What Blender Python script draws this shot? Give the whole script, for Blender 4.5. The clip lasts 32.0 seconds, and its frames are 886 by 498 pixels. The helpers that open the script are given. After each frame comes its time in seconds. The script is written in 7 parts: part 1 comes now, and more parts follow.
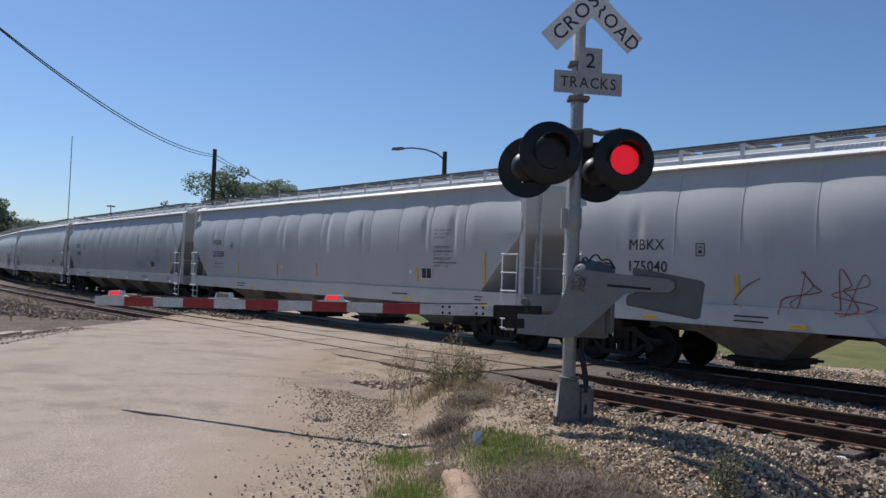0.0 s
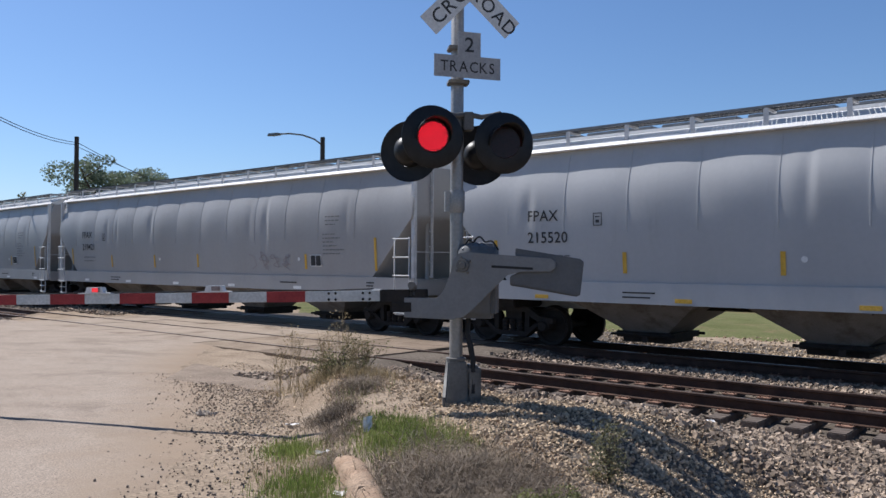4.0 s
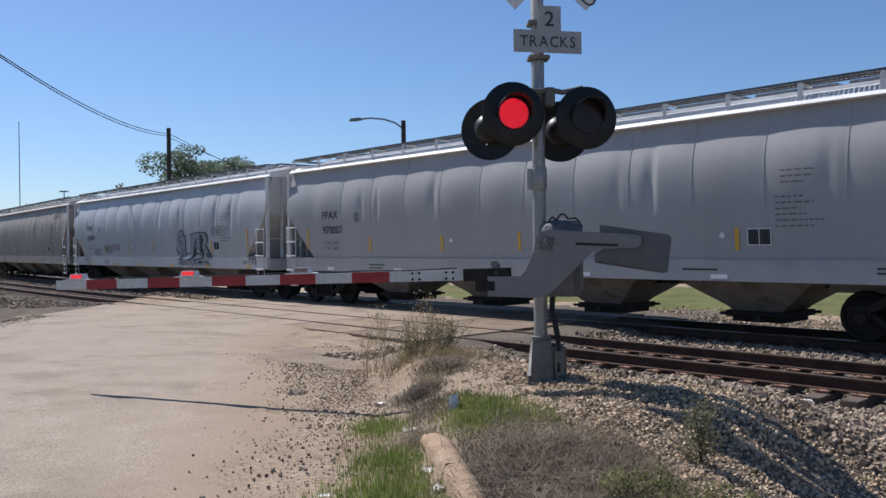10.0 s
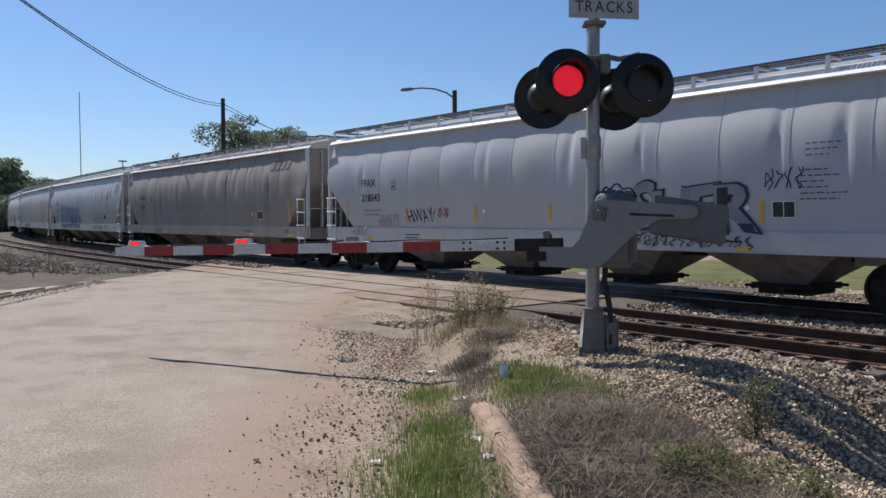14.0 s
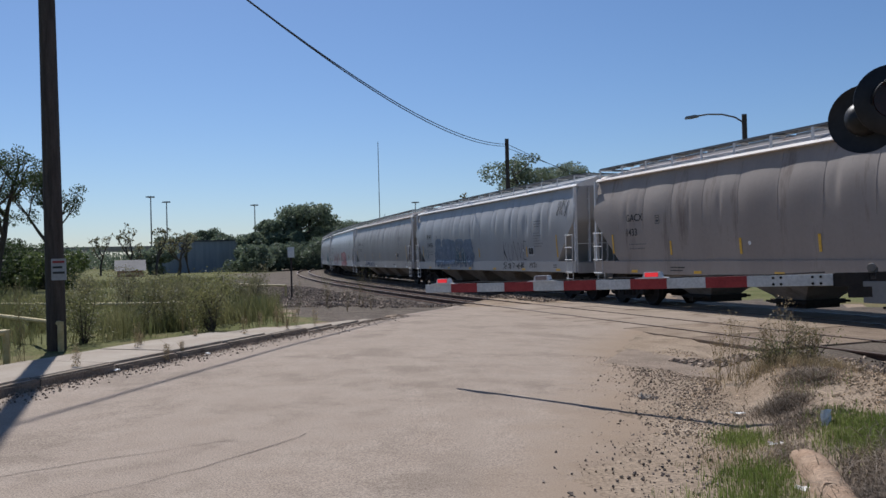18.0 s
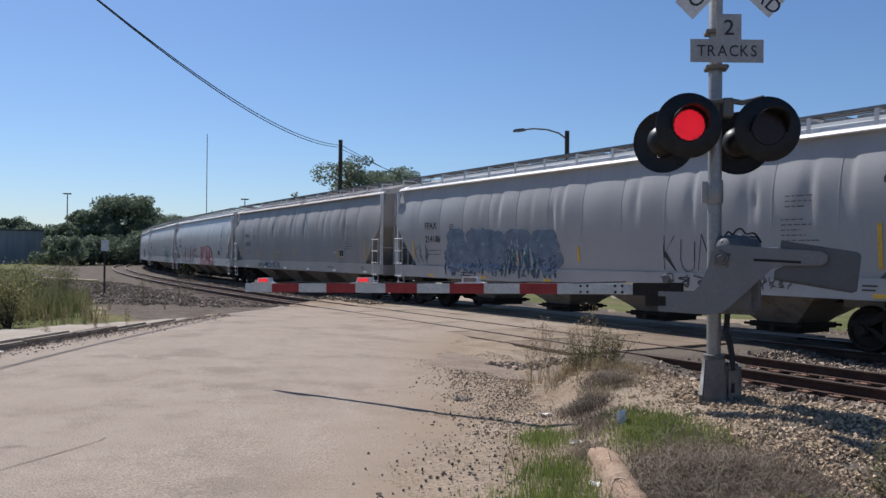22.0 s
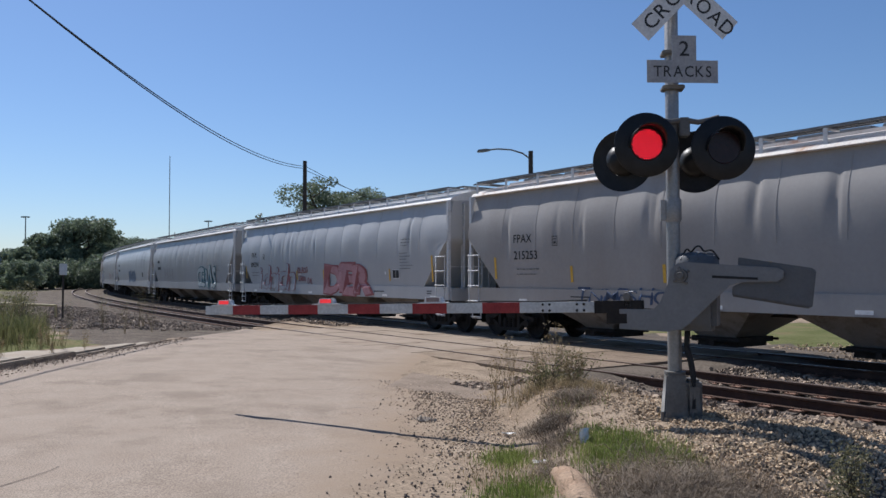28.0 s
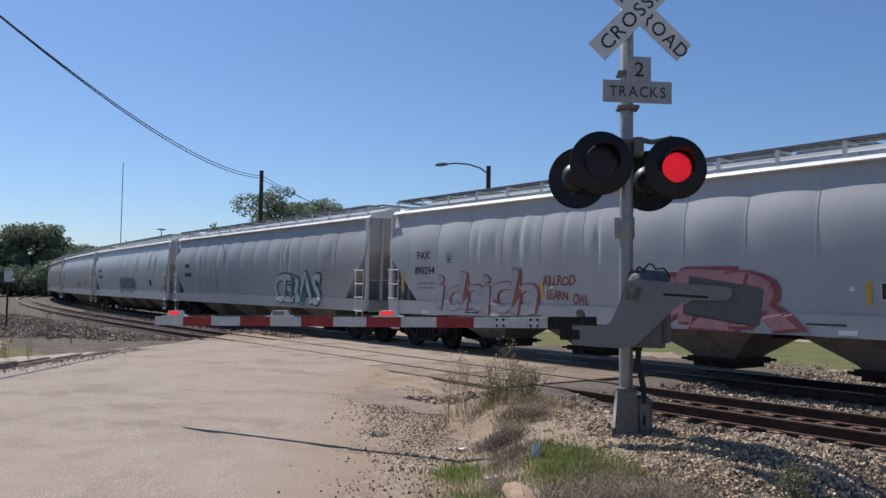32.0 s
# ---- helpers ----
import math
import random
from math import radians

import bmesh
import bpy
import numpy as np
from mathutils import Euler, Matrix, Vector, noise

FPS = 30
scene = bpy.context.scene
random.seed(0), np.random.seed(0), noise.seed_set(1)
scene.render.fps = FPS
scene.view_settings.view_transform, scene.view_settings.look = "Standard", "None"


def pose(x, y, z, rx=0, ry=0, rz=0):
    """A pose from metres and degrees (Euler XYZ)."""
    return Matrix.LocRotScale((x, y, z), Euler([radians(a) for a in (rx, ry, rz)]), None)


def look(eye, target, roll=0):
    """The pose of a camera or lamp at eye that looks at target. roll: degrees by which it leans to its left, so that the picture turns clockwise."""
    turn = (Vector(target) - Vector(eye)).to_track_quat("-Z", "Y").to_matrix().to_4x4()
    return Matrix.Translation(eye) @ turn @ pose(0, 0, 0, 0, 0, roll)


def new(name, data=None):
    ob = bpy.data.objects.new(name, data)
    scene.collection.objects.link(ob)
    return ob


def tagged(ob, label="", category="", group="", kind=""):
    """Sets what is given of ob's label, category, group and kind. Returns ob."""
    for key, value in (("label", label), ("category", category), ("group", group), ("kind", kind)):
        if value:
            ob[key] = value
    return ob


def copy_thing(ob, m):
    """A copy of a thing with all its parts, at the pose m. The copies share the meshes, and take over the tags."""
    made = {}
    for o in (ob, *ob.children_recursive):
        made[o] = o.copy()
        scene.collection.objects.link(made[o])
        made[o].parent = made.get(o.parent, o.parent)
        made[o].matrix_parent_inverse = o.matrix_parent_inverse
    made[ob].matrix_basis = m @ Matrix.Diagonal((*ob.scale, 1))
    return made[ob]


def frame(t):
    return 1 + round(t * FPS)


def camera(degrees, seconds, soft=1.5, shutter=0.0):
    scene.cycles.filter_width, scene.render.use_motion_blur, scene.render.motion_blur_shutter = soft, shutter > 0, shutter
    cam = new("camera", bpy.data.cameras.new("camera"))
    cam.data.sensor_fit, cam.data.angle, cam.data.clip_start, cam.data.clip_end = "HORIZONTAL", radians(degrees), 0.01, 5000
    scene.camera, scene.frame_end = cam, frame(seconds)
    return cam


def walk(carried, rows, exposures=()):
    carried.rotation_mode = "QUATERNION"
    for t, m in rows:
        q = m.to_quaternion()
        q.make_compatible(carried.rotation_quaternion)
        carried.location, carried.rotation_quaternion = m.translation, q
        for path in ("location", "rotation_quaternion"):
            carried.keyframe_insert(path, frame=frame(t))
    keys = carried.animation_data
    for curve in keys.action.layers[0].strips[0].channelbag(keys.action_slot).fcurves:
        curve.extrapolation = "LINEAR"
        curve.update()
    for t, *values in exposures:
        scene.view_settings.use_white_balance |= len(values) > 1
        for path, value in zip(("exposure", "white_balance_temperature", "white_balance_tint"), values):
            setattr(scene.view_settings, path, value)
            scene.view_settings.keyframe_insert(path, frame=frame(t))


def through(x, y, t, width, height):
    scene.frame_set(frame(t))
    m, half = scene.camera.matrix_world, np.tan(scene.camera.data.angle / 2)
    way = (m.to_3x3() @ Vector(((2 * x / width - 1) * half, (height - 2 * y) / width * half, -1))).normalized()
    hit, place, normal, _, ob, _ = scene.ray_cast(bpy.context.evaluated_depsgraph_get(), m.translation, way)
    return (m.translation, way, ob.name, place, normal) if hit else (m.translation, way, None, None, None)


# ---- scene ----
cam = camera(57.0, 32.0)
PATH = [
    (0, (0.096, 0.08, 1.671), (0.068, 2.079, 1.737), 2.1),
    (0.5, (0.064, 0.108, 1.676), (0.225, 2.1, 1.731), 1.9),
    (1, (0.04, 0.118, 1.674), (0.317, 2.098, 1.731), 1.5),
    (1.5, (0.046, 0.134, 1.674), (0.4, 2.102, 1.706), 1.6),
    (2, (0.063, 0.124, 1.672), (0.46, 2.084, 1.692), 1.8),
    (2.5, (0.073, 0.114, 1.674), (0.491, 2.07, 1.694), 2.0),
    (3, (0.071, 0.104, 1.673), (0.477, 2.063, 1.7), 2.0),
    (3.5, (0.066, 0.098, 1.676), (0.433, 2.064, 1.715), 1.7),
    (4, (0.053, 0.092, 1.664), (0.317, 2.074, 1.7), 0.3),
    (4.5, (0.03, 0.11, 1.66), (0.11, 2.108, 1.68), -1.3),
    (6.5, (-0.056, 0.097, 1.648), (-0.146, 2.093, 1.717), -0.8),
    (7, (-0.026, 0.076, 1.653), (-0.075, 2.074, 1.723), -1.2),
    (7.5, (0.02, 0.059, 1.663), (0.023, 2.058, 1.746), -1.4),
    (8, (0.023, 0.053, 1.663), (0.055, 2.051, 1.754), -0.9),
    (8.5, (0.024, 0.068, 1.66), (0.072, 2.066, 1.739), -0.4),
    (9, (0.034, 0.086, 1.653), (0.11, 2.084, 1.705), -0.4),
    (9.5, (0.039, 0.105, 1.644), (0.112, 2.104, 1.665), -0.4),
    (10, (0.052, 0.115, 1.636), (0.115, 2.114, 1.628), -0.7),
    (10.5, (0.058, 0.103, 1.634), (0.122, 2.102, 1.613), -0.9),
    (11, (0.065, 0.101, 1.632), (0.119, 2.1, 1.604), -1.1),
    (11.5, (0.075, 0.111, 1.629), (0.133, 2.11, 1.583), -1.2),
    (12, (0.076, 0.11, 1.627), (0.145, 2.108, 1.571), -1.1),
    (12.5, (0.077, 0.127, 1.621), (0.156, 2.124, 1.561), -1.1),
    (13, (0.079, 0.133, 1.621), (0.151, 2.131, 1.559), -1.2),
    (13.5, (0.074, 0.143, 1.626), (0.11, 2.142, 1.559), -0.7),
    (14, (0.041, 0.149, 1.621), (-0.019, 2.146, 1.543), -0.3),
    (14.5, (-0.011, 0.144, 1.626), (-0.311, 2.12, 1.547), -0.4),
    (15, (-0.073, 0.137, 1.625), (-0.654, 2.05, 1.561), -1.5),
    (15.5, (-0.106, 0.099, 1.612), (-1.046, 1.865, 1.594), -3.0),
    (16.5, (-0.16, 0.04, 1.62), (-1.405, 1.603, 1.66), -4.2),
    (17.5, (-0.143, -0.02, 1.661), (-1.175, 1.693, 1.662), -2.5),
    (18, (-0.115, -0.019, 1.659), (-0.837, 1.846, 1.674), -1.5),
    (18.5, (-0.068, -0.022, 1.661), (-0.611, 1.902, 1.679), -0.4),
    (19, (-0.03, 0.004, 1.662), (-0.477, 1.953, 1.684), 0.0),
    (19.5, (-0.026, 0.023, 1.66), (-0.399, 1.988, 1.687), 0.4),
    (20, (-0.037, 0.026, 1.653), (-0.366, 1.998, 1.676), 0.4),
    (20.5, (-0.035, 0.026, 1.655), (-0.339, 2.003, 1.671), 0.0),
    (21, (-0.03, 0.026, 1.649), (-0.323, 2.005, 1.657), 0.1),
    (21.5, (-0.031, 0.014, 1.649), (-0.344, 1.99, 1.659), 0.5),
    (22, (-0.032, 0.011, 1.65), (-0.357, 1.984, 1.667), 0.5),
    (22.5, (-0.022, 0.005, 1.649), (-0.336, 1.98, 1.674), 0.1),
    (23, (-0.009, 0.019, 1.649), (-0.298, 1.998, 1.683), -0.3),
    (23.5, (-0.001, 0.022, 1.654), (-0.272, 2.004, 1.698), -0.3),
    (24, (0.002, 0.027, 1.648), (-0.255, 2.01, 1.696), -0.2),
    (24.5, (0.002, 0.024, 1.649), (-0.252, 2.008, 1.693), -0.2),
    (25, (0.005, 0.014, 1.648), (-0.252, 1.997, 1.693), -0.2),
    (25.5, (0.005, 0.018, 1.646), (-0.254, 2.001, 1.689), -0.5),
    (27.5, (0.005, 0.03, 1.644), (-0.239, 2.015, 1.694), -0.2),
    (28, (0.006, 0.031, 1.647), (-0.237, 2.015, 1.714), -0.1),
    (28.5, (0.005, 0.031, 1.649), (-0.234, 2.016, 1.721), -0.1),
    (29, (0.001, 0.041, 1.645), (-0.229, 2.027, 1.714), 0.1),
    (29.5, (-0.002, 0.041, 1.651), (-0.23, 2.026, 1.724), 0.6),
    (30, (-0.005, 0.047, 1.645), (-0.23, 2.033, 1.723), 0.8),
    (30.5, (-0.001, 0.057, 1.647), (-0.212, 2.045, 1.72), 0.5),
    (31, (-0.001, 0.058, 1.648), (-0.201, 2.046, 1.718), 0.3),
    (31.5, (0.003, 0.067, 1.646), (-0.185, 2.057, 1.722), 0.3),
    (32, (0.02, 0.045, 1.654), (-0.118, 2.038, 1.754), 0.8),
]
walk(cam, [(t, look(eye, target, roll)) for t, eye, target, roll in PATH], exposures=[(0.0, 0.19, 5750, 12.0), (0.8, 0.37, 5750, 12.0), (2.0, 0.49, 5750, 12.0), (4.0, 0.43, 5750, 12.0), (7.0, 0.33, 5750, 12.0), (13.0, 0.39, 5750, 12.0), (14.0, 0.31, 5750, 12.0), (15.0, 0.11, 5750, 12.0), (17.5, 0.02, 5750, 12.0), (20.0, 0.23, 5750, 12.0), (32.0, 0.23, 5750, 12.0)])

# ---------------------------------------------------------------- light and sky
SUN_YAW, SUN_EL = 43.3, 50.0          # to the left of +y, above the horizon


def sun_way():
    a, e = radians(SUN_YAW), radians(SUN_EL)
    return Vector((-math.sin(a) * math.cos(e), math.cos(a) * math.cos(e), math.sin(e)))


world = bpy.data.worlds.new("sky")
scene.world = world
world.use_nodes = True
_n = world.node_tree.nodes
_sky = _n.new("ShaderNodeTexSky")
_sky.sky_type = "NISHITA"
_sky.sun_disc = False
_sky.sun_elevation, _sky.sun_rotation = radians(SUN_EL), radians(360 - SUN_YAW)
_sky.air_density, _sky.dust_density, _sky.ozone_density = 1.0, 0.35, 5.5
_n["Background"].inputs["Strength"].default_value = 0.076
world.node_tree.links.new(_sky.outputs[0], _n["Background"].inputs[0])

sun = new("sun", bpy.data.lights.new("sun", "SUN"))
sun.data.energy, sun.data.angle, sun.data.color = 5.0, radians(0.53), (1.0, 0.92, 0.80)
sun.matrix_world = look(sun_way() * 50, (0, 0, 0))


# ---------------------------------------------------------------- materials
def mat(name, col, col2=None, scale=4.0, rough=0.7, metal=0.0, bump=0.2, bscale=40.0, grain=0.12, stretch=(1, 1, 1), coat=0.0, island=0.0, spot=None, spot_at=0.62, spot_scale=1.5, spec=0.3):
    """A procedural surface: two colours in large patches, fine grain, relief, and, if given, stains of a third colour."""
    m = bpy.data.materials.new(name)
    m.use_nodes = True
    t = m.node_tree
    n, l = t.nodes, t.links
    p = n["Principled BSDF"]
    co = n.new("ShaderNodeTexCoord")
    mp = n.new("ShaderNodeMapping")
    mp.inputs["Scale"].default_value = stretch
    l.new(co.outputs["Object"], mp.inputs["Vector"])
    big = n.new("ShaderNodeTexNoise")
    big.inputs["Scale"].default_value, big.inputs["Detail"].default_value, big.inputs["Roughness"].default_value = scale, 6, 0.6
    l.new(mp.outputs[0], big.inputs["Vector"])
    ramp = n.new("ShaderNodeValToRGB")
    ramp.color_ramp.elements[0].position, ramp.color_ramp.elements[1].position = 0.35, 0.65
    ramp.color_ramp.elements[0].color = (*col, 1)
    ramp.color_ramp.elements[1].color = (*(col2 or [min(1, c * 1.2) for c in col]), 1)
    l.new(big.outputs["Fac"], ramp.inputs[0])
    fine = n.new("ShaderNodeTexNoise")
    fine.inputs["Scale"].default_value, fine.inputs["Detail"].default_value = bscale, 4
    l.new(co.outputs["Object"], fine.inputs["Vector"])
    out = ramp.outputs[0]
    if spot:
        sp = n.new("ShaderNodeTexNoise")
        sp.inputs["Scale"].default_value, sp.inputs["Detail"].default_value, sp.inputs["Roughness"].default_value = spot_scale, 8, 0.7
        l.new(mp.outputs[0], sp.inputs["Vector"])
        sr = n.new("ShaderNodeValToRGB")
        sr.color_ramp.elements[0].position, sr.color_ramp.elements[1].position = spot_at, spot_at + 0.12
        l.new(sp.outputs["Fac"], sr.inputs[0])
        mx = n.new("ShaderNodeMix")
        mx.data_type = "RGBA"
        l.new(sr.outputs[0], mx.inputs["Factor"])
        l.new(out, mx.inputs["A"])
        mx.inputs["B"].default_value = (*spot, 1)
        out = mx.outputs["Result"]
    hv = n.new("ShaderNodeHueSaturation")
    mr = n.new("ShaderNodeMapRange")
    mr.inputs["To Min"].default_value, mr.inputs["To Max"].default_value = 1 - grain, 1 + grain
    mr.inputs["From Min"].default_value, mr.inputs["From Max"].default_value = 0.3, 0.7
    l.new(fine.outputs["Fac"], mr.inputs["Value"])
    val = mr.outputs[0]
    if island:
        g = n.new("ShaderNodeNewGeometry")
        ob = n.new("ShaderNodeObjectInfo")
        s = n.new("ShaderNodeMath")
        s.operation = "ADD"
        l.new(g.outputs["Random Per Island"], s.inputs[0])
        l.new(ob.outputs["Random"], s.inputs[1])
        fr = n.new("ShaderNodeMath")
        fr.operation = "FRACT"
        l.new(s.outputs[0], fr.inputs[0])
        ir = n.new("ShaderNodeMapRange")
        ir.inputs["To Min"].default_value, ir.inputs["To Max"].default_value = 1 - island, 1 + island
        l.new(fr.outputs[0], ir.inputs["Value"])
        mu = n.new("ShaderNodeMath")
        mu.operation = "MULTIPLY"
        l.new(val, mu.inputs[0])
        l.new(ir.outputs[0], mu.inputs[1])
        val = mu.outputs[0]
    l.new(val, hv.inputs["Value"])
    l.new(out, hv.inputs["Color"])
    l.new(hv.outputs[0], p.inputs["Base Color"])
    p.inputs["Roughness"].default_value, p.inputs["Metallic"].default_value = rough, metal
    p.inputs["Coat Weight"].default_value = coat
    p.inputs["Specular IOR Level"].default_value = spec
    if bump:
        b = n.new("ShaderNodeBump")
        b.inputs["Strength"].default_value, b.inputs["Distance"].default_value = bump, 0.02
        l.new(fine.outputs["Fac"], b.inputs["Height"])
        l.new(b.outputs[0], p.inputs["Normal"])
    return m


def glow(name, col, strength):
    m = bpy.data.materials.new(name)
    m.use_nodes = True
    p = m.node_tree.nodes["Principled BSDF"]
    p.inputs["Base Color"].default_value = (*[c * 0.12 for c in col], 1)
    p.inputs["Emission Color"].default_value = (*col, 1)
    p.inputs["Emission Strength"].default_value = strength
    return m


def leafy(name, col, col2, rough=0.6, through=0.35):
    """Leaves and grass: each leaf a tone of its own, light passing through."""
    m = mat(name, col, col2, scale=0.9, rough=rough, bump=0, grain=0.2, bscale=9, island=0.35)
    t = m.node_tree
    p, o = t.nodes["Principled BSDF"], t.nodes["Material Output"]
    tr = t.nodes.new("ShaderNodeBsdfTranslucent")
    src = p.inputs["Base Color"].links[0].from_socket
    t.links.new(src, tr.inputs["Color"])
    mx = t.nodes.new("ShaderNodeMixShader")
    mx.inputs[0].default_value = through
    t.links.new(p.outputs[0], mx.inputs[1])
    t.links.new(tr.outputs[0], mx.inputs[2])
    t.links.new(mx.outputs[0], o.inputs["Surface"])
    return m


CONCRETE = mat("road_concrete", (0.297, 0.238, 0.186), (0.331, 0.271, 0.215), scale=1.7, spec=0.08, rough=0.85, bump=0.5, bscale=75, grain=0.40, spot=(0.245, 0.197, 0.153), spot_at=0.50, spot_scale=0.7)


def dusty(m, sand):
    """Sand blown over a surface where its 'dust' attribute rises, in broken patches."""
    t = m.node_tree
    n, l = t.nodes, t.links
    p = n["Principled BSDF"]
    src = p.inputs["Base Color"].links[0].from_socket
    a = n.new("ShaderNodeAttribute")
    a.attribute_name = "dust"
    co = n.new("ShaderNodeTexCoord")
    noise = n.new("ShaderNodeTexNoise")
    noise.inputs["Scale"].default_value, noise.inputs["Detail"].default_value, noise.inputs["Roughness"].default_value = 2.2, 9, 0.72
    l.new(co.outputs["Object"], noise.inputs["Vector"])
    add = n.new("ShaderNodeMath")
    l.new(a.outputs["Fac"], add.inputs[0])
    l.new(noise.outputs["Fac"], add.inputs[1])
    mr = n.new("ShaderNodeMapRange")
    mr.inputs["From Min"].default_value, mr.inputs["From Max"].default_value = 0.72, 1.35
    l.new(add.outputs[0], mr.inputs["Value"])
    mx = n.new("ShaderNodeMix")
    mx.data_type = "RGBA"
    l.new(mr.outputs[0], mx.inputs["Factor"])
    l.new(src, mx.inputs["A"])
    mx.inputs["B"].default_value = (*sand, 1)
    l.new(mx.outputs["Result"], p.inputs["Base Color"])


dusty(CONCRETE, (0.29, 0.22, 0.156))
WALKWAY = mat("pavement_concrete", (0.327, 0.275, 0.219), (0.396, 0.344, 0.28), spec=0.08, scale=1.2, rough=0.9, bump=0.3, bscale=70, spot=(0.258, 0.215, 0.163), spot_at=0.6)
PANEL = mat("crossing_panel", (0.258, 0.206, 0.155), (0.318, 0.258, 0.202), spec=0.08, scale=1.0, rough=0.85, bump=0.3, bscale=60, spot=(0.146, 0.0989, 0.0688), spot_at=0.57, spot_scale=0.8)
PANEL_TAN = mat("stained_crossing_panel", (0.22, 0.168, 0.12), (0.30, 0.238, 0.175), spec=0.08, scale=1.0, rough=0.85, bump=0.4, bscale=60, grain=0.25, spot=(0.15, 0.105, 0.075), spot_at=0.52, spot_scale=0.9)
PANEL_WORN = mat("worn_crossing_panel", (0.165, 0.124, 0.09), (0.24, 0.186, 0.138), spec=0.08, scale=1.3, rough=0.9, bump=0.5, bscale=50, grain=0.3, spot=(0.25, 0.195, 0.148), spot_at=0.56, spot_scale=1.4)
DIRT = mat("dirt", (0.232, 0.176, 0.125), (0.327, 0.258, 0.189), spec=0.03, scale=0.9, rough=0.95, bump=0.8, bscale=30, grain=0.3, spot=(0.155, 0.122, 0.0903), spot_at=0.56, spot_scale=0.6)
KERB = mat("weathered_kerb", (0.292, 0.202, 0.138), (0.387, 0.284, 0.202), spec=0.05, scale=3, rough=0.9, bump=0.6, bscale=45, grain=0.25, spot=(0.189, 0.138, 0.0989), spot_at=0.58, spot_scale=3)
ASPHALT = mat("old_asphalt", (0.19, 0.148, 0.112), (0.265, 0.208, 0.158), spec=0.08, scale=1.3, rough=0.9, bump=0.6, bscale=50, grain=0.3, spot=(0.267, 0.215, 0.163), spot_at=0.56, spot_scale=1.6)
OLD_KERB = mat("old_kerb", (0.206, 0.168, 0.129), (0.292, 0.245, 0.194), spec=0.05, scale=2.5, rough=0.9, bump=0.5, bscale=40, grain=0.25, spot=(0.138, 0.112, 0.086), spot_at=0.55, spot_scale=2.2)
CRUMB = mat("asphalt_crumb", (0.13, 0.105, 0.085), (0.26, 0.21, 0.17), scale=1.2, rough=0.95, bump=0.4, bscale=40, island=0.4)
BALLAST_BED = mat("ballast_bed", (0.0946, 0.0774, 0.0619), (0.15, 0.125, 0.101), spec=0.05, scale=1.2, rough=0.95, bump=1.0, bscale=22, grain=0.45)
STONE = mat("ballast_stone", (0.185, 0.139, 0.10), (0.33, 0.257, 0.19), scale=0.8, rough=0.85, bump=0.3, bscale=50, island=0.65)
PEBBLE = mat("shoulder_pebbles", (0.23, 0.175, 0.125), (0.36, 0.28, 0.205), scale=0.8, rough=0.9, bump=0.3, bscale=50, island=0.55)
STONE_TAN = mat("tan_gravel", (0.31, 0.228, 0.145), (0.47, 0.365, 0.248), scale=0.8, rough=0.9, bump=0.3, bscale=50, island=0.6)
RAIL = mat("rusty_rail", (0.045, 0.026, 0.019), (0.085, 0.047, 0.032), scale=3, rough=0.7, metal=0.3, bump=0.2)
RAIL_HEAD = mat("rail_head", (0.16, 0.12, 0.10), (0.26, 0.21, 0.18), scale=5, rough=0.38, metal=0.8, bump=0.05)
PLATE = mat("tie_plate_rust", (0.16, 0.085, 0.055), (0.24, 0.14, 0.095), scale=6, rough=0.8, bump=0.3)
TIE = mat("creosoted_wood", (0.07, 0.055, 0.045), (0.14, 0.11, 0.09), scale=3, rough=0.9, bump=0.6, bscale=30, stretch=(1, 4, 1))
PAINT = mat("car_paint", (0.352, 0.343, 0.334), (0.383, 0.378, 0.374), scale=0.45, rough=0.40, bump=0.01, bscale=12, grain=0.025, stretch=(1.6, 1, 0.25), spot=(0.312, 0.299, 0.286), spot_at=0.6, spot_scale=1.2, spec=0.16)
PAINT_2 = mat("car_paint_clean", (0.42, 0.42, 0.42), (0.462, 0.462, 0.462), scale=0.45, rough=0.36, bump=0.01, bscale=12, grain=0.02, stretch=(1.6, 1, 0.25), spot=(0.399, 0.394, 0.389), spot_at=0.62, spot_scale=1.1, spec=0.16)
PAINT_BROWN = mat("car_paint_dusty", (0.276, 0.239, 0.212), (0.322, 0.281, 0.248), scale=0.45, rough=0.55, bump=0.015, bscale=12, grain=0.03, stretch=(1.6, 1, 0.25), spot=(0.193, 0.156, 0.133), spot_at=0.56, spot_scale=1.1, spec=0.16)
PAINT_RUSTY = mat("car_paint_rusting", (0.304, 0.282, 0.26), (0.352, 0.334, 0.317), scale=0.45, rough=0.45, bump=0.012, bscale=12, grain=0.03, stretch=(1.4, 1, 0.25), spot=(0.29, 0.22, 0.167), spot_at=0.68, spot_scale=1.6, spec=0.16)
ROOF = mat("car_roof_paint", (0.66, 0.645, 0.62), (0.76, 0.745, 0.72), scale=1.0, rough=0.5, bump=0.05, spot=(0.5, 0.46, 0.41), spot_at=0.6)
ROOF_RUST = mat("car_roof_rust", (0.55, 0.50, 0.46), (0.63, 0.59, 0.55), scale=1.0, rough=0.6, bump=0.05, spot=(0.36, 0.19, 0.10), spot_at=0.54, spot_scale=1.1)
GALV = mat("galvanised_steel", (0.16, 0.165, 0.17), (0.24, 0.245, 0.25), scale=6, rough=0.55, metal=0.5, bump=0.05)
LADDER = mat("pale_painted_steel", (0.55, 0.55, 0.55), (0.66, 0.66, 0.66), scale=5, rough=0.5, bump=0.05)
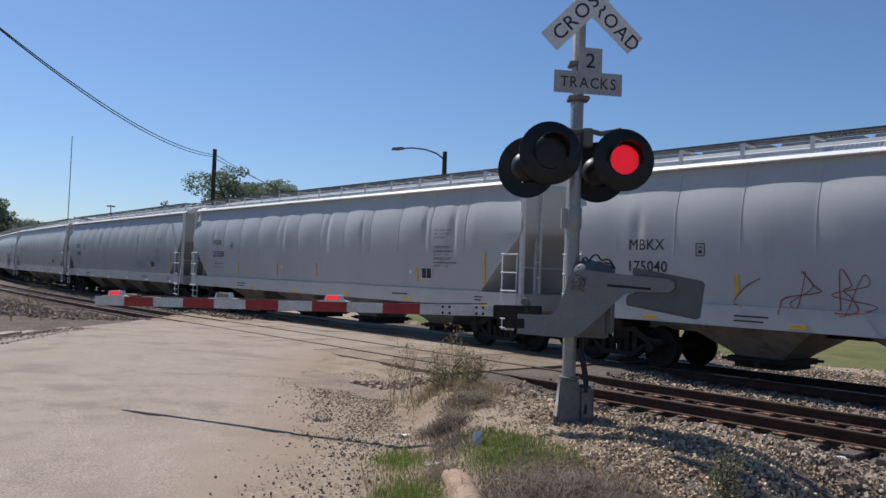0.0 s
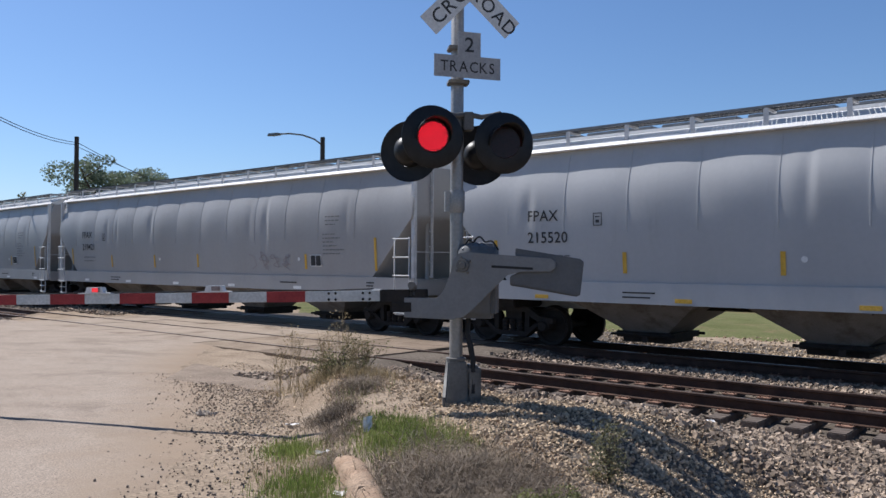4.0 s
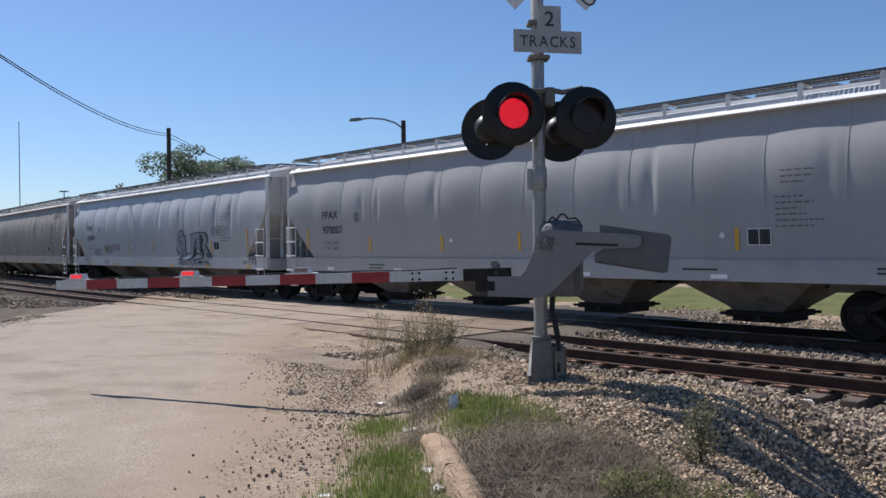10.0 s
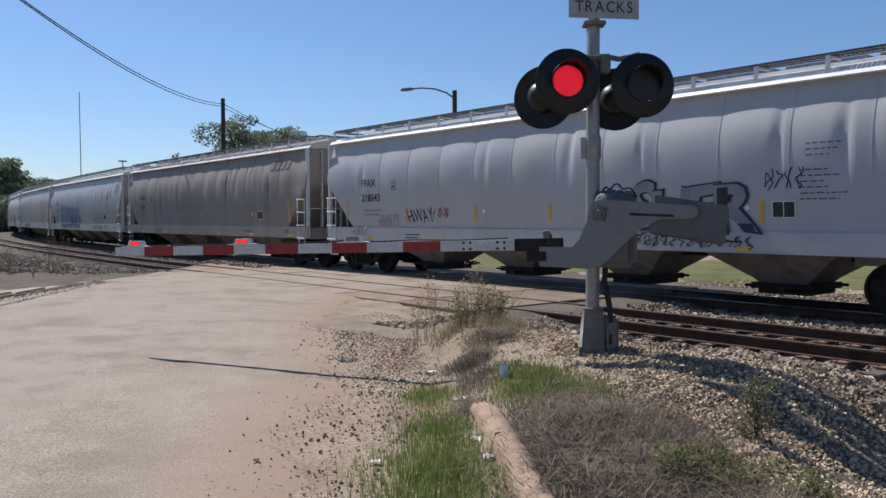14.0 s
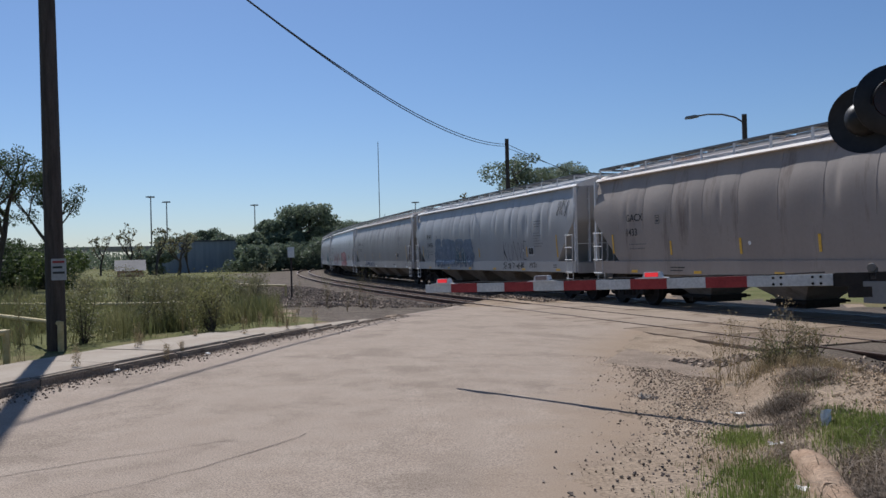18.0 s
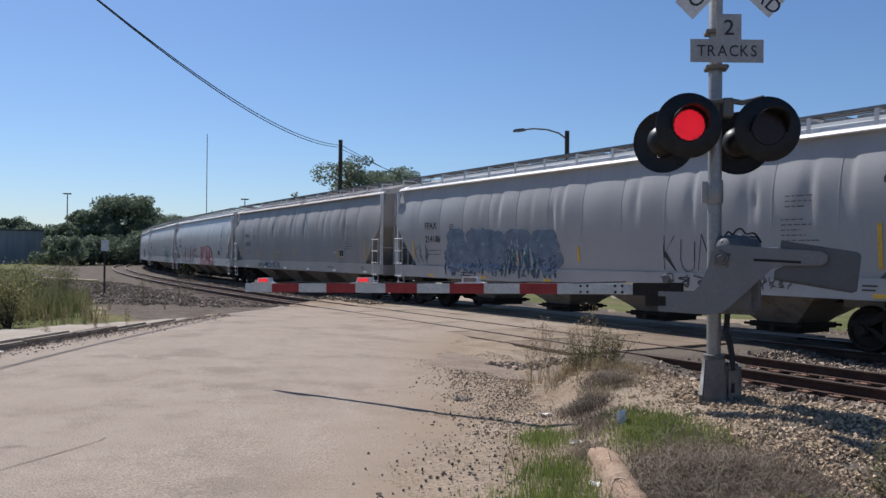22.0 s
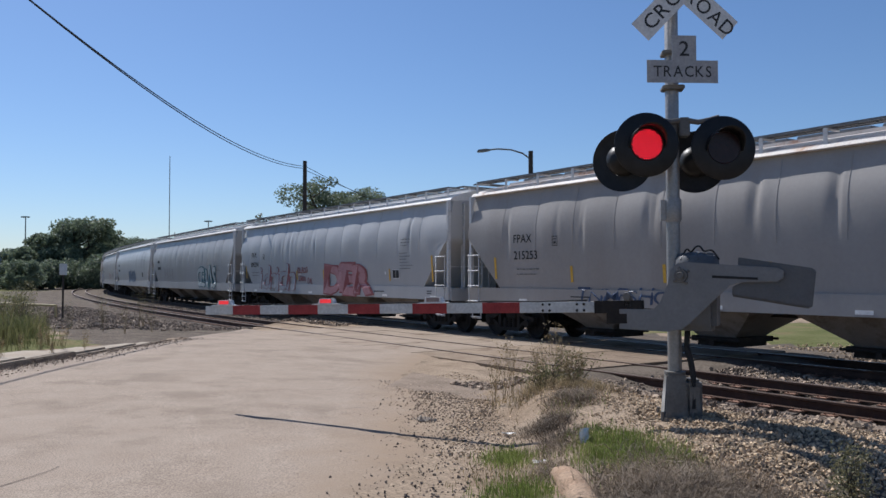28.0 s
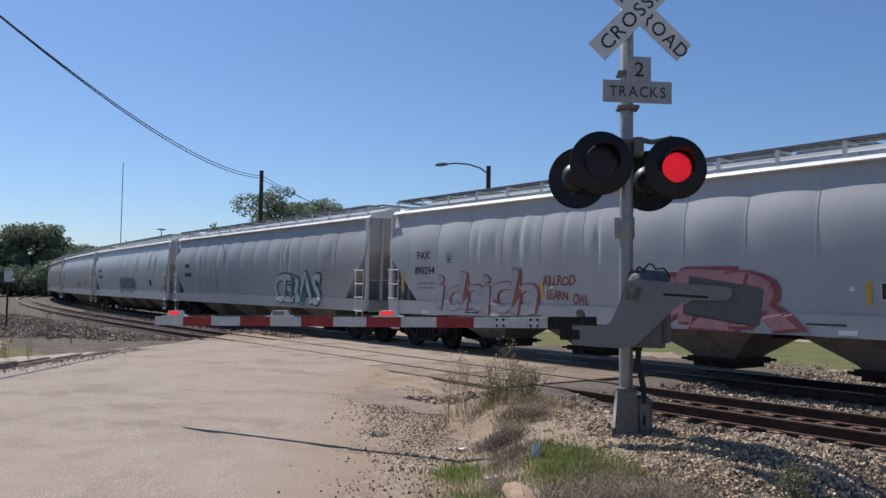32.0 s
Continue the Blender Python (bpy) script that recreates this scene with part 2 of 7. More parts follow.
UNDER = mat("dirty_underframe", (0.015, 0.0135, 0.0128), (0.0315, 0.0277, 0.0248), scale=3, rough=0.85, bump=0.3)
WHEEL = mat("wheel_steel", (0.014, 0.012, 0.011), (0.028, 0.024, 0.021), scale=5, rough=0.75, metal=0.1, bump=0.1)
BAY = mat("hopper_paint", (0.184, 0.17, 0.16), (0.224, 0.211, 0.197), scale=1.3, rough=0.6, bump=0.1, spot=(0.136, 0.119, 0.105), spot_at=0.52)
LETTER = mat("black_stencil", (0.028, 0.028, 0.03), (0.05, 0.05, 0.052), scale=9, rough=0.6, bump=0)
YELLOW = mat("yellow_marker", (0.62, 0.36, 0.04), (0.72, 0.45, 0.07), scale=9, rough=0.5, bump=0)
WHITE = mat("white_marking", (0.70, 0.70, 0.68), (0.80, 0.80, 0.78), scale=9, rough=0.5, bump=0)
MAST = mat("mast_aluminium", (0.25, 0.245, 0.24), (0.31, 0.302, 0.292), scale=2.5, rough=0.45, metal=0.55, bump=0.05, stretch=(2, 2, 0.4))
CAST = mat("cast_base_grey", (0.125, 0.12, 0.112), (0.175, 0.168, 0.156), scale=6, rough=0.6, metal=0.3, bump=0.15)
MECH = mat("mechanism_grey", (0.181, 0.181, 0.182), (0.211, 0.211, 0.213), scale=2.5, rough=0.5, metal=0.1, bump=0.04, grain=0.05, spot=(0.146, 0.133, 0.12), spot_at=0.66, spot_scale=5)
WEIGHT = mat("counterweight_grey", (0.105, 0.107, 0.112), (0.13, 0.132, 0.136), scale=2.5, rough=0.55, metal=0.1, bump=0.04, grain=0.05, spot=(0.09, 0.08, 0.072), spot_at=0.64, spot_scale=5)
BLACK = mat("black_enamel", (0.010, 0.010, 0.011), (0.018, 0.018, 0.019), scale=8, rough=0.45, bump=0.05)
SIGN_WHITE = mat("sign_sheeting", (0.60, 0.60, 0.59), (0.68, 0.68, 0.67), scale=8, rough=0.5, bump=0.03)
SIGN_GREY = mat("sign_sheeting_grey", (0.30, 0.30, 0.305), (0.37, 0.37, 0.375), scale=8, rough=0.5, bump=0.03)
ARM_WHITE = mat("arm_white", (0.45, 0.459, 0.45), (0.54, 0.549, 0.54), scale=5, rough=0.5, bump=0.03)
ARM_RED = mat("arm_red", (0.23, 0.0255, 0.0272), (0.306, 0.0382, 0.0382), scale=5, rough=0.5, bump=0.03)
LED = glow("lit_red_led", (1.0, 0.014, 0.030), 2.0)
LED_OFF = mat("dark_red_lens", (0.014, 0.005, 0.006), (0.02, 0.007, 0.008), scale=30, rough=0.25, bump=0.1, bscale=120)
LAMP_LIT = glow("lit_gate_lamp", (1.0, 0.045, 0.05), 0.62)
LAMP_OFF = mat("dull_lamp_lens", (0.22, 0.17, 0.16), (0.3, 0.24, 0.22), scale=12, rough=0.35, bump=0)
POLE_WOOD = mat("pole_wood", (0.045, 0.038, 0.033), (0.085, 0.07, 0.06), scale=4, rough=0.9, bump=0.6, stretch=(4, 4, 0.4))
WIRE = mat("cable_black", (0.015, 0.015, 0.016), rough=0.6, bump=0)
GRASS = leafy("grass_green", (0.115, 0.165, 0.035), (0.21, 0.24, 0.07), through=0.45)
GRASS_DRY = leafy("grass_dry", (0.25, 0.19, 0.10), (0.40, 0.32, 0.19), through=0.3)
GRASS_TALL = leafy("grass_tall", (0.105, 0.12, 0.045), (0.21, 0.195, 0.09), through=0.4)
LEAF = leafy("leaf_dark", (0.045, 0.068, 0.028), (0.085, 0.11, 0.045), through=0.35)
# distance haze is mixed into this leaf colour, so it is paler
LEAF_HAZE = leafy("leaf_haze_paled", (0.13, 0.165, 0.105), (0.19, 0.225, 0.145), through=0.35)
LEAF_2 = leafy("leaf_light", (0.07, 0.10, 0.03), (0.13, 0.16, 0.055), through=0.38)
LEAF_DULL = leafy("leaf_dull", (0.13, 0.125, 0.065), (0.22, 0.205, 0.115), through=0.4)
SCRUB = leafy("scrub_leaf", (0.125, 0.135, 0.05), (0.23, 0.22, 0.095), through=0.45)
THATCH = leafy("thatch", (0.12, 0.092, 0.066), (0.27, 0.212, 0.15), through=0.2)
BARK = mat("bark", (0.05, 0.04, 0.032), (0.10, 0.085, 0.07), scale=4, rough=0.9, bump=0.8, stretch=(3, 3, 0.6))
TURF = mat("grass_ground", (0.10, 0.108, 0.042), (0.15, 0.148, 0.068), spec=0.03, scale=0.6, rough=0.95, bump=0.9, bscale=18, grain=0.35, spot=(0.17, 0.135, 0.075), spot_at=0.52, spot_scale=0.35)
PAPER = mat("litter_paper", (0.72, 0.70, 0.66), (0.82, 0.80, 0.77), scale=9, rough=0.8, bump=0.2)
YELLOW_PIPE = mat("faded_yellow_paint", (0.42, 0.34, 0.16), (0.55, 0.46, 0.25), scale=5, rough=0.7, bump=0.1)


# ---------------------------------------------------------------- mesh building
class Build:
    """Collects vertices and faces for one mesh."""

    def __init__(self):
        self.v, self.f = [], []

    def add(self, verts, faces, m=None):
        k = len(self.v)
        self.v += [tuple(m @ Vector(p)) for p in verts] if m else [tuple(p) for p in verts]
        self.f += [tuple(i + k for i in q) for q in faces]
        return self

    def box(self, x0, y0, z0, x1, y1, z1, m=None):
        p = [(x, y, z) for z in (z0, z1) for y in (y0, y1) for x in (x0, x1)]
        return self.add(p, [(0, 2, 3, 1), (4, 5, 7, 6), (0, 1, 5, 4), (2, 6, 7, 3), (0, 4, 6, 2), (1, 3, 7, 5)], m)

    def rod(self, a, b, r, r2=None, n=10, caps=True):
        a, b = Vector(a), Vector(b)
        r2 = r if r2 is None else r2
        q = (b - a).to_track_quat("Z", "Y")
        ring = [q @ Vector((math.cos(i * math.tau / n), math.sin(i * math.tau / n), 0)) for i in range(n)]
        p = [a + c * r for c in ring] + [b + c * r2 for c in ring]
        f = [(i, (i + 1) % n, n + (i + 1) % n, n + i) for i in range(n)]
        if caps:
            f += [tuple(range(n - 1, -1, -1)), tuple(range(n, 2 * n))]
        return self.add(p, f)

    def tube(self, pts, r, n=6, r2=None):
        pts = [Vector(p) for p in pts]
        k = len(self.v)
        up = None
        for i, p in enumerate(pts):
            d = (pts[min(i + 1, len(pts) - 1)] - pts[max(i - 1, 0)]).normalized()
            q = d.to_track_quat("Z", "Y")
            rr = r if r2 is None else r + (r2 - r) * i / (len(pts) - 1)
            self.v += [tuple(p + q @ Vector((math.cos(j * math.tau / n), math.sin(j * math.tau / n), 0)) * rr) for j in range(n)]
        for i in range(len(pts) - 1):
            for j in range(n):
                self.f.append((k + i * n + j, k + i * n + (j + 1) % n, k + (i + 1) * n + (j + 1) % n, k + (i + 1) * n + j))
        self.f += [tuple(k + j for j in range(n - 1, -1, -1)), tuple(k + (len(pts) - 1) * n + j for j in range(n))]
        return self

    def lathe(self, prof, axis="z", n=24, at=(0, 0, 0), m=None):
        """Turns a profile of (radius, height) about an axis through at."""
        p = []
        for r, h in prof:
            for i in range(n):
                c, s = r * math.cos(i * math.tau / n), r * math.sin(i * math.tau / n)
                q = (c, s, h) if axis == "z" else (h, c, s) if axis == "x" else (s, h, c)
                p.append(tuple(a + b for a, b in zip(q, at)))
        f = [(i * n + j, i * n + (j + 1) % n, (i + 1) * n + (j + 1) % n, (i + 1) * n + j) for i in range(len(prof) - 1) for j in range(n)]
        return self.add(p, f, m)

    def slab(self, outline, h0, h1, m=None):
        """A flat outline (x, y) given thickness from h0 to h1 in z."""
        n = len(outline)
        p = [(x, y, h0) for x, y in outline] + [(x, y, h1) for x, y in outline]
        f = [tuple(range(n - 1, -1, -1)), tuple(range(n, 2 * n))] + [(i, (i + 1) % n, n + (i + 1) % n, n + i) for i in range(n)]
        return self.add(p, f, m)

    def grid(self, rows):
        """A sheet through rows of equally many points."""
        k, n = len(self.v), len(rows[0])
        self.v += [tuple(p) for r in rows for p in r]
        self.f += [(k + i * n + j, k + i * n + j + 1, k + (i + 1) * n + j + 1, k + (i + 1) * n + j) for i in range(len(rows) - 1) for j in range(n - 1)]
        return self

    def mesh(self, name, material, bevel=0.0, smooth=35):
        me = bpy.data.meshes.new(name)
        me.from_pydata(self.v, [], self.f)
        if bevel:
            bm = bmesh.new()
            bm.from_mesh(me)
            bmesh.ops.remove_doubles(bm, verts=bm.verts, dist=1e-5)
            e = [e for e in bm.edges if len(e.link_faces) == 2 and e.calc_face_angle(0) > 0.6]
            bmesh.ops.bevel(bm, geom=e, offset=bevel, segments=2, affect="EDGES", clamp_overlap=True)
            bm.to_mesh(me)
            bm.free()
        me.materials.append(material)
        if smooth:
            me.polygons.foreach_set("use_smooth", [True] * len(me.polygons))
            me.set_sharp_from_angle(angle=radians(smooth))
        me.update()
        return me


def thing(name, b, material, label, category, group="", kind="", bevel=0.0, smooth=35):
    return tagged(new(name, b.mesh(name, material, bevel, smooth)), label, category, group, kind)


def empty(name, label, category, group="", kind="", m=None):
    ob = tagged(new(name), label, category, group, kind)
    ob.empty_display_size = 0.2
    if m:
        ob.matrix_world = m
    return ob


def part(name, b, material, parent, label="", bevel=0.0, smooth=35, m=None, kind=""):
    ob = new(name, b if isinstance(b, bpy.types.Mesh) else b.mesh(name, material, bevel, smooth))
    ob.parent = parent
    if m:
        ob.matrix_local = m
    return tagged(ob, label, kind=kind)


def letters(text, size, extrude=0.0, spacing=1.0, squeeze=1.0, bold=0.0):
    """Verts and faces of a line of the built-in font, from x = 0, with the capitals size high."""
    c = bpy.data.curves.new("letters", "FONT")
    c.body, c.size, c.extrude, c.space_character, c.resolution_u, c.offset = text, size / 0.69, extrude, spacing, 3, bold
    ob = bpy.data.objects.new("letters", c)
    me = bpy.data.meshes.new_from_object(ob)
    v = [(p.co.x * squeeze, p.co.y, p.co.z) for p in me.vertices]
    f = [tuple(p.vertices) for p in me.polygons]
    bpy.data.objects.remove(ob)
    bpy.data.curves.remove(c)
    bpy.data.meshes.remove(me)
    lo = min(p[0] for p in v)
    return [(x - lo, y, z) for x, y, z in v], f, max(p[0] for p in v) - lo


# ---------------------------------------------------------------- the line of the tracks
RAIL_Z = -0.15
YAW_0, CURVE_FROM, CURVE = 41.0, 20.0, 0.12    # heading in degrees, where the curve begins, degrees per metre
TRACK_1, TRACK_2 = 0.75, 4.95                   # centre lines, off the near rail of the first track


def heading(s):
    return radians(YAW_0 - min(90.0, max(0.0, s - CURVE_FROM) * CURVE))


LINE_S = np.arange(-90.0, 420.01, 0.5)
_p, _pts = np.array((4.43, 12.0)), {0.0: np.array((4.43, 12.0))}
for _s in np.arange(0.0, 420.0, 0.5):
    _h = heading(_s + 0.25)
    _p = _p + 0.5 * np.array((-math.sin(_h), math.cos(_h)))
    _pts[round(_s + 0.5, 1)] = _p
_p = np.array((4.43, 12.0))
for _s in np.arange(0.0, -90.0, -0.5):
    _h = heading(_s - 0.25)
    _p = _p - 0.5 * np.array((-math.sin(_h), math.cos(_h)))
    _pts[round(_s - 0.5, 1)] = _p
LINE = np.array([_pts[round(s, 1)] for s in LINE_S])


def on_line(s, off):
    """The place on the ground s metres along the line and off metres to its far side."""
    h = heading(s)
    x = np.interp(s, LINE_S, LINE[:, 0]) + off * math.cos(h)
    y = np.interp(s, LINE_S, LINE[:, 1]) + off * math.sin(h)
    return float(x), float(y)


def line_frame(s, off, z=0.0):
    """A frame on the line: x towards the near end, y to the far side."""
    x, y = on_line(s, off)
    return Matrix.Translation((x, y, z)) @ Matrix.Rotation(heading(s) - math.pi / 2, 4, "Z")


def side_of_line(x, y):
    """Arrays: how far along the line, and how far beyond it (negative: on the camera's side)."""
    x, y = np.atleast_1d(np.asarray(x, float)), np.atleast_1d(np.asarray(y, float))
    sub = LINE[::4]
    s, q = np.zeros(x.shape), np.zeros(x.shape)
    for a in range(0, len(x), 4000):
        d = (x[a : a + 4000, None] - sub[:, 0]) ** 2 + (y[a : a + 4000, None] - sub[:, 1]) ** 2
        i = d.argmin(1)
        h = np.array([heading(v) for v in LINE_S[::4]])[i]
        dx, dy = x[a : a + 4000] - sub[i, 0], y[a : a + 4000] - sub[i, 1]
        s[a : a + 4000] = LINE_S[::4][i] + dx * -np.sin(h) + dy * np.cos(h)
        q[a : a + 4000] = dx * np.cos(h) + dy * np.sin(h)
    return s, q


def lumps(x, y, scale, seed=0.0):
    """Smooth unevenness between -1 and 1, for arrays."""
    x, y = x * scale + seed, y * scale + seed * 0.7
    return (np.sin(x * 1.0 + 1.3 * np.sin(y * 0.7 + seed)) + np.sin(y * 1.31 + 1.1 * np.sin(x * 0.83)) + 0.6 * np.sin(x * 2.3 + y * 1.9) + 0.4 * np.sin(x * 4.1 - y * 3.7 + 1.0)) / 3.0


ROAD_LEFT = ((-60, -3.0), (0, -8.05), (4.7, -8.35), (8.4, -8.95), (12, -9.15), (18.6, -9.45), (30, -10.6), (80, -15.5))
ROAD_RIGHT = ((-60, 3.2), (0, -0.75), (5.7, -0.85), (7.2, -1.05), (9.7, -1.25), (11, -1.45), (12, -1.75), (13.9, -2.2), (16.4, -2.3), (19.5, -2.4), (24, -2.6), (80, -7))


def road_edges(y):
    left = np.interp(y, [a for a, _ in ROAD_LEFT], [b for _, b in ROAD_LEFT])
    right = np.interp(y, [a for a, _ in ROAD_RIGHT], [b for _, b in ROAD_RIGHT])
    return left, right


def ground_z(x, y):
    x, y = np.atleast_1d(np.asarray(x, float)), np.atleast_1d(np.asarray(y, float))
    s, q = side_of_line(x, y)
    off = np.interp(q, (-60, -30, -9, -7.2, -6, -4.7, -3.6, -2.4, -1.4, 8.0, 9.5, 14, 60), (-0.25, -0.05, 0.08, 0.14, 0.22, 0.32, 0.22, -0.16, -0.50, -0.50, -0.56, -0.5, -0.45))
    low = np.interp(q, (-7.2, -6.4, -5.6, -4.7, -3.6, -2.4, -1.4), (0.14, 0.0, -0.25, -0.38, -0.42, -0.46, -0.50))
    k = np.clip((s + 4.05) / 1.7, 0, 1)
    k = np.where((q > -7.2) & (q < -1.4), k * k * (3 - 2 * k), 1.0)
    off = off * k + low * (1 - k)
    road = np.interp(q, (-60, -9, -5, -1.6, 7.5, 12, 60), (0.0, 0.08, 0.02, -0.15, -0.15, -0.25, -0.35))
    left, right = road_edges(y)
    k = np.clip(np.minimum((x - left + 0.6) / 0.9, (right + 1.45 - x) / 0.6), 0, 1)
    k = k * k * (3 - 2 * k)
    off = np.where(x < left, np.interp(q, (-60, -9, -3, -1.4, 8, 9.5, 60), (-0.2, 0.1, -0.1, -0.36, -0.4, -0.55, -0.45)), off)
    ramp = np.clip(np.minimum(s - 2.2, 24.5 - s) / 2.6, 0, 1) * np.clip((q + 4.5) / 1.5, 0, 1) * np.clip((9.0 - q) / 1.5, 0, 1)
    off = off * (1 - ramp) + ramp * -0.185
    bed = (q > -1.4) & (q < 8.0)
    rough = np.where(bed, 0.01, 0.035) * lumps(x, y, 2.1) + np.where(bed, 0.0, 0.025) * lumps(x, y, 6.3, 4.0)
    far = np.clip((np.hypot(x, y) - 60) / 100, 0, 1)
    under = (q > -1.1) & (q < 6.8) & (s > 5.6) & (s < 19.9)        # the bed of the crossing panels
    z = (off * (1 - k) + (road - 0.004 - 0.035 * np.clip((right - 0.6 - x) / 0.8, 0, 1)) * k + rough * (1 - k)) * (1 - far) + far * -0.45
    return np.where(under, np.minimum(z, -0.25), z)


def gz(x, y):
    return float(ground_z(x, y)[0])


def road_z(x, y):
    s, q = side_of_line(x, y)
    return np.interp(q, (-60, -9, -5, -1.6, 7.5, 12, 60), (0.0, 0.08, 0.02, -0.15, -0.15, -0.25, -0.35))


# ---------------------------------------------------------------- ground, road, pavement
def spaced(lo, hi, fine, reach, grow):
    """Coordinates that are fine apart within reach and widen outside it."""
    out, v, step = [0.0], 0.0, fine
    pos, neg = [], []
    for end, res in ((hi, pos), (-lo, neg)):
        v, step = 0.0, fine
        while v < end:
            step = fine if v < reach else step * grow
            v = min(end, v + step)
            res.append(v)
    return np.array([-a for a in reversed(neg)] + [0.0] + pos)


def build_ground():
    xs, ys = spaced(-1800, 1800, 0.3, 14, 1.12), spaced(-600, 2600, 0.3, 22, 1.12)
    X, Y = np.meshgrid(xs, ys)
    Z = ground_z(X.ravel(), Y.ravel()).reshape(X.shape)
    b = Build()
    b.v = np.stack([X.ravel(), Y.ravel(), Z.ravel()], 1).tolist()
    n = len(xs)
    b.f = [(i * n + j, i * n + j + 1, (i + 1) * n + j + 1, (i + 1) * n + j) for i in range(len(ys) - 1) for j in range(n - 1)]
    me = b.mesh("ground", DIRT, smooth=80)
    me.materials.append(TURF)
    me.materials.append(BALLAST_BED)
    cx, cy = (X[:-1, :-1] + X[1:, 1:]).ravel() / 2, (Y[:-1, :-1] + Y[1:, 1:]).ravel() / 2
    s, q = side_of_line(cx, cy)
    left, right = road_edges(cy)
    turf = (cx < left - 1.2) & (q < -7.0 + 0.8 * lumps(cx, cy, 0.9)) & ((lumps(cx, cy, 0.35, 2.0) > -0.7) | (q < -14))
    turf |= (q > 12.5 + lumps(cx, cy, 0.5)) & (lumps(cx, cy, 0.11, 5.0) > -0.45)
    stony = ((q > -3.3 + 0.5 * lumps(cx, cy, 1.3)) | ((cx > 1.7 + 0.4 * lumps(cx, cy, 1.0)) & (q > -7.5))) & (q < 12.0 + 0.9 * lumps(cx, cy, 0.8)) & ~((cx > left) & (cx < right))
    stony |= (cx < left) & (q > -7.6 + 0.8 * lumps(cx, cy, 0.9)) & (q < 9.5)
    stony &= ~((cx > left) & (s > 4.8) & (s < 21) & (q < -0.9))
    index = np.where(stony, 2, np.where(turf, 1, 0)).astype(np.int32)
    me.polygons.foreach_set("material_index", index)
    tagged(new("ground", me), "sandy dirt ground with grass and gravel patches", "ground", kind="structure")


build_ground()


def build_road():
    ys = np.concatenate([np.arange(-40, 3, 1.0), np.arange(3, 26, 0.1), np.arange(26, 75, 2.0)])
    rows = []
    for y in ys:
        l, r = (float(v[0]) for v in road_edges(np.array([y])))
        one = np.array([1.0])
        calm = float(np.interp(y, (9.5, 11.0), (1.0, 0.3)))
        r += calm * (0.30 * float(lumps(one, one * y, 1.3)[0]) + 0.16 * float(lumps(one * 3, one * y, 4.1)[0]) + 0.09 * float(lumps(one * 5, one * y, 11.0)[0]) + 0.05 * float(lumps(one * 7, one * y, 27.0)[0]))
        fr = np.linspace(0, 1, 29)
        xs = l + (r - l) * fr
        q = side_of_line(xs, np.full(29, y))[1]
        z = road_z(xs, np.full(29, y)) + 0.03 * np.sin(np.pi * fr) * np.clip((np.abs(q - 2.85) - 3.8) / 3.0, 0, 1)
        z[-1] -= 0.05
        z[0] -= 0.02
        rows.append([(float(x), float(y), float(v)) for x, v in zip(xs, z)])
    me = Build().grid(rows).mesh("road", CONCRETE, smooth=80)
    bm = bmesh.new()
    bm.from_mesh(me)
    h = heading(0.0)
    way = Vector((math.cos(h), math.sin(h), 0))
    for q, inner in ((-1.015, False), (6.715, True)):      # the slabs end at the crossing panels
        bmesh.ops.bisect_plane(bm, geom=bm.verts[:] + bm.edges[:] + bm.faces[:], plane_co=Vector((*on_line(0.0, q), 0)), plane_no=way)
    foot = Vector((*on_line(0.0, 0.0), 0))
    bmesh.ops.delete(bm, geom=[f for f in bm.faces if -1.015 < (f.calc_center_median() - foot).dot(way) < 6.715], context="FACES")
    dust = bm.verts.layers.float.new("dust")
    for v in bm.verts:
        v[dust] = max(0.0, 1.0 - (float(road_edges(np.array([v.co.y]))[1][0]) - v.co.x) / 1.6)
    bm.to_mesh(me)
    bm.free()
    tagged(new("road", me), "worn pale concrete road with cracks running up to the crossing", "road", kind="structure")


build_road()


def build_pavement():
    """The raised walk beside the road: slabs with joints, and a kerb in lengths."""
    pave = empty("pavement", "cracked pale concrete pavement with a broken kerb", "pavement", kind="structure")
    rng = random.Random(3)
    y = -16.0
    while y < 19.4:
        y1 = min(19.4, y + 1.5)
        cs = []
        for yy in (y + 0.012, y1 - 0.012):
            l = float(road_edges(np.array([yy]))[0][0])
            w = 1.55 if yy < 13 else max(0.25, 1.55 * (19.7 - yy) / 6.7)
            cs.append((l - 0.17, l - 0.17 - w, yy))
        z = 0.2 if y < 12 else 0.2 - 0.025 * (y - 12)
        z += rng.uniform(-0.012, 0.012)
        o = [(cs[0][0], cs[0][2]), (cs[1][0], cs[1][2]), (cs[1][1], cs[1][2]), (cs[0][1], cs[0][2])]
        part("slab", Build().slab(o, z - 0.14, z), WALKWAY, pave, bevel=0.012)
        k = [(cs[0][0] + 0.16 + rng.uniform(-0.02, 0.01), cs[0][2]), (cs[1][0] + 0.16 + rng.uniform(-0.02, 0.01), cs[1][2]), (cs[1][0] + 0.012, cs[1][2]), (cs[0][0] + 0.012, cs[0][2])]
        part("kerb", Build().slab(k, z - 0.3, z - 0.004 + rng.uniform(-0.035, 0.0)), OLD_KERB, pave, bevel=0.025)
        y = y1
    return pave


build_pavement()


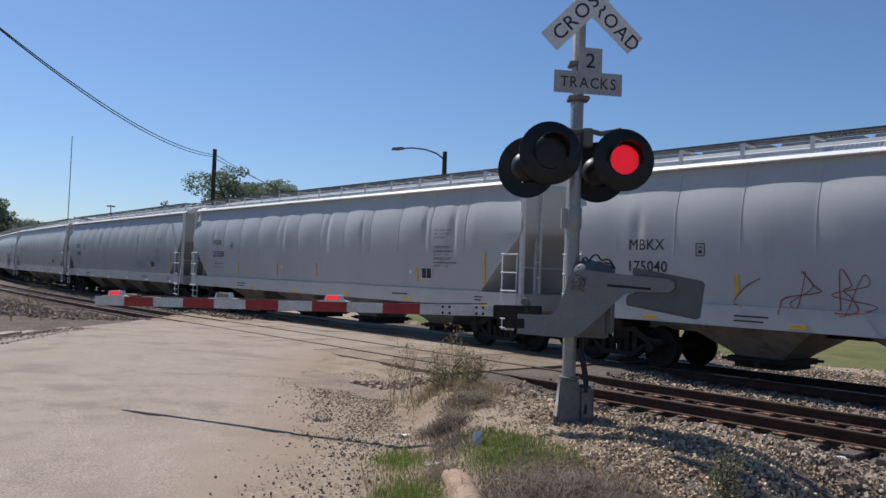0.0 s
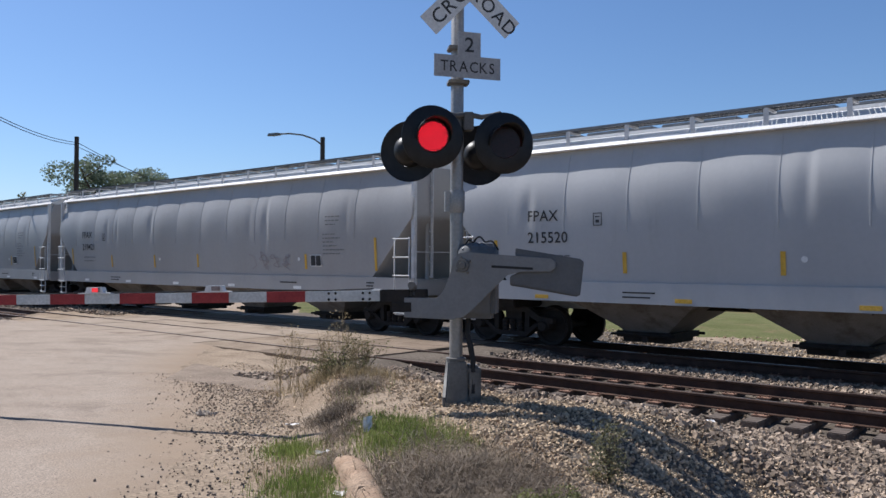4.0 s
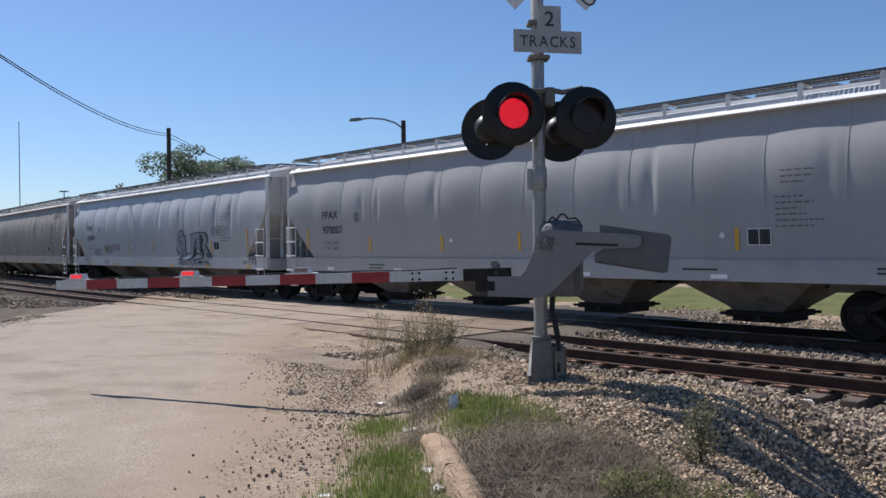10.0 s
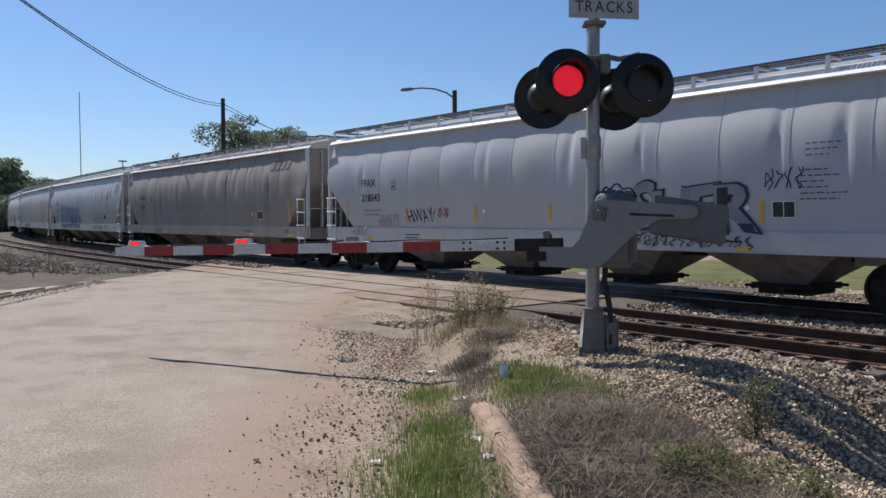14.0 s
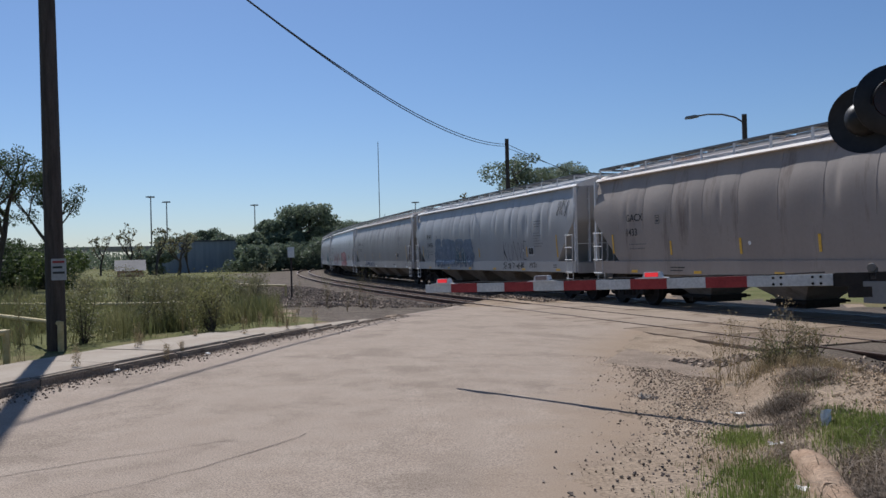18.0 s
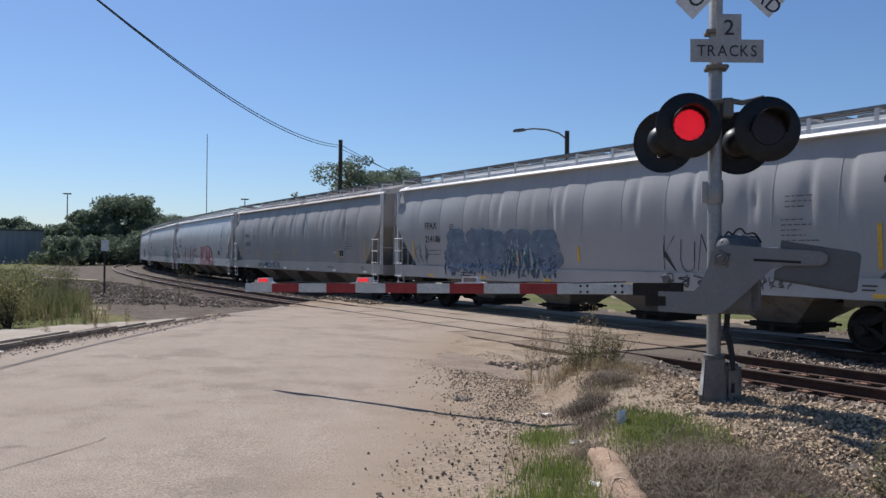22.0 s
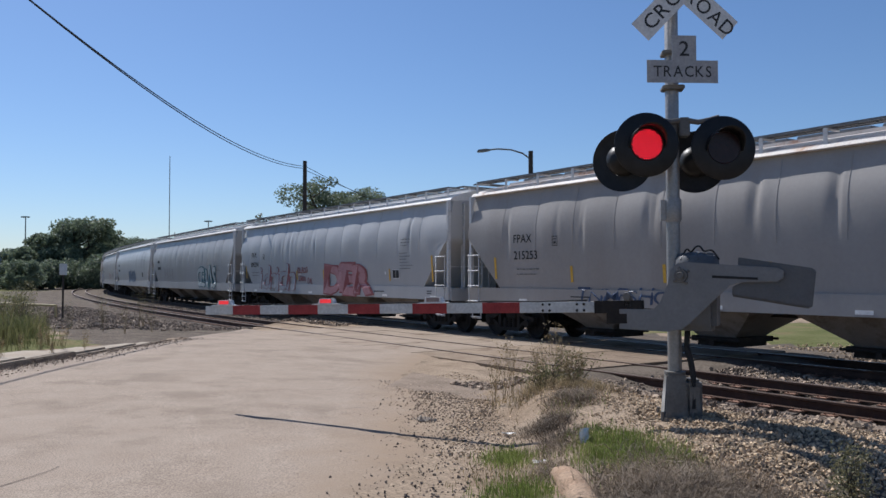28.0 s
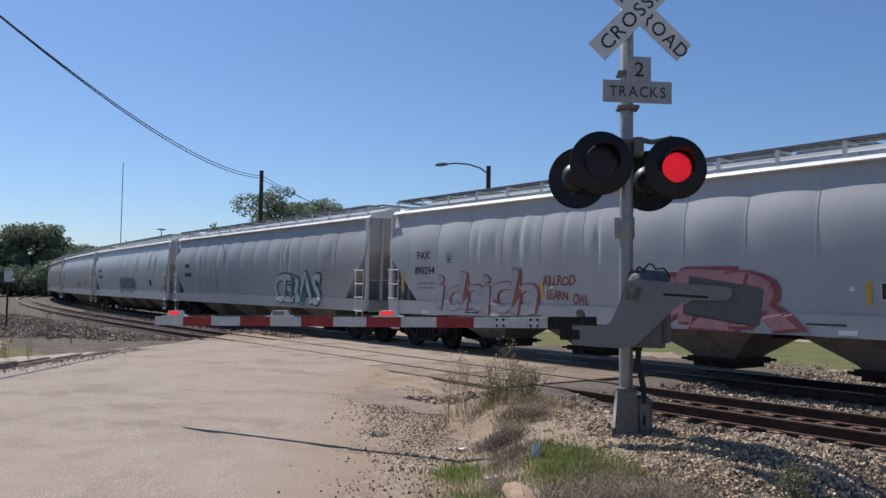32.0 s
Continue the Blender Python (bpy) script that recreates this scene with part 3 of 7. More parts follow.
# ---------------------------------------------------------------- tracks
def rail_profile():
    """Half width and height from the foot: a flat-bottomed rail 0.18 m high."""
    return [(-0.07, 0), (0.07, 0), (0.07, 0.012), (0.012, 0.03), (0.010, 0.125), (0.037, 0.142), (0.037, 0.172), (0.030, 0.18), (-0.030, 0.18), (-0.037, 0.172), (-0.037, 0.142), (-0.010, 0.125), (-0.012, 0.03), (-0.07, 0.012)]


def rail_mesh(off, s0, s1):
    prof = rail_profile()
    b = Build()
    ss = np.arange(s0, s1 + 0.1, 2.0)
    rows = []
    for s in ss:
        m = line_frame(s, off, RAIL_Z - 0.18)
        rows.append([m @ Vector((0, w, h)) for w, h in prof + prof[:1]])
    b.grid(rows)
    me = b.mesh("rail", RAIL, smooth=30)
    me.materials.append(RAIL_HEAD)
    n = len(prof)
    me.polygons.foreach_set("material_index", np.array([1 if (i % n) == 7 else 0 for i in range(len(me.polygons))], np.int32))
    return me


def build_tracks():
    out = []
    for k, (c, label) in enumerate(((TRACK_1, "empty railway track with rusty rails on wooden sleepers"), (TRACK_2, "railway track in ballast under the passing train"))):
        tr = empty("track", label, "railway track", kind="structure")
        for side in (-0.755, 0.755):
            part("rail", rail_mesh(c + side, -60, 280), RAIL, tr, "dark rusty rail with a worn head")
        out.append(tr)
    return out


tracks = build_tracks()
CROSSING = (10.0, 18.6)     # the stretch of the line that the road takes up, nearest to farthest


def build_bed():
    """The ballast under both tracks: a crowned sheet along the line, cut where the road crosses."""
    for s0, s1 in ((-60, 3.4), (22.6, 280)):
        rows = []
        for s in np.arange(s0, s1 + 0.1, 1.0):
            m = line_frame(s, 0)
            row = []
            for q, z in ((-2.6, -0.54), (-1.5, -0.505), (-0.75, -0.475), (-0.3, -0.44), (0.75, -0.40), (2.2, -0.395), (2.9, -0.37), (3.3, -0.36), (4.95, -0.35), (6.6, -0.36), (7.4, -0.38), (8.8, -0.60)):
                row.append(m @ Vector((0, q, z + random.uniform(-0.012, 0.012))))
            rows.append(row)
        thing("ballast_bed", Build().grid(rows), BALLAST_BED, "grey crushed stone ballast bed under the tracks", "ballast", kind="structure", smooth=80)


build_bed()


def build_crossing():
    """Concrete panels between and beside the rails where the road crosses."""
    cr = empty("crossing_surface", "pale concrete crossing panels between the rails", "level crossing", kind="structure")
    spans = []
    for c in (TRACK_1, TRACK_2):
        spans += [(c - 1.75, c - 0.83), (c - 0.68, c + 0.68), (c + 0.83, c + 1.75)]
    spans.insert(3, (TRACK_1 + 1.76, TRACK_2 - 1.76))
    for a, b_ in spans:
        s = 5.6
        while s < 19.9:
            e = min(20.0, s + 2.4)
            bb = Build()
            o = []
            for ss, q in ((s + 0.01, a), (e - 0.01, a), (e - 0.01, b_), (s + 0.01, b_)):
                o.append(on_line(ss, q))
            z = RAIL_Z - 0.008 + random.uniform(-0.006, 0.004)
            bb.slab(o[::-1], z - 0.25, z)
            part("panel", bb, PANEL_WORN if s < 7.5 else PANEL_TAN if s < 10.0 else PANEL, cr, bevel=0.012)
            s = e
    return cr


build_crossing()


# ---------------------------------------------------------------- hopper cars
PITCH = 21.03                    # from coupling to coupling
HALF = PITCH / 2 - 0.63          # half the length of a car's side; a few cars differ
COUPLE = 0.62                    # from a car's end to the middle of the coupling
TRUCK_AT = HALF - 1.25
SHAPE_Z = (1.42, 1.6, 1.85, 2.15, 2.45, 2.75, 3.05, 3.3, 3.5, 3.65, 3.8, 4.22)
SHAPE_W = (1.570, 1.586, 1.607, 1.628, 1.645, 1.650, 1.640, 1.612, 1.570, 1.525, 1.472, 1.36)
BODY_Z = tuple(float(z) for z in np.linspace(1.42, 4.22, 27))


def body_w(z):
    return float(sum(np.interp(z + d, SHAPE_Z, SHAPE_W) for d in (-0.08, -0.04, 0.0, 0.04, 0.08)) / 5)


def body_end(z):
    """Where the side sheet ends at a height: upright above, cut back along the slope sheet below."""
    return HALF - 0.04 - max(0.0, (2.95 - z) / (2.95 - 1.42)) * 1.5


def dent(x, z, seed):
    """Pillowed sheets between the welds, and a few buckles."""
    u = (x + 20) / 1.46
    k = math.floor(u)
    r = random.Random(seed * 977 + k)
    amp = r.uniform(0.016, 0.036)
    v = amp * (1 - (2 * (u - k) - 1) ** 2) * math.exp(-((z - 3.4) / 0.62) ** 2)
    for _ in range(r.choice((0, 1, 1, 2))):
        c, w = r.uniform(0.12, 0.88), r.uniform(0.05, 0.14)
        e = (u - k - c) / (w * (1.0 if u - k < c else 0.45))
        v -= r.uniform(0.012, 0.05) * math.exp(-e * e) * math.exp(-((z - r.uniform(2.9, 3.5)) / r.uniform(0.35, 0.6)) ** 2)
    return v


def side_y(x, z, seed):
    return body_w(z) + dent(x, z, seed)


def skin_y(x, z, seed):
    """The outermost painted surface at a height: the side sheet, and below it the sill."""
    return max(side_y(x, z, seed), 1.612 if z < 1.462 else 0.0)


def body_mesh(seed, paint, roof):
    inner = HALF - 1.7
    us = [(-1, f) for f in (0.0, 0.25, 0.5, 0.75)] + [(0, x) for x in np.linspace(-inner, inner, 260)] + [(1, f) for f in (0.25, 0.5, 0.75, 1.0)]

    def x_at(u, z):
        k, f = u
        if k == 0:
            return float(f)
        e = body_end(z)
        return -e + (e - inner) * f if k < 0 else inner + (e - inner) * f

    b = Build()
    near = [[(x_at(u, z), -side_y(x_at(u, z), z, seed), z) for u in us] for z in BODY_Z]
    far = [[(x_at(u, z), side_y(x_at(u, z) + 9.3, z, seed), z) for u in us] for z in BODY_Z]
    b.grid(near[::-1]).grid(far)
    for k in (0, -1):                      # end panel and slope sheet
        rows = []
        for a, c in zip(near, far):
            p, q = Vector(a[k]), Vector(c[k])
            bow = 0.10 if p.z > 2.9 else 0.03
            rows.append([p.lerp(q, f) + Vector(((bow if k else -bow) * math.sin(math.pi * f), 0, 0)) for f in np.linspace(0, 1, 9)])
        b.grid(rows if k == 0 else rows[::-1])
    me = b.mesh("body", paint, smooth=50)
    return me


def roof_mesh(roof):
    b = Build()
    prof = [(-1.33, 4.20), (-1.500, 4.205), (-1.513, 4.222), (-1.455, 4.295), (-1.0, 4.47), (-0.45, 4.58), (0.45, 4.58), (1.0, 4.47), (1.455, 4.295), (1.513, 4.222), (1.500, 4.205), (1.33, 4.20)]
    xs = [-HALF + 0.02] + list(np.linspace(-HALF + 0.6, HALF - 0.6, 20)) + [HALF - 0.02]
    b.grid([[(float(x), y, z) for y, z in prof] for x in xs])
    for x in (-HALF + 0.02, HALF - 0.02):
        k = len(b.v)
        b.v += [(x, y, z) for y, z in prof]
        b.f.append(tuple(range(k, k + len(prof))) if x < 0 else tuple(range(k + len(prof) - 1, k - 1, -1)))
    return b.mesh("roof", roof, smooth=30)


def grate(x0, x1, y0, y1, z, n):
    """A running board: two edge bars and cross slats."""
    b = Build()
    for y in (y0, y1 - 0.02, (y0 + y1) / 2 - 0.01):
        b.box(x0, y, z - 0.045, x1, y + 0.02, z)
    for i in range(n):
        x = x0 + (x1 - x0) * (i + 0.5) / n
        b.box(x - 0.026, y0, z - 0.03, x + 0.026, y1, z - 0.004)
    return b


def wheelset_mesh():
    b = Build()
    prof = [(0.0, -0.065), (0.10, -0.065), (0.12, -0.03), (0.34, -0.02), (0.37, -0.055), (0.42, -0.065), (0.435, -0.05), (0.44, 0.05), (0.465, 0.06), (0.465, 0.085), (0.36, 0.08), (0.34, 0.03), (0.12, 0.03), (0.0, 0.03)]
    b.lathe(prof, "y", 28, (0, -0.755, 0))
    b.lathe([(r, -h) for r, h in prof], "y", 28, (0, 0.755, 0))
    b.rod((0, -1.02, 0), (0, 1.02, 0), 0.085, n=12)
    return b.mesh("wheelset", WHEEL)


def side_frame_mesh():
    """A cast truck frame with pedestals, window and spring nest."""
    b = Build()
    top = [(-1.12, 0.50), (-1.12, 0.62), (-0.75, 0.66), (-0.45, 0.86), (0.45, 0.86), (0.75, 0.66), (1.12, 0.62), (1.12, 0.50), (0.80, 0.50), (0.55, 0.62), (0.36, 0.74), (-0.36, 0.74), (-0.55, 0.62), (-0.80, 0.50)]
    low = [(-0.80, 0.50), (-0.42, 0.20), (0.42, 0.20), (0.80, 0.50), (0.66, 0.50), (0.38, 0.30), (-0.38, 0.30), (-0.66, 0.50)]
    turn = Matrix.Rotation(math.pi / 2, 4, "X")
    b.slab(top, -0.07, 0.07, turn)
    b.slab(low, -0.08, 0.08, turn)
    for x in (-0.43, 0.43):
        b.box(x - 0.06, -0.06, 0.28, x + 0.06, 0.06, 0.76)
    for x in (-0.2, 0.0, 0.2):
        b.lathe([(0.085, 0.30 + 0.03 * i) if i % 2 else (0.068, 0.30 + 0.03 * i) for i in range(10)], "z", 10, (x, 0, 0))
    for x in (-0.89, 0.89):
        b.lathe([(0.0, -0.16), (0.10, -0.16), (0.12, -0.12), (0.12, 0.06), (0.0, 0.06)], "y", 14, (x, 0, 0.44))
        b.box(x - 0.14, -0.09, 0.40, x + 0.14, 0.07, 0.58)
    return b.mesh("side_frame", UNDER)


WHEELSET, SIDE_FRAME = wheelset_mesh(), side_frame_mesh()


def bay_mesh():
    b = Build()
    top, mid, low = (1.62, 1.42, 1.30), (0.62, 0.62, 0.52), (0.50, 0.55, 0.42)
    rows = []
    for hx, hy, z in (top, (1.55, 1.38, 1.16), mid, low):
        rows.append([(-hx, -hy, z), (hx, -hy, z), (hx, hy, z), (-hx, hy, z), (-hx, -hy, z)])
    b.grid(rows)
    b.f.append((len(b.v) - 5, len(b.v) - 4, len(b.v) - 3, len(b.v) - 2))
    for x in (-0.75, 0.75):                # welded stiffeners on the slope
        b.box(x - 0.015, -1.4, 1.0, x + 0.015, 1.4, 1.28)
    return b.mesh("hopper_bay", BAY, smooth=20)


def gate_mesh():
    b = Build()
    b.box(-0.62, -0.66, 0.30, 0.62, 0.66, 0.42)
    b.box(-0.52, -0.56, 0.20, 0.52, 0.56, 0.30)
    for y in (-0.7, 0.7):
        b.rod((-0.72, y, 0.36), (0.72, y, 0.36), 0.03, n=8)
    b.rod((0.2, -0.95, 0.30), (0.2, 0.95, 0.30), 0.035, n=8)
    b.box(0.14, -1.0, 0.24, 0.26, -0.93, 0.36)
    return b.mesh("outlet_gate", UNDER)


BAY_MESH, GATE_MESH = bay_mesh(), gate_mesh()


def ladder(name, parent, x, y, z0, z1, width, n, side):
    """Two stiles and rungs, standing off the side."""
    b = Build().tube([(x - width / 2, y, z1), (x - width / 2, y, z0), (x + width / 2, y, z0), (x + width / 2, y, z1)], 0.018, 6)
    lad = part(name, b, LADDER, parent, "pale steel ladder")
    for i in range(n):
        z = z0 + 0.04 + (z1 - z0 - 0.08) * i / (n - 1)
        part("rung", Build().rod((x - width / 2 - 0.03, y + side * 0.03, z), (x + width / 2 + 0.03, y + side * 0.03, z), 0.016, n=8), LADDER, lad)
    return lad


def car_template(seed, paint, roof, label):
    """A four-bay covered hopper with all its parts, its x towards the head of the train, standing on z = 0."""
    car = empty("hopper_car", label, "freight car", group="covered hopper cars of the train")
    part("body", body_mesh(seed, paint, roof), paint, car)
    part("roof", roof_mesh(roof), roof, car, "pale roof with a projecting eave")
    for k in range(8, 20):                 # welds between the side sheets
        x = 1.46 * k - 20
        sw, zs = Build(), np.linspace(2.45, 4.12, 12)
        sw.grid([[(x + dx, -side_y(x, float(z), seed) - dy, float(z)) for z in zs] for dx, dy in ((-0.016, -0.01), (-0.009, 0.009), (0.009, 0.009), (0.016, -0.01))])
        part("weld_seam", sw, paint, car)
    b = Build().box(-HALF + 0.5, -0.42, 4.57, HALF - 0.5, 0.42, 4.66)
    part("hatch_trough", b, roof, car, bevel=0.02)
    for i in range(10):
        x = -8.1 + 1.8 * i
        part("hatch_cover", Build().box(x - 0.8, -0.36, 4.66, x + 0.8, 0.36, 4.73), GALV, car, bevel=0.02)
    for sd in (-1, 1):
        y0, y1 = sorted((sd * 1.0, sd * 1.45))
        part("running_board", grate(-HALF + 0.2, HALF - 0.2, y0, y1, 4.66, 230), GALV, car, "galvanised open-grid running board")
        for i in range(15):
            x = -HALF + 0.25 + (2 * HALF - 0.5) * i / 14
            st = Build().slab([(-0.045, 4.29), (0.045, 4.29), (0.045, 4.60), (-0.045, 4.60)], -0.006, 0.006, Matrix.Translation((x, sd * 1.45, 0)) @ Matrix.Rotation(math.pi / 2, 4, "X"))
            st.box(x - 0.03, min(sd * 1.0, sd * 1.455), 4.575, x + 0.03, max(sd * 1.0, sd * 1.455), 4.612)
            part("stanchion", st, LADDER, car)
        # side sill with its flange
        s = Build()
        s.box(-HALF, sd * 1.60 - 0.012, 1.06, HALF, sd * 1.60 + 0.012, 1.46)
        s.box(-HALF, min(sd * 1.45, sd * 1.615), 1.045, HALF, max(sd * 1.45, sd * 1.615), 1.062)
        part("side_sill", s, paint, car, bevel=0.004)
        for e in (-1, 1):
            x = e * (HALF - 0.07)
            p = Build()
            p.box(x - 0.055, min(sd * 1.50, sd * 1.60), 1.06, x + 0.055, max(sd * 1.50, sd * 1.60), 4.2)
            part("corner_post", p, LADDER if sd < 0 else paint, car, "pale upright corner post", bevel=0.006)
            xl = e * (HALF - 0.36)
            ladder("ladder", car, xl, sd * 1.68, 1.02, 2.46, 0.5, 4, sd)
            ladder("step", car, e * (HALF - 0.42), sd * 1.62, 0.55, 1.08, 0.42, 3, sd)
    for e in (-1, 1):
        g = grate(0, 0.42, -1.2, 1.2, 4.66, 5)
        m = Matrix.Translation((e * (HALF - 0.12) if e > 0 else -HALF - 0.30, 0, 0))
        part("end_platform", g, GALV, car, "galvanised crossover platform", m=m)
        # end sill and floor, with the open cage under the slope sheet
        f = Build()
        f.box(e * HALF - 0.03, -1.5, 1.02, e * HALF + 0.03, 1.5, 1.38)
        f.box(min(e * HALF, e * (HALF - 2.3)), -1.5, 1.38, max(e * HALF, e * (HALF - 2.3)), 1.5, 1.42)
        f.box(min(e * HALF, e * (HALF - 3.0)), -0.3, 0.82, max(e * HALF, e * (HALF - 3.0)), 0.3, 1.38)
        part("end_sill", f, paint, car, bevel=0.006)
        for y in (-0.95, 0.95):
            part("end_brace", Build().rod((e * (HALF - 0.18), y, 1.42), (e * (HALF - 0.18), y, 3.0), 0.045, n=8), paint, car)
        part("cross_rail", Build().rod((e * (HALF - 0.1), -1.5, 2.1), (e * (HALF - 0.1), 1.5, 2.1), 0.016, n=6), LADDER, car)
        ladder("end_ladder", car, e * (HALF + 0.07) , -1.05, 1.45, 4.15, 0.05, 8, -1)
        c = Build()
        c.box(min(e * HALF, e * (HALF + 0.30)), -0.11, 0.72, max(e * HALF, e * (HALF + 0.30)), 0.11, 0.98)
        c.box(min(e * (HALF + 0.28), e * (HALF + COUPLE)), -0.16, 0.68, max(e * (HALF + 0.28), e * (HALF + COUPLE)), 0.16, 1.0)
        part("coupler", c, UNDER, car, bevel=0.03)
        hose = [(e * (HALF + 0.25), -0.4, 0.8), (e * (HALF + 0.38), -0.38, 0.55), (e * (HALF + 0.52), -0.3, 0.36), (e * (HALF + COUPLE), -0.2, 0.34)]
        part("air_hose", Build().tube(hose, 0.024), WIRE, car)
        # truck
        tk = Build()
        tk.box(-0.22, -0.98, 0.48, 0.22, 0.98, 0.74)
        tk.lathe([(0.0, 0.74), (0.25, 0.74), (0.25, 0.84), (0.0, 0.84)], "z", 14)
        truck = part("truck", tk, UNDER, car, "dirty cast steel truck", m=Matrix.Translation((e * TRUCK_AT, 0, 0)))
        for y in (-1.0, 1.0):
            part("side_frame", SIDE_FRAME, UNDER, truck, m=Matrix.Translation((0, y, 0)))
        for x in (-0.92, 0.92):
            part("wheelset", WHEELSET, WHEEL, truck, "steel wheels on an axle", m=Matrix.Translation((x, 0, 0.44)))
        bs = Build().box(e * TRUCK_AT - 0.3, -1.35, 0.84, e * TRUCK_AT + 0.3, 1.35, 1.2)
        part("bolster", bs, UNDER, car, bevel=0.03)
    part("centre_sill", Build().box(-HALF + 3, -0.25, 0.9, HALF - 3, 0.25, 1.3), UNDER, car)
    for i in range(4):
        x = -5.55 + 3.72 * i
        bay = part("hopper_bay", BAY_MESH, BAY, car, m=Matrix.Translation((x, 0, 0)))
        part("outlet_gate", GATE_MESH, UNDER, bay, "dark steel outlet gate")
    # brake gear on the open end
    x = -HALF + 0.75
    w = Build().lathe([(0.26 + 0.02 * math.cos(a), 0.02 * math.sin(a)) for a in np.linspace(0, math.tau, 7)], "x", 18, (x - 0.35, -0.7, 2.0))
    for a in range(4):
        d = Vector((0, math.cos(a * math.pi / 4), math.sin(a * math.pi / 4))) * 0.26
        w.rod(Vector((x - 0.35, -0.7, 2.0)) - d, Vector((x - 0.35, -0.7, 2.0)) + d, 0.011, n=6)
    w.rod((x - 0.35, -0.7, 2.0), (x - 0.15, -0.7, 2.0), 0.03)
    part("brake_wheel", w, UNDER, car)
    part("air_reservoir", Build().lathe([(0.0, -0.55), (0.14, -0.52), (0.2, -0.42), (0.2, 0.42), (0.14, 0.52), (0.0, 0.55)], "y", 16, (x + 0.25, 0.1, 1.66)), UNDER, car)
    part("brake_valve", Build().box(x - 0.1, -1.1, 1.42, x + 0.2, -0.75, 1.85).box(x - 0.05, -1.0, 1.85, x + 0.1, -0.85, 2.0), UNDER, car, bevel=0.02)
    return car


def on_side(verts, x0, z0, seed, lift=0.016):
    """Lays flat shapes on a car's near side, along its curve."""
    return [(x0 + u, -skin_y(x0 + u, z0 + v, seed) - lift - w, z0 + v) for u, v, w in verts]


def stencil(car, text, x0, z0, size, seed, material=None, squeeze=1.0, name="lettering", spacing=1.05):
    v, f, w = letters(text, size, spacing=spacing, squeeze=squeeze, bold=0.0 if "M" in text else size * 0.012)
    b = Build().add(on_side(v, x0, z0, seed), f)
    part(name, b, material or LETTER, car, smooth=0)


def bars(car, x0, z0, widths, height, step, seed, material=None, name="stencil_line"):
    """Lines of writing too small to read: plain bars."""
    for i, w in enumerate(widths):
        n = max(2, int(w / 0.2))
        b = Build()
        z = z0 - i * step
        b.grid([on_side([(w * k / n, h, 0) for k in range(n + 1)], x0, z, seed) for h in (0, height)])
        part(name, b, material or LETTER, car, smooth=0)


def words(car, x0, z0, widths, height, step, seed):
    """Lines of tiny writing: short uneven bars, word by word."""
    r = random.Random(seed * 7 + int(x0 * 10))
    for i, w in enumerate(widths):
        b, u, z = Build(), 0.0, z0 - i * step
        while u < w:
            n = min(w - u, r.uniform(0.05, 0.16))
            b.add(on_side([(u, 0, 0), (u + n, 0, 0), (u + n, height * 0.45, 0), (u, height * 0.45, 0)], x0, z, seed), [(0, 1, 2, 3)])
            u += n + 0.035
        part("stencil_line", b, STENCIL_SMALL, car, smooth=0, kind="stuff")


def patch(car, name, x0, z0, w, h, seed, material, lift=0.014):
    n, k = max(2, int(w / 0.3)), max(1, int(h / 0.2))
    b = Build().grid([on_side([(w * i / n, h * j / k, 0) for i in range(n + 1)], x0, z0, seed, lift) for j in range(k + 1)])
    return part(name, b, material, car, smooth=0)


def ribbon(b, pts, width, seed, lift=0.016):
    """A painted stroke on the side through points (x, z)."""
    P = [Vector((x, z)) for x, z in pts]
    rows = ([], [])
    for i, p in enumerate(P):
        d = (P[min(i + 1, len(P) - 1)] - P[max(i - 1, 0)])
        d = d.normalized() if d.length > 1e-6 else Vector((1, 0))
        n = Vector((-d.y, d.x)) * width / 2
        for r, q in zip(rows, (p + n, p - n)):
            r.append((q.x, -skin_y(q.x, q.y, seed) - lift, q.y))
    b.grid(rows)


def smooth_line(pts, n=7):
    """A rounded line through a few points."""
    out = []
    for i in range(len(pts) - 1):
        a, b_, c, d = (Vector(pts[max(0, min(len(pts) - 1, k))]) for k in (i - 1, i, i + 1, i + 2))
        for j in range(n):
            t = j / n
            out.append(0.5 * ((2 * b_) + (c - a) * t + (2 * a - 5 * b_ + 4 * c - d) * t * t + (3 * b_ - a - 3 * c + d) * t ** 3))
    return [tuple(p) for p in out] + [tuple(pts[-1])]


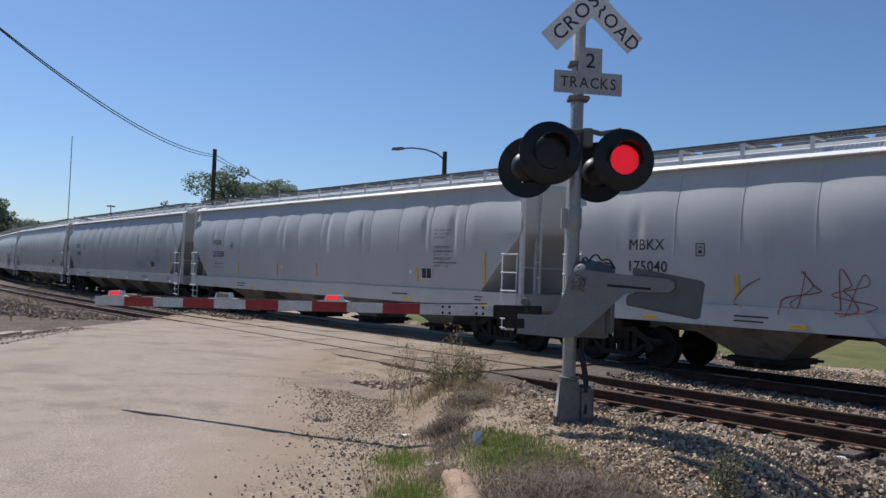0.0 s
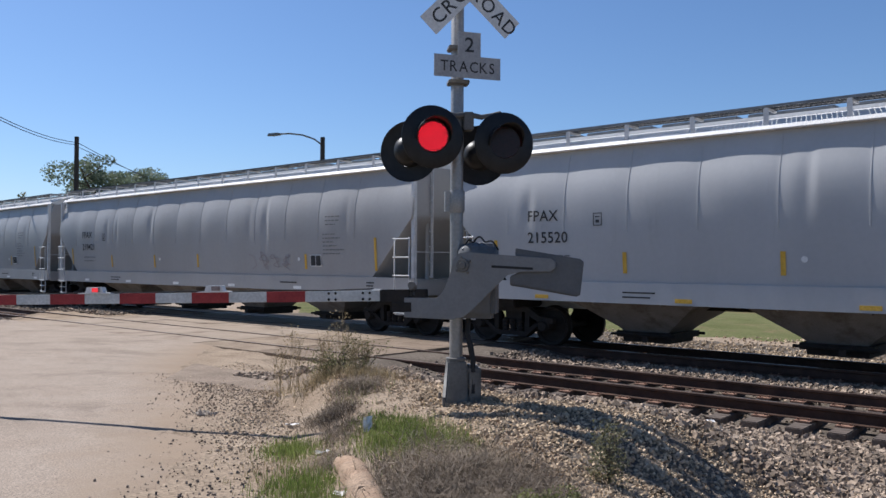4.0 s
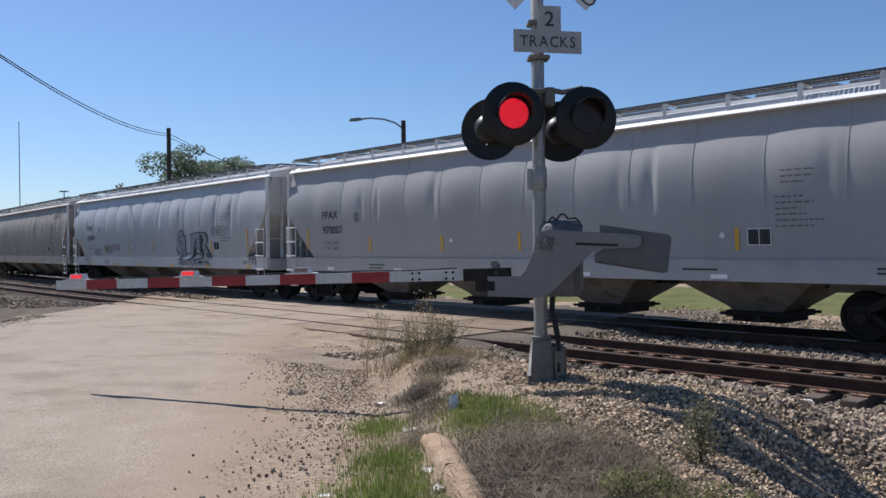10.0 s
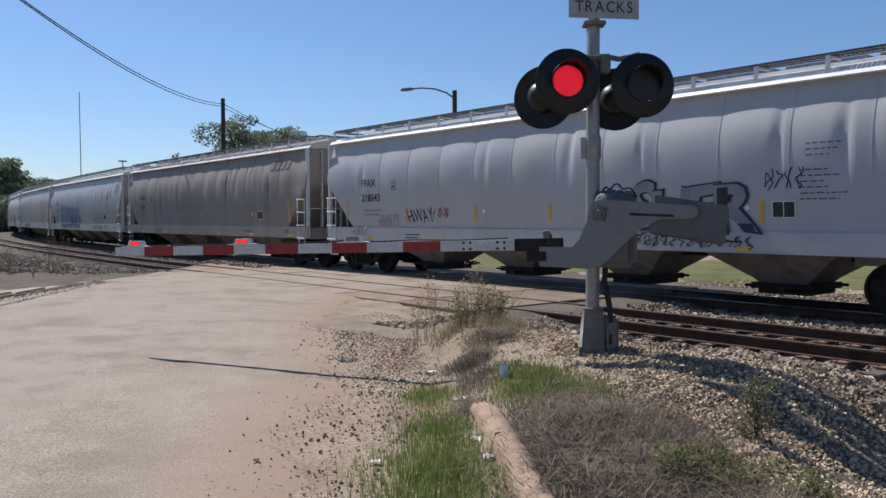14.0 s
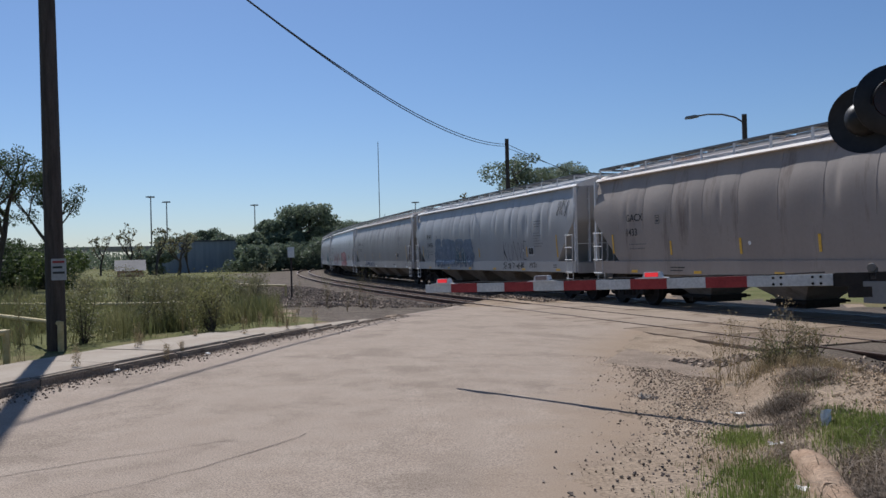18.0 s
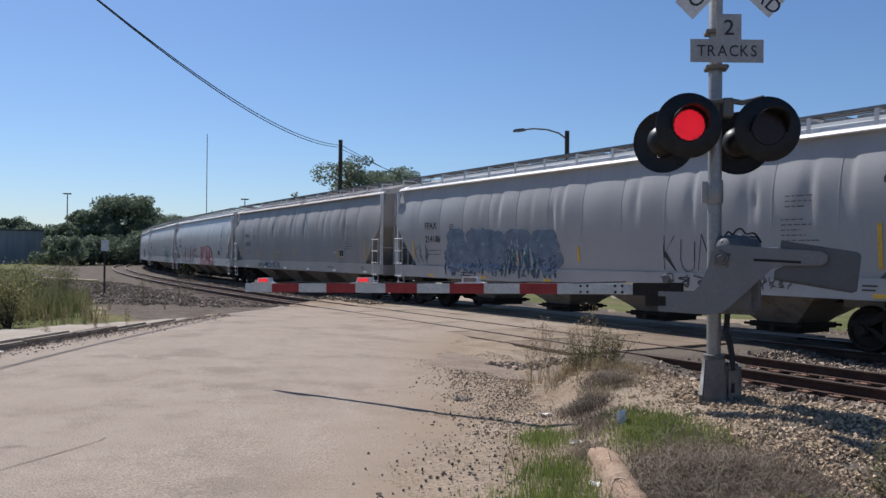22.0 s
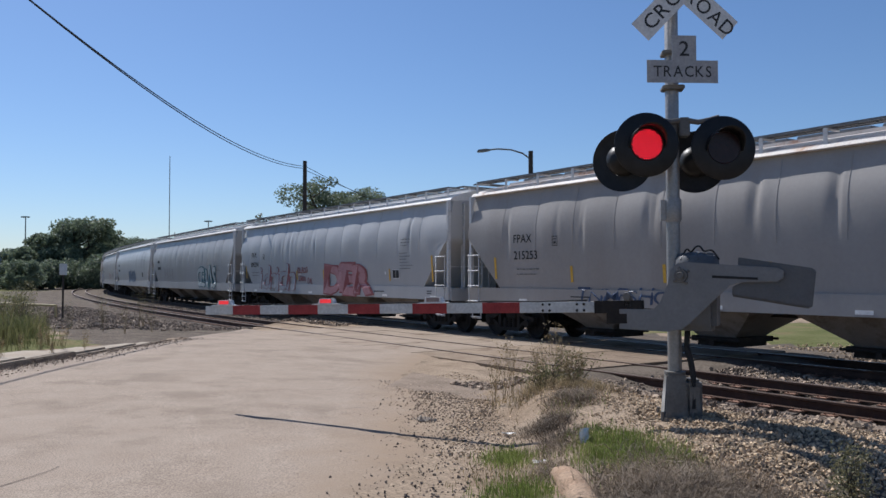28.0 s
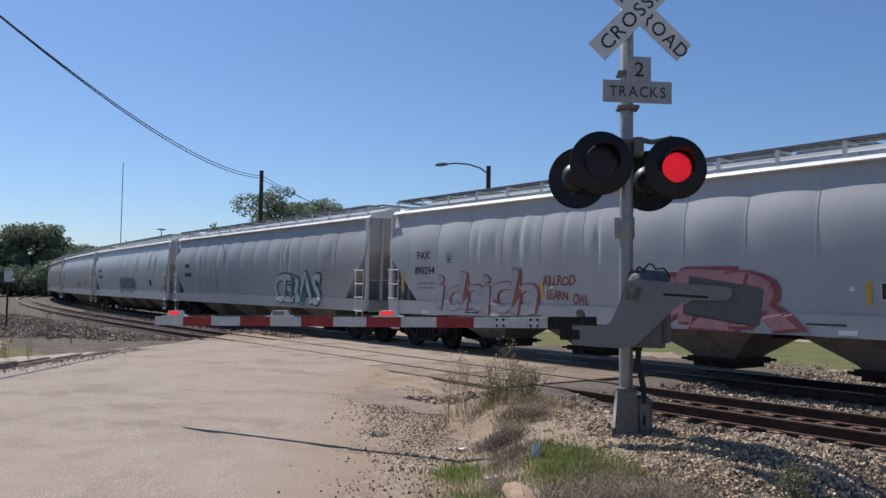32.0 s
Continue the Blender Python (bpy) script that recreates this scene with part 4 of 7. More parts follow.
def scrawl(car, x0, z0, w, h, count, seed, material, stroke=0.035, fill=None, salt=0, name="graffiti", label=""):
    """Sprayed shapes: tall rounded strokes side by side, with or without filled bodies behind them."""
    r = random.Random(seed * 31 + salt)
    step = w / count
    for i in range(count):
        cx, cz = x0 + step * (i + 0.5), z0 + h * 0.5
        if fill:
            ring = []
            for k in range(18):
                a = k * math.tau / 18
                q = 1 + 0.16 * math.sin(3 * a + i * 2.1) + r.uniform(-0.06, 0.06)
                ring.append((step * 0.56 * q * math.cos(a), h * 0.5 * q * math.sin(a)))
            rows = [on_side([(u * f, v * f, 0) for u, v in ring + ring[:1]], cx, cz, seed, 0.012 + 0.0012 * (i % 3)) for f in (0.02, 0.5, 1.0)]
            part(name + "_fill", Build().grid(rows), fill, car, label, smooth=0)
            ribbon_pts = [(cx + u, cz + v) for u, v in ring + ring[:1]]
            b = Build()
            ribbon(b, ribbon_pts, stroke, seed, 0.0195)
            part(name + "_outline", b, material, car, smooth=0)
        for k in range(1 if fill else r.choice((1, 2, 2))):
            n = r.randint(4, 6)
            pts = []
            up = r.random() < 0.5
            for j in range(n):
                f = j / (n - 1)
                zz = z0 + h * ((f if up else 1 - f) * 0.8 + r.uniform(0, 0.25))
                pts.append((cx + step * r.uniform(-0.45, 0.45), zz))
            if r.random() < 0.5:
                pts.append((pts[0][0] + 0.1 * step, pts[0][1]))
            b = Build()
            ribbon(b, smooth_line(pts), stroke * r.uniform(0.7, 1.1), seed, 0.019)
            part(name + "_stroke", b, material, car, label, smooth=0)


STENCIL_SMALL = mat("small_stencil", (0.13, 0.13, 0.13), (0.18, 0.18, 0.18), rough=0.6, bump=0)
SPRAY_BLACK = mat("spray_black", (0.03, 0.03, 0.035), rough=0.5, bump=0)
SPRAY_RED = mat("spray_red", (0.26, 0.07, 0.075), (0.31, 0.10, 0.10), rough=0.5, bump=0)
SPRAY_PINK = mat("spray_pink", (0.42, 0.20, 0.21), (0.48, 0.26, 0.27), rough=0.5, bump=0)
SPRAY_TEAL = mat("spray_teal", (0.03, 0.10, 0.12), (0.05, 0.15, 0.17), rough=0.5, bump=0)
SPRAY_BLUE = mat("spray_blue", (0.105, 0.14, 0.20), (0.19, 0.235, 0.30), scale=2.5, rough=0.5, bump=0)
SPRAY_NAVY = mat("spray_navy", (0.035, 0.055, 0.11), (0.07, 0.10, 0.17), rough=0.5, bump=0)
SPRAY_FAINT = mat("spray_faded", (0.30, 0.27, 0.27), (0.34, 0.31, 0.31), rough=0.6, bump=0)
SPRAY_GREY = mat("spray_grey", (0.20, 0.22, 0.24), (0.28, 0.30, 0.32), rough=0.5, bump=0, scale=2)
SPRAY_SLATE = mat("spray_slate", (0.14, 0.17, 0.21), (0.2, 0.23, 0.27), rough=0.5, bump=0, scale=2)
SPRAY_FAINT2 = mat("faded_owner_mark", (0.15, 0.13, 0.12), (0.2, 0.175, 0.155), rough=0.6, bump=0, scale=3)
GHOST = mat("painted_over", (0.36, 0.36, 0.37), (0.42, 0.42, 0.43), rough=0.5, bump=0, scale=1.5)


SPRAY_SKY = mat("spray_sky_blue", (0.30, 0.36, 0.44), (0.36, 0.42, 0.49), rough=0.5, bump=0)
SPRAY_PALE = mat("spray_pale", (0.43, 0.46, 0.44), (0.48, 0.50, 0.48), rough=0.5, bump=0)


def tag(car, text, x0, z0, w, h, seed, ink, fill=None, line=0.03, lean=0.0, swell=0.05, salt=0, label=""):
    """A sprayed word, letter by letter: bodies with an outline, or thin strokes alone."""
    r = random.Random(salt * 13 + seed)
    sizes = [letters(c, h)[2] for c in text]
    k = w / (sum(sizes) + 0.04 * h * len(text))
    x = x0
    for i, (c, s) in enumerate(zip(text, sizes)):
        kz, dz, rot = r.uniform(0.88, 1.12), r.uniform(-0.05, 0.05) * h, r.uniform(-0.10, 0.10) + lean
        layers = ((ink, swell * h + line, 0.0125 + 0.004 * i), (fill, swell * h, 0.0150 + 0.004 * i)) if fill else ((ink, -0.045 * h + line * 0.5, 0.016),)
        first = None
        for m, bold, lift in layers:
            v, f, _ = letters(c, h, bold=bold)
            pts = []
            for px, pz, _z in v:
                px, pz = (px - s / 2) * k + s * k / 2, pz * kz + dz
                px += rot * pz + 0.03 * h * math.sin(7 * pz / h + salt)
                pz += 0.04 * h * math.sin(5 * px / h + 2 * salt)
                pts.append((px, pz, 0))
            first = part("graffiti_letter" if first is None else "letter_fill", Build().add(on_side(pts, x, z0, seed, lift), f), m, car if first is None else first, label, smooth=0)
            label = ""
        x += (s + 0.04 * h) * k


def common_marks(car, seed, code, number, squeeze=1.0, stripes=True, shift=0.0, drop=0.0):
    """What every car carries: its marks, data lines, plate symbol, placard and yellow delineators."""
    x = -HALF + 2.12 + shift
    stencil(car, code, x, 2.73 - drop, 0.225, seed, squeeze=squeeze)
    stencil(car, number, x, 2.27 - drop, 0.225, seed, squeeze=squeeze)
    weights = {"970007": ("220100", "65900"), "175040": ("220400", "65600")}
    if number in weights:
        stencil(car, "LD LMT  " + weights[number][0], x, 1.95 - drop, 0.075, seed, STENCIL_SMALL)
        stencil(car, "LT WT    " + weights[number][1], x, 1.79 - drop, 0.075, seed, STENCIL_SMALL)
    else:
        words(car, x + 0.1, 1.98, (0.95, 0.85), 0.06, 0.14, seed)
    # plate symbol
    b = Build()
    for u0, v0, u1, v1 in ((0, 0, 0.2, 0.016), (0, 0.244, 0.2, 0.26), (0, 0, 0.016, 0.26), (0.184, 0, 0.2, 0.26), (0.06, 0.06, 0.14, 0.12), (0.05, 0.17, 0.15, 0.19)):
        b.add(on_side([(u0, v0, 0), (u1, v0, 0), (u1, v1, 0), (u0, v1, 0)], x + 1.62, 2.6 - drop, seed), [(0, 1, 2, 3)])
    part("plate_symbol", b, LETTER, car, smooth=0)
    r = random.Random(seed)
    # data block towards the other end
    if number == "215520":
        for text, z in (("EXW  10-8 H  6-5", 3.05), ("EW     9-8 H 15-1", 2.945), ("CU FT  6241", 2.84), ("EXTERIOR PAINT", 2.58), ("PLT 117      6-19", 2.37), ("INTERIOR LINING", 2.265), ("PLT 117      6-15", 2.06)):
            stencil(car, text, 6.5, z, 0.06, seed, STENCIL_SMALL)
        for w, z in ((0.78, 2.475), (0.95, 2.165)):
            words(car, 6.5, z, (w,), 0.09, 0.1, seed)
    else:
        words(car, 6.6, 3.05, (0.62, 0.58, 0.42), 0.055, 0.105, seed)
        words(car, 6.5, 2.58, (0.5, 0.7, 0.45, 0.55, 0.85, 0.7), 0.05, 0.105, seed)
    # placard
    pl = patch(car, "placard", 5.95, 1.72, 0.46, 0.32, seed, WHITE, 0.012)
    for u in (0.02, 0.24):
        v = on_side([(u, 0.02, 0), (u + 0.2, 0.02, 0), (u + 0.2, 0.30, 0), (u, 0.30, 0)], 5.95, 1.72, seed, 0.018)
        part("placard_field", Build().add(v, [(0, 1, 2, 3)]), LETTER, pl, smooth=0)
    bars(car, 4.6, 1.25, (0.75,), 0.035, 0.1, seed)
    bars(car, -5.5, 1.25, (0.7, 0.6), 0.03, 0.09, seed)
    bars(car, 8.2, 1.3, (0.3, 0.26), 0.03, 0.08, seed)
    if stripes:
        for xx, z0, h in ((-HALF + 1.2, 1.72, 0.62), (-5.5, 1.64, 0.42), (-2.45, 1.64, 0.42), (0.25, 1.66, 0.42), (5.70, 1.64, 0.42), (8.50, 1.62, 0.85)):
            patch(car, "yellow_marker", xx, z0, 0.09, h, seed, YELLOW)
    for xx in (-7.6, -4.4, -1.2, 2.0, 5.2, 8.4):
        part("sill_reflector", Build().box(xx, -1.618, 1.09, xx + 0.34, -1.6125, 1.17), YELLOW if seed % 2 else WHITE, car)
    for xx in (-2.05, 5.45):
        b = Build().add(on_side([(0.055 * math.cos(a * math.tau / 16), 0.055 * math.sin(a * math.tau / 16), 0) for a in range(16)], xx, 1.92, seed), [tuple(range(16))])
        part("round_marker", b, WHITE, car, smooth=0)


def car_of_length(half, *about):
    """A car whose side is longer or shorter than the usual one."""
    global HALF, TRUCK_AT
    usual = HALF, TRUCK_AT
    HALF, TRUCK_AT = half, half - 1.25
    car = car_template(*about)
    HALF, TRUCK_AT = usual
    return car


def build_train():
    kinds = {
        "clean": car_template(1, PAINT_2, ROOF, "light grey covered hopper car with dented sides"),
        "grey": car_template(2, PAINT, ROOF, "grey covered hopper car with buckled side sheets"),
        "brown": car_template(3, PAINT_BROWN, ROOF_RUST, "dusty brownish grey covered hopper car"),
        "rusty": car_of_length(HALF + 0.12, 4, PAINT_RUSTY, ROOF_RUST, "grey covered hopper car with a rust-streaked roof"),
        "long": car_of_length(HALF + 0.12, 5, PAINT, ROOF, "grey covered hopper car sprayed with blue graffiti"),
        "short": car_of_length(HALF - 0.43, 6, PAINT_2, ROOF, "light grey covered hopper car sprayed with pink letters"),
    }
    seeds = {"clean": 1, "grey": 2, "brown": 3, "rusty": 4, "long": 5, "short": 6}
    order = ("clean", "clean", "grey", "grey", "clean", "brown", "long", "rusty", "short", "grey", "clean", "grey", "brown", "grey", "clean")
    cars, used = [], set()
    for k in order:
        cars.append(kinds[k] if k not in used else copy_thing(kinds[k], Matrix.Identity(4)))
        used.add(k)
    # marks follow once the bare copies are made
    A, B_, C, D, E_, F_, G, H, I, J, K, L = cars[:12]
    sd = [seeds[k] for k in order]
    v = (("MBKX", "175040", A), ("FPAX", "215520", B_), ("FPAX", "219421", C), ("FPAX", "970007", D), ("FPAX", "218043", E_), ("GACX", "1433", F_), ("FPAX", "214186", G), ("FPAX", "215253", H), ("FPAX", "890294", I))
    for i, (code, number, car) in enumerate(v):
        common_marks(car, sd[i], code, number, shift={0: -0.2, 8: -0.2}.get(i, 0.0), drop={0: 0.2, 3: 0.08}.get(i, 0.0))
    for i in range(9, len(cars)):
        bars(cars[i], -HALF + 1.65, 2.74, (0.7, 1.0), 0.19, 0.45, sd[i])
        words(cars[i], 6.75, 3.05, (0.62, 0.58, 0.42, 0.1, 0.5, 0.7, 0.5, 0.8), 0.032, 0.13, sd[i])
        patch(cars[i], "placard", 5.95, 1.80, 0.52, 0.34, sd[i], LETTER)
    # sprayed pieces
    scrawl(A, -5.6, 1.3, 4.6, 0.85, 5, sd[0], SPRAY_RED, 0.022, salt=1, label="faded red sprayed outline")
    scrawl(C, 3.0, 1.6, 2.2, 0.5, 4, sd[2], SPRAY_FAINT, 0.03, salt=4)
    tag(E_, "SUER", 2.6, 1.45, 2.95, 0.95, sd[4], SPRAY_BLACK, SPRAY_GREY, 0.035, salt=2, label="black sprayed letters with grey bodies")
    scrawl(E_, 2.8, 1.12, 2.8, 0.26, 13, sd[4], SPRAY_BLACK, 0.022, salt=3)
    scrawl(E_, 5.8, 2.2, 0.8, 0.45, 4, sd[4], SPRAY_BLACK, 0.022, salt=4)
    tag(E_, "HIWAY", -5.3, 1.62, 1.2, 0.42, sd[4], SPRAY_BLACK, None, 0.025, -0.35, salt=6)
    tag(E_, "HWATT", -6.9, 1.5, 1.05, 0.34, sd[4], SPRAY_FAINT, None, 0.045, 0.1, salt=7)
    tag(E_, "HWAT", -8.4, 1.2, 0.85, 0.28, sd[4], SPRAY_FAINT, None, 0.04, 0.1, salt=8)
    scrawl(E_, -4.3, 1.75, 0.8, 0.3, 3, sd[4], SPRAY_RED, 0.02, salt=8)
    scrawl(E_, 8.6, 1.2, 0.6, 0.35, 3, sd[4], SPRAY_BLACK, 0.025, salt=9)
    for i in range(4):                     # the owner's mark: four slanted blocks
        x = 6.95 + 0.4 * i
        sh = on_side([(0, 0, 0), (0.32, 0, 0), (0.40, 0.34, 0), (0.08, 0.34, 0)], x, 3.56, sd[5], 0.02)
        mk = part("owner_mark", Build().add(sh, [(0, 1, 2, 3)]), SPRAY_FAINT2, F_, smooth=0)
    r = random.Random(4)
    for i in range(34):                    # a ragged field of overspray under tangled letters
        scrawl(G, -6.4 + 5.2 * r.random() ** 1.1, 1.3 + r.uniform(0, 0.85), r.uniform(0.5, 1.0), r.uniform(0.35, 0.6), 1, sd[6], SPRAY_BLUE, 0.10, fill=SPRAY_BLUE if r.random() < 0.7 else SPRAY_SLATE, salt=100 + i)
    scrawl(G, -6.6, 1.15, 6.0, 0.85, 26, sd[6], SPRAY_NAVY, 0.06, salt=11, label="navy and teal tangle of sprayed strokes")
    scrawl(G, -3.4, 1.25, 1.9, 0.85, 6, sd[6], SPRAY_TEAL, 0.06, salt=31)
    scrawl(G, -6.2, 1.4, 5.2, 0.9, 16, sd[6], SPRAY_SKY, 0.035, salt=32)
    scrawl(G, -8.5, 1.5, 0.9, 0.7, 3, sd[6], SPRAY_TEAL, 0.03, salt=12)
    tag(G, "KUNVE", 3.3, 1.45, 2.4, 0.85, sd[6], SPRAY_BLACK, None, -0.01, 0.12, salt=13)
    scrawl(G, 3.2, 1.12, 2.4, 0.3, 5, sd[6], SPRAY_BLACK, 0.03, salt=33)
    scrawl(G, 8.6, 3.1, 0.9, 0.7, 4, sd[6], SPRAY_BLACK, 0.02, salt=14)
    scrawl(G, 6.0, 1.15, 0.8, 0.3, 4, sd[6], SPRAY_BLACK, 0.025, salt=15)
    tag(H, "TNMESHOK", -5.3, 1.14, 3.6, 0.36, sd[7], SPRAY_NAVY, None, 0.035, 0.12, salt=16, label="dark blue sprayed letters along the sill")
    tag(I, "ichich", -6.9, 1.25, 4.3, 1.05, sd[8], SPRAY_RED, GHOST, 0.022, 0.08, swell=0.02, salt=17, label="thin red outlined sprayed letters")
    tag(I, "KILLROD", -2.35, 1.95, 1.1, 0.24, sd[8], SPRAY_RED, None, 0.03, 0.1, salt=18)
    tag(I, "LEARN", -2.25, 1.6, 0.75, 0.22, sd[8], SPRAY_RED, None, 0.03, 0.1, salt=19)
    tag(I, "OWL", -1.35, 1.5, 0.5, 0.24, sd[8], SPRAY_RED, None, 0.03, 0.1, salt=20)
    tag(I, "DiER", 0.3, 1.2, 3.9, 1.0, sd[8], SPRAY_RED, SPRAY_PINK, 0.05, swell=0.065, salt=19, label="fat pink sprayed letters with red outlines")
    tag(J, "CERAS", 2.6, 1.3, 3.9, 1.05, sd[9], SPRAY_TEAL, SPRAY_PALE, 0.06, salt=20, label="dark green outlined sprayed letters with pale bodies")
    scrawl(J, -6.3, 1.5, 3.0, 0.9, 4, sd[9], SPRAY_FAINT, 0.05, salt=21)
    scrawl(K, -1.5, 1.4, 4.0, 0.9, 5, sd[10], SPRAY_NAVY, 0.05, fill=SPRAY_BLUE, salt=22)
    scrawl(L, 0.5, 1.4, 3.0, 0.8, 5, sd[11], SPRAY_RED, 0.05, salt=23)
    return cars


cars = build_train()


def travel(t):
    """Metres that the train has gone by t seconds; it slows down a little."""
    return 5.401 * t - 0.0116 * t * t - 0.000067 * t ** 3 - 0.06


CAR_SHIFT = (0.2, 0.12, 0.065, 0.08, 0.055, -0.06, -0.3, -0.56, -0.12, 0.15, 0.0, 0.0, 0.0, 0.0, 0.0)      # slack in the couplings


def car_pose(k, t):
    """The pose of the k-th car, its two trucks on the curve."""
    c = 7.35 + PITCH * (k - 0.5) - travel(t) - CAR_SHIFT[k]
    a, b = on_line(c - TRUCK_AT, TRACK_2), on_line(c + TRUCK_AT, TRACK_2)
    mid = ((a[0] + b[0]) / 2, (a[1] + b[1]) / 2)
    return Matrix.Translation((*mid, RAIL_Z)) @ Matrix.Rotation(math.atan2(a[1] - b[1], a[0] - b[0]), 4, "Z")


# ---------------------------------------------------------------- crossing signal with its gate
BASE = Vector((1.255, 8.10, 0.31))
FACE = Matrix.Translation((1.33, 7.93, 0)) @ Matrix.Rotation(radians(10), 4, "Z")      # signs and lamps
ARM_A, ARM_STEP = Vector((-3.70, 9.522, 1.243)), Vector((0.3862, -0.1314, 0.0095))        # a stripe's edge, and one stripe
GATE = Matrix.Translation((1.22, 7.80, 0)) @ Matrix.Rotation(math.atan2(-0.131, 0.385), 4, "Z")


def flat_letters(b, text, size, m, squeeze=1.0, spacing=1.1, middle=True, bold=0.01):
    """Raised lettering on the front of a board: m maps (along, up, out)."""
    shapes = [letters(c, size, squeeze=squeeze, bold=size * bold) for c in text]
    gap = size * 0.2 * squeeze * (spacing - 0.25)
    x0 = -(sum(s[2] for s in shapes) + gap * (len(text) - 1)) / 2
    for v, f, w in shapes:
        part("letter", Build().add([m @ Vector((x0 + x, -0.004, y)) for x, y, z in v], f), LETTER, b, smooth=0)
        x0 += w + gap


# the turn is added to show flashing; such lamps switch on and off
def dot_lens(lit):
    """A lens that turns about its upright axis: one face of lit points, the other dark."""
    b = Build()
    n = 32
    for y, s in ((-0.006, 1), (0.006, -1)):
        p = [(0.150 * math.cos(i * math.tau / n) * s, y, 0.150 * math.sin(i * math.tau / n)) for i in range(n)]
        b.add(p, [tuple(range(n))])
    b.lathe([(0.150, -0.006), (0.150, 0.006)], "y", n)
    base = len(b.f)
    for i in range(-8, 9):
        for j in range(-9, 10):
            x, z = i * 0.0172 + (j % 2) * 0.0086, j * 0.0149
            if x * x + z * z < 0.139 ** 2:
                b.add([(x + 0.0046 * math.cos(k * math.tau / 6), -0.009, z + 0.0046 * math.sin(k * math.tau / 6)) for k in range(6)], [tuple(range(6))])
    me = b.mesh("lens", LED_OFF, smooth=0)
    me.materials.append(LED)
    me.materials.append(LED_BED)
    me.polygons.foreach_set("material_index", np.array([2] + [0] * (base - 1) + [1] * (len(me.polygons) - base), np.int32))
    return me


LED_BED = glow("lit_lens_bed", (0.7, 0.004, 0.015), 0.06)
flashers, gate_flashers = [], []


def signal_head(parent, x, y, z, front, lens_mesh, turn=0.0):
    """A round black background with a hooded lamp."""
    m = FACE @ Matrix.Translation((x, y, z)) @ Matrix.Rotation(radians(turn) + (0 if front else math.pi), 4, "Z")
    d = Build()
    prof = [(0.156, 0.0), (0.285, 0.004), (0.305, 0.018), (0.305, 0.024), (0.28, 0.014), (0.156, 0.010)]
    d.lathe(prof, "y", 40)
    head = part("signal_head", d, BLACK, parent, "round black background disc of a flashing lamp", m=m)
    h = Build()
    rows = []
    for k, dep in ((0, 0.0), (1, -0.11), (2, -0.22)):
        row = []
        for i in range(25):
            a = radians(-12 + 204 * i / 24)
            cut = 0.22 + 0.78 * math.sin(max(0.0, min(math.pi, a))) ** 0.7
            row.append((0.172 * math.cos(a), dep * cut, 0.172 * math.sin(a)))
        rows.append(row)
    h.grid(rows)
    hood = part("hood", h, BLACK, head, "black hood over the lens")
    hood.modifiers.new("thickness", "SOLIDIFY").thickness = 0.004
    c = Build().lathe([(0.0, 0.20), (0.07, 0.19), (0.13, 0.14), (0.155, 0.05), (0.156, 0.0)], "y", 24)
    part("housing", c, BLACK, head, "rounded lamp housing")
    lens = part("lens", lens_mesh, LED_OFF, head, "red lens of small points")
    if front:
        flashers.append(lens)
    return head


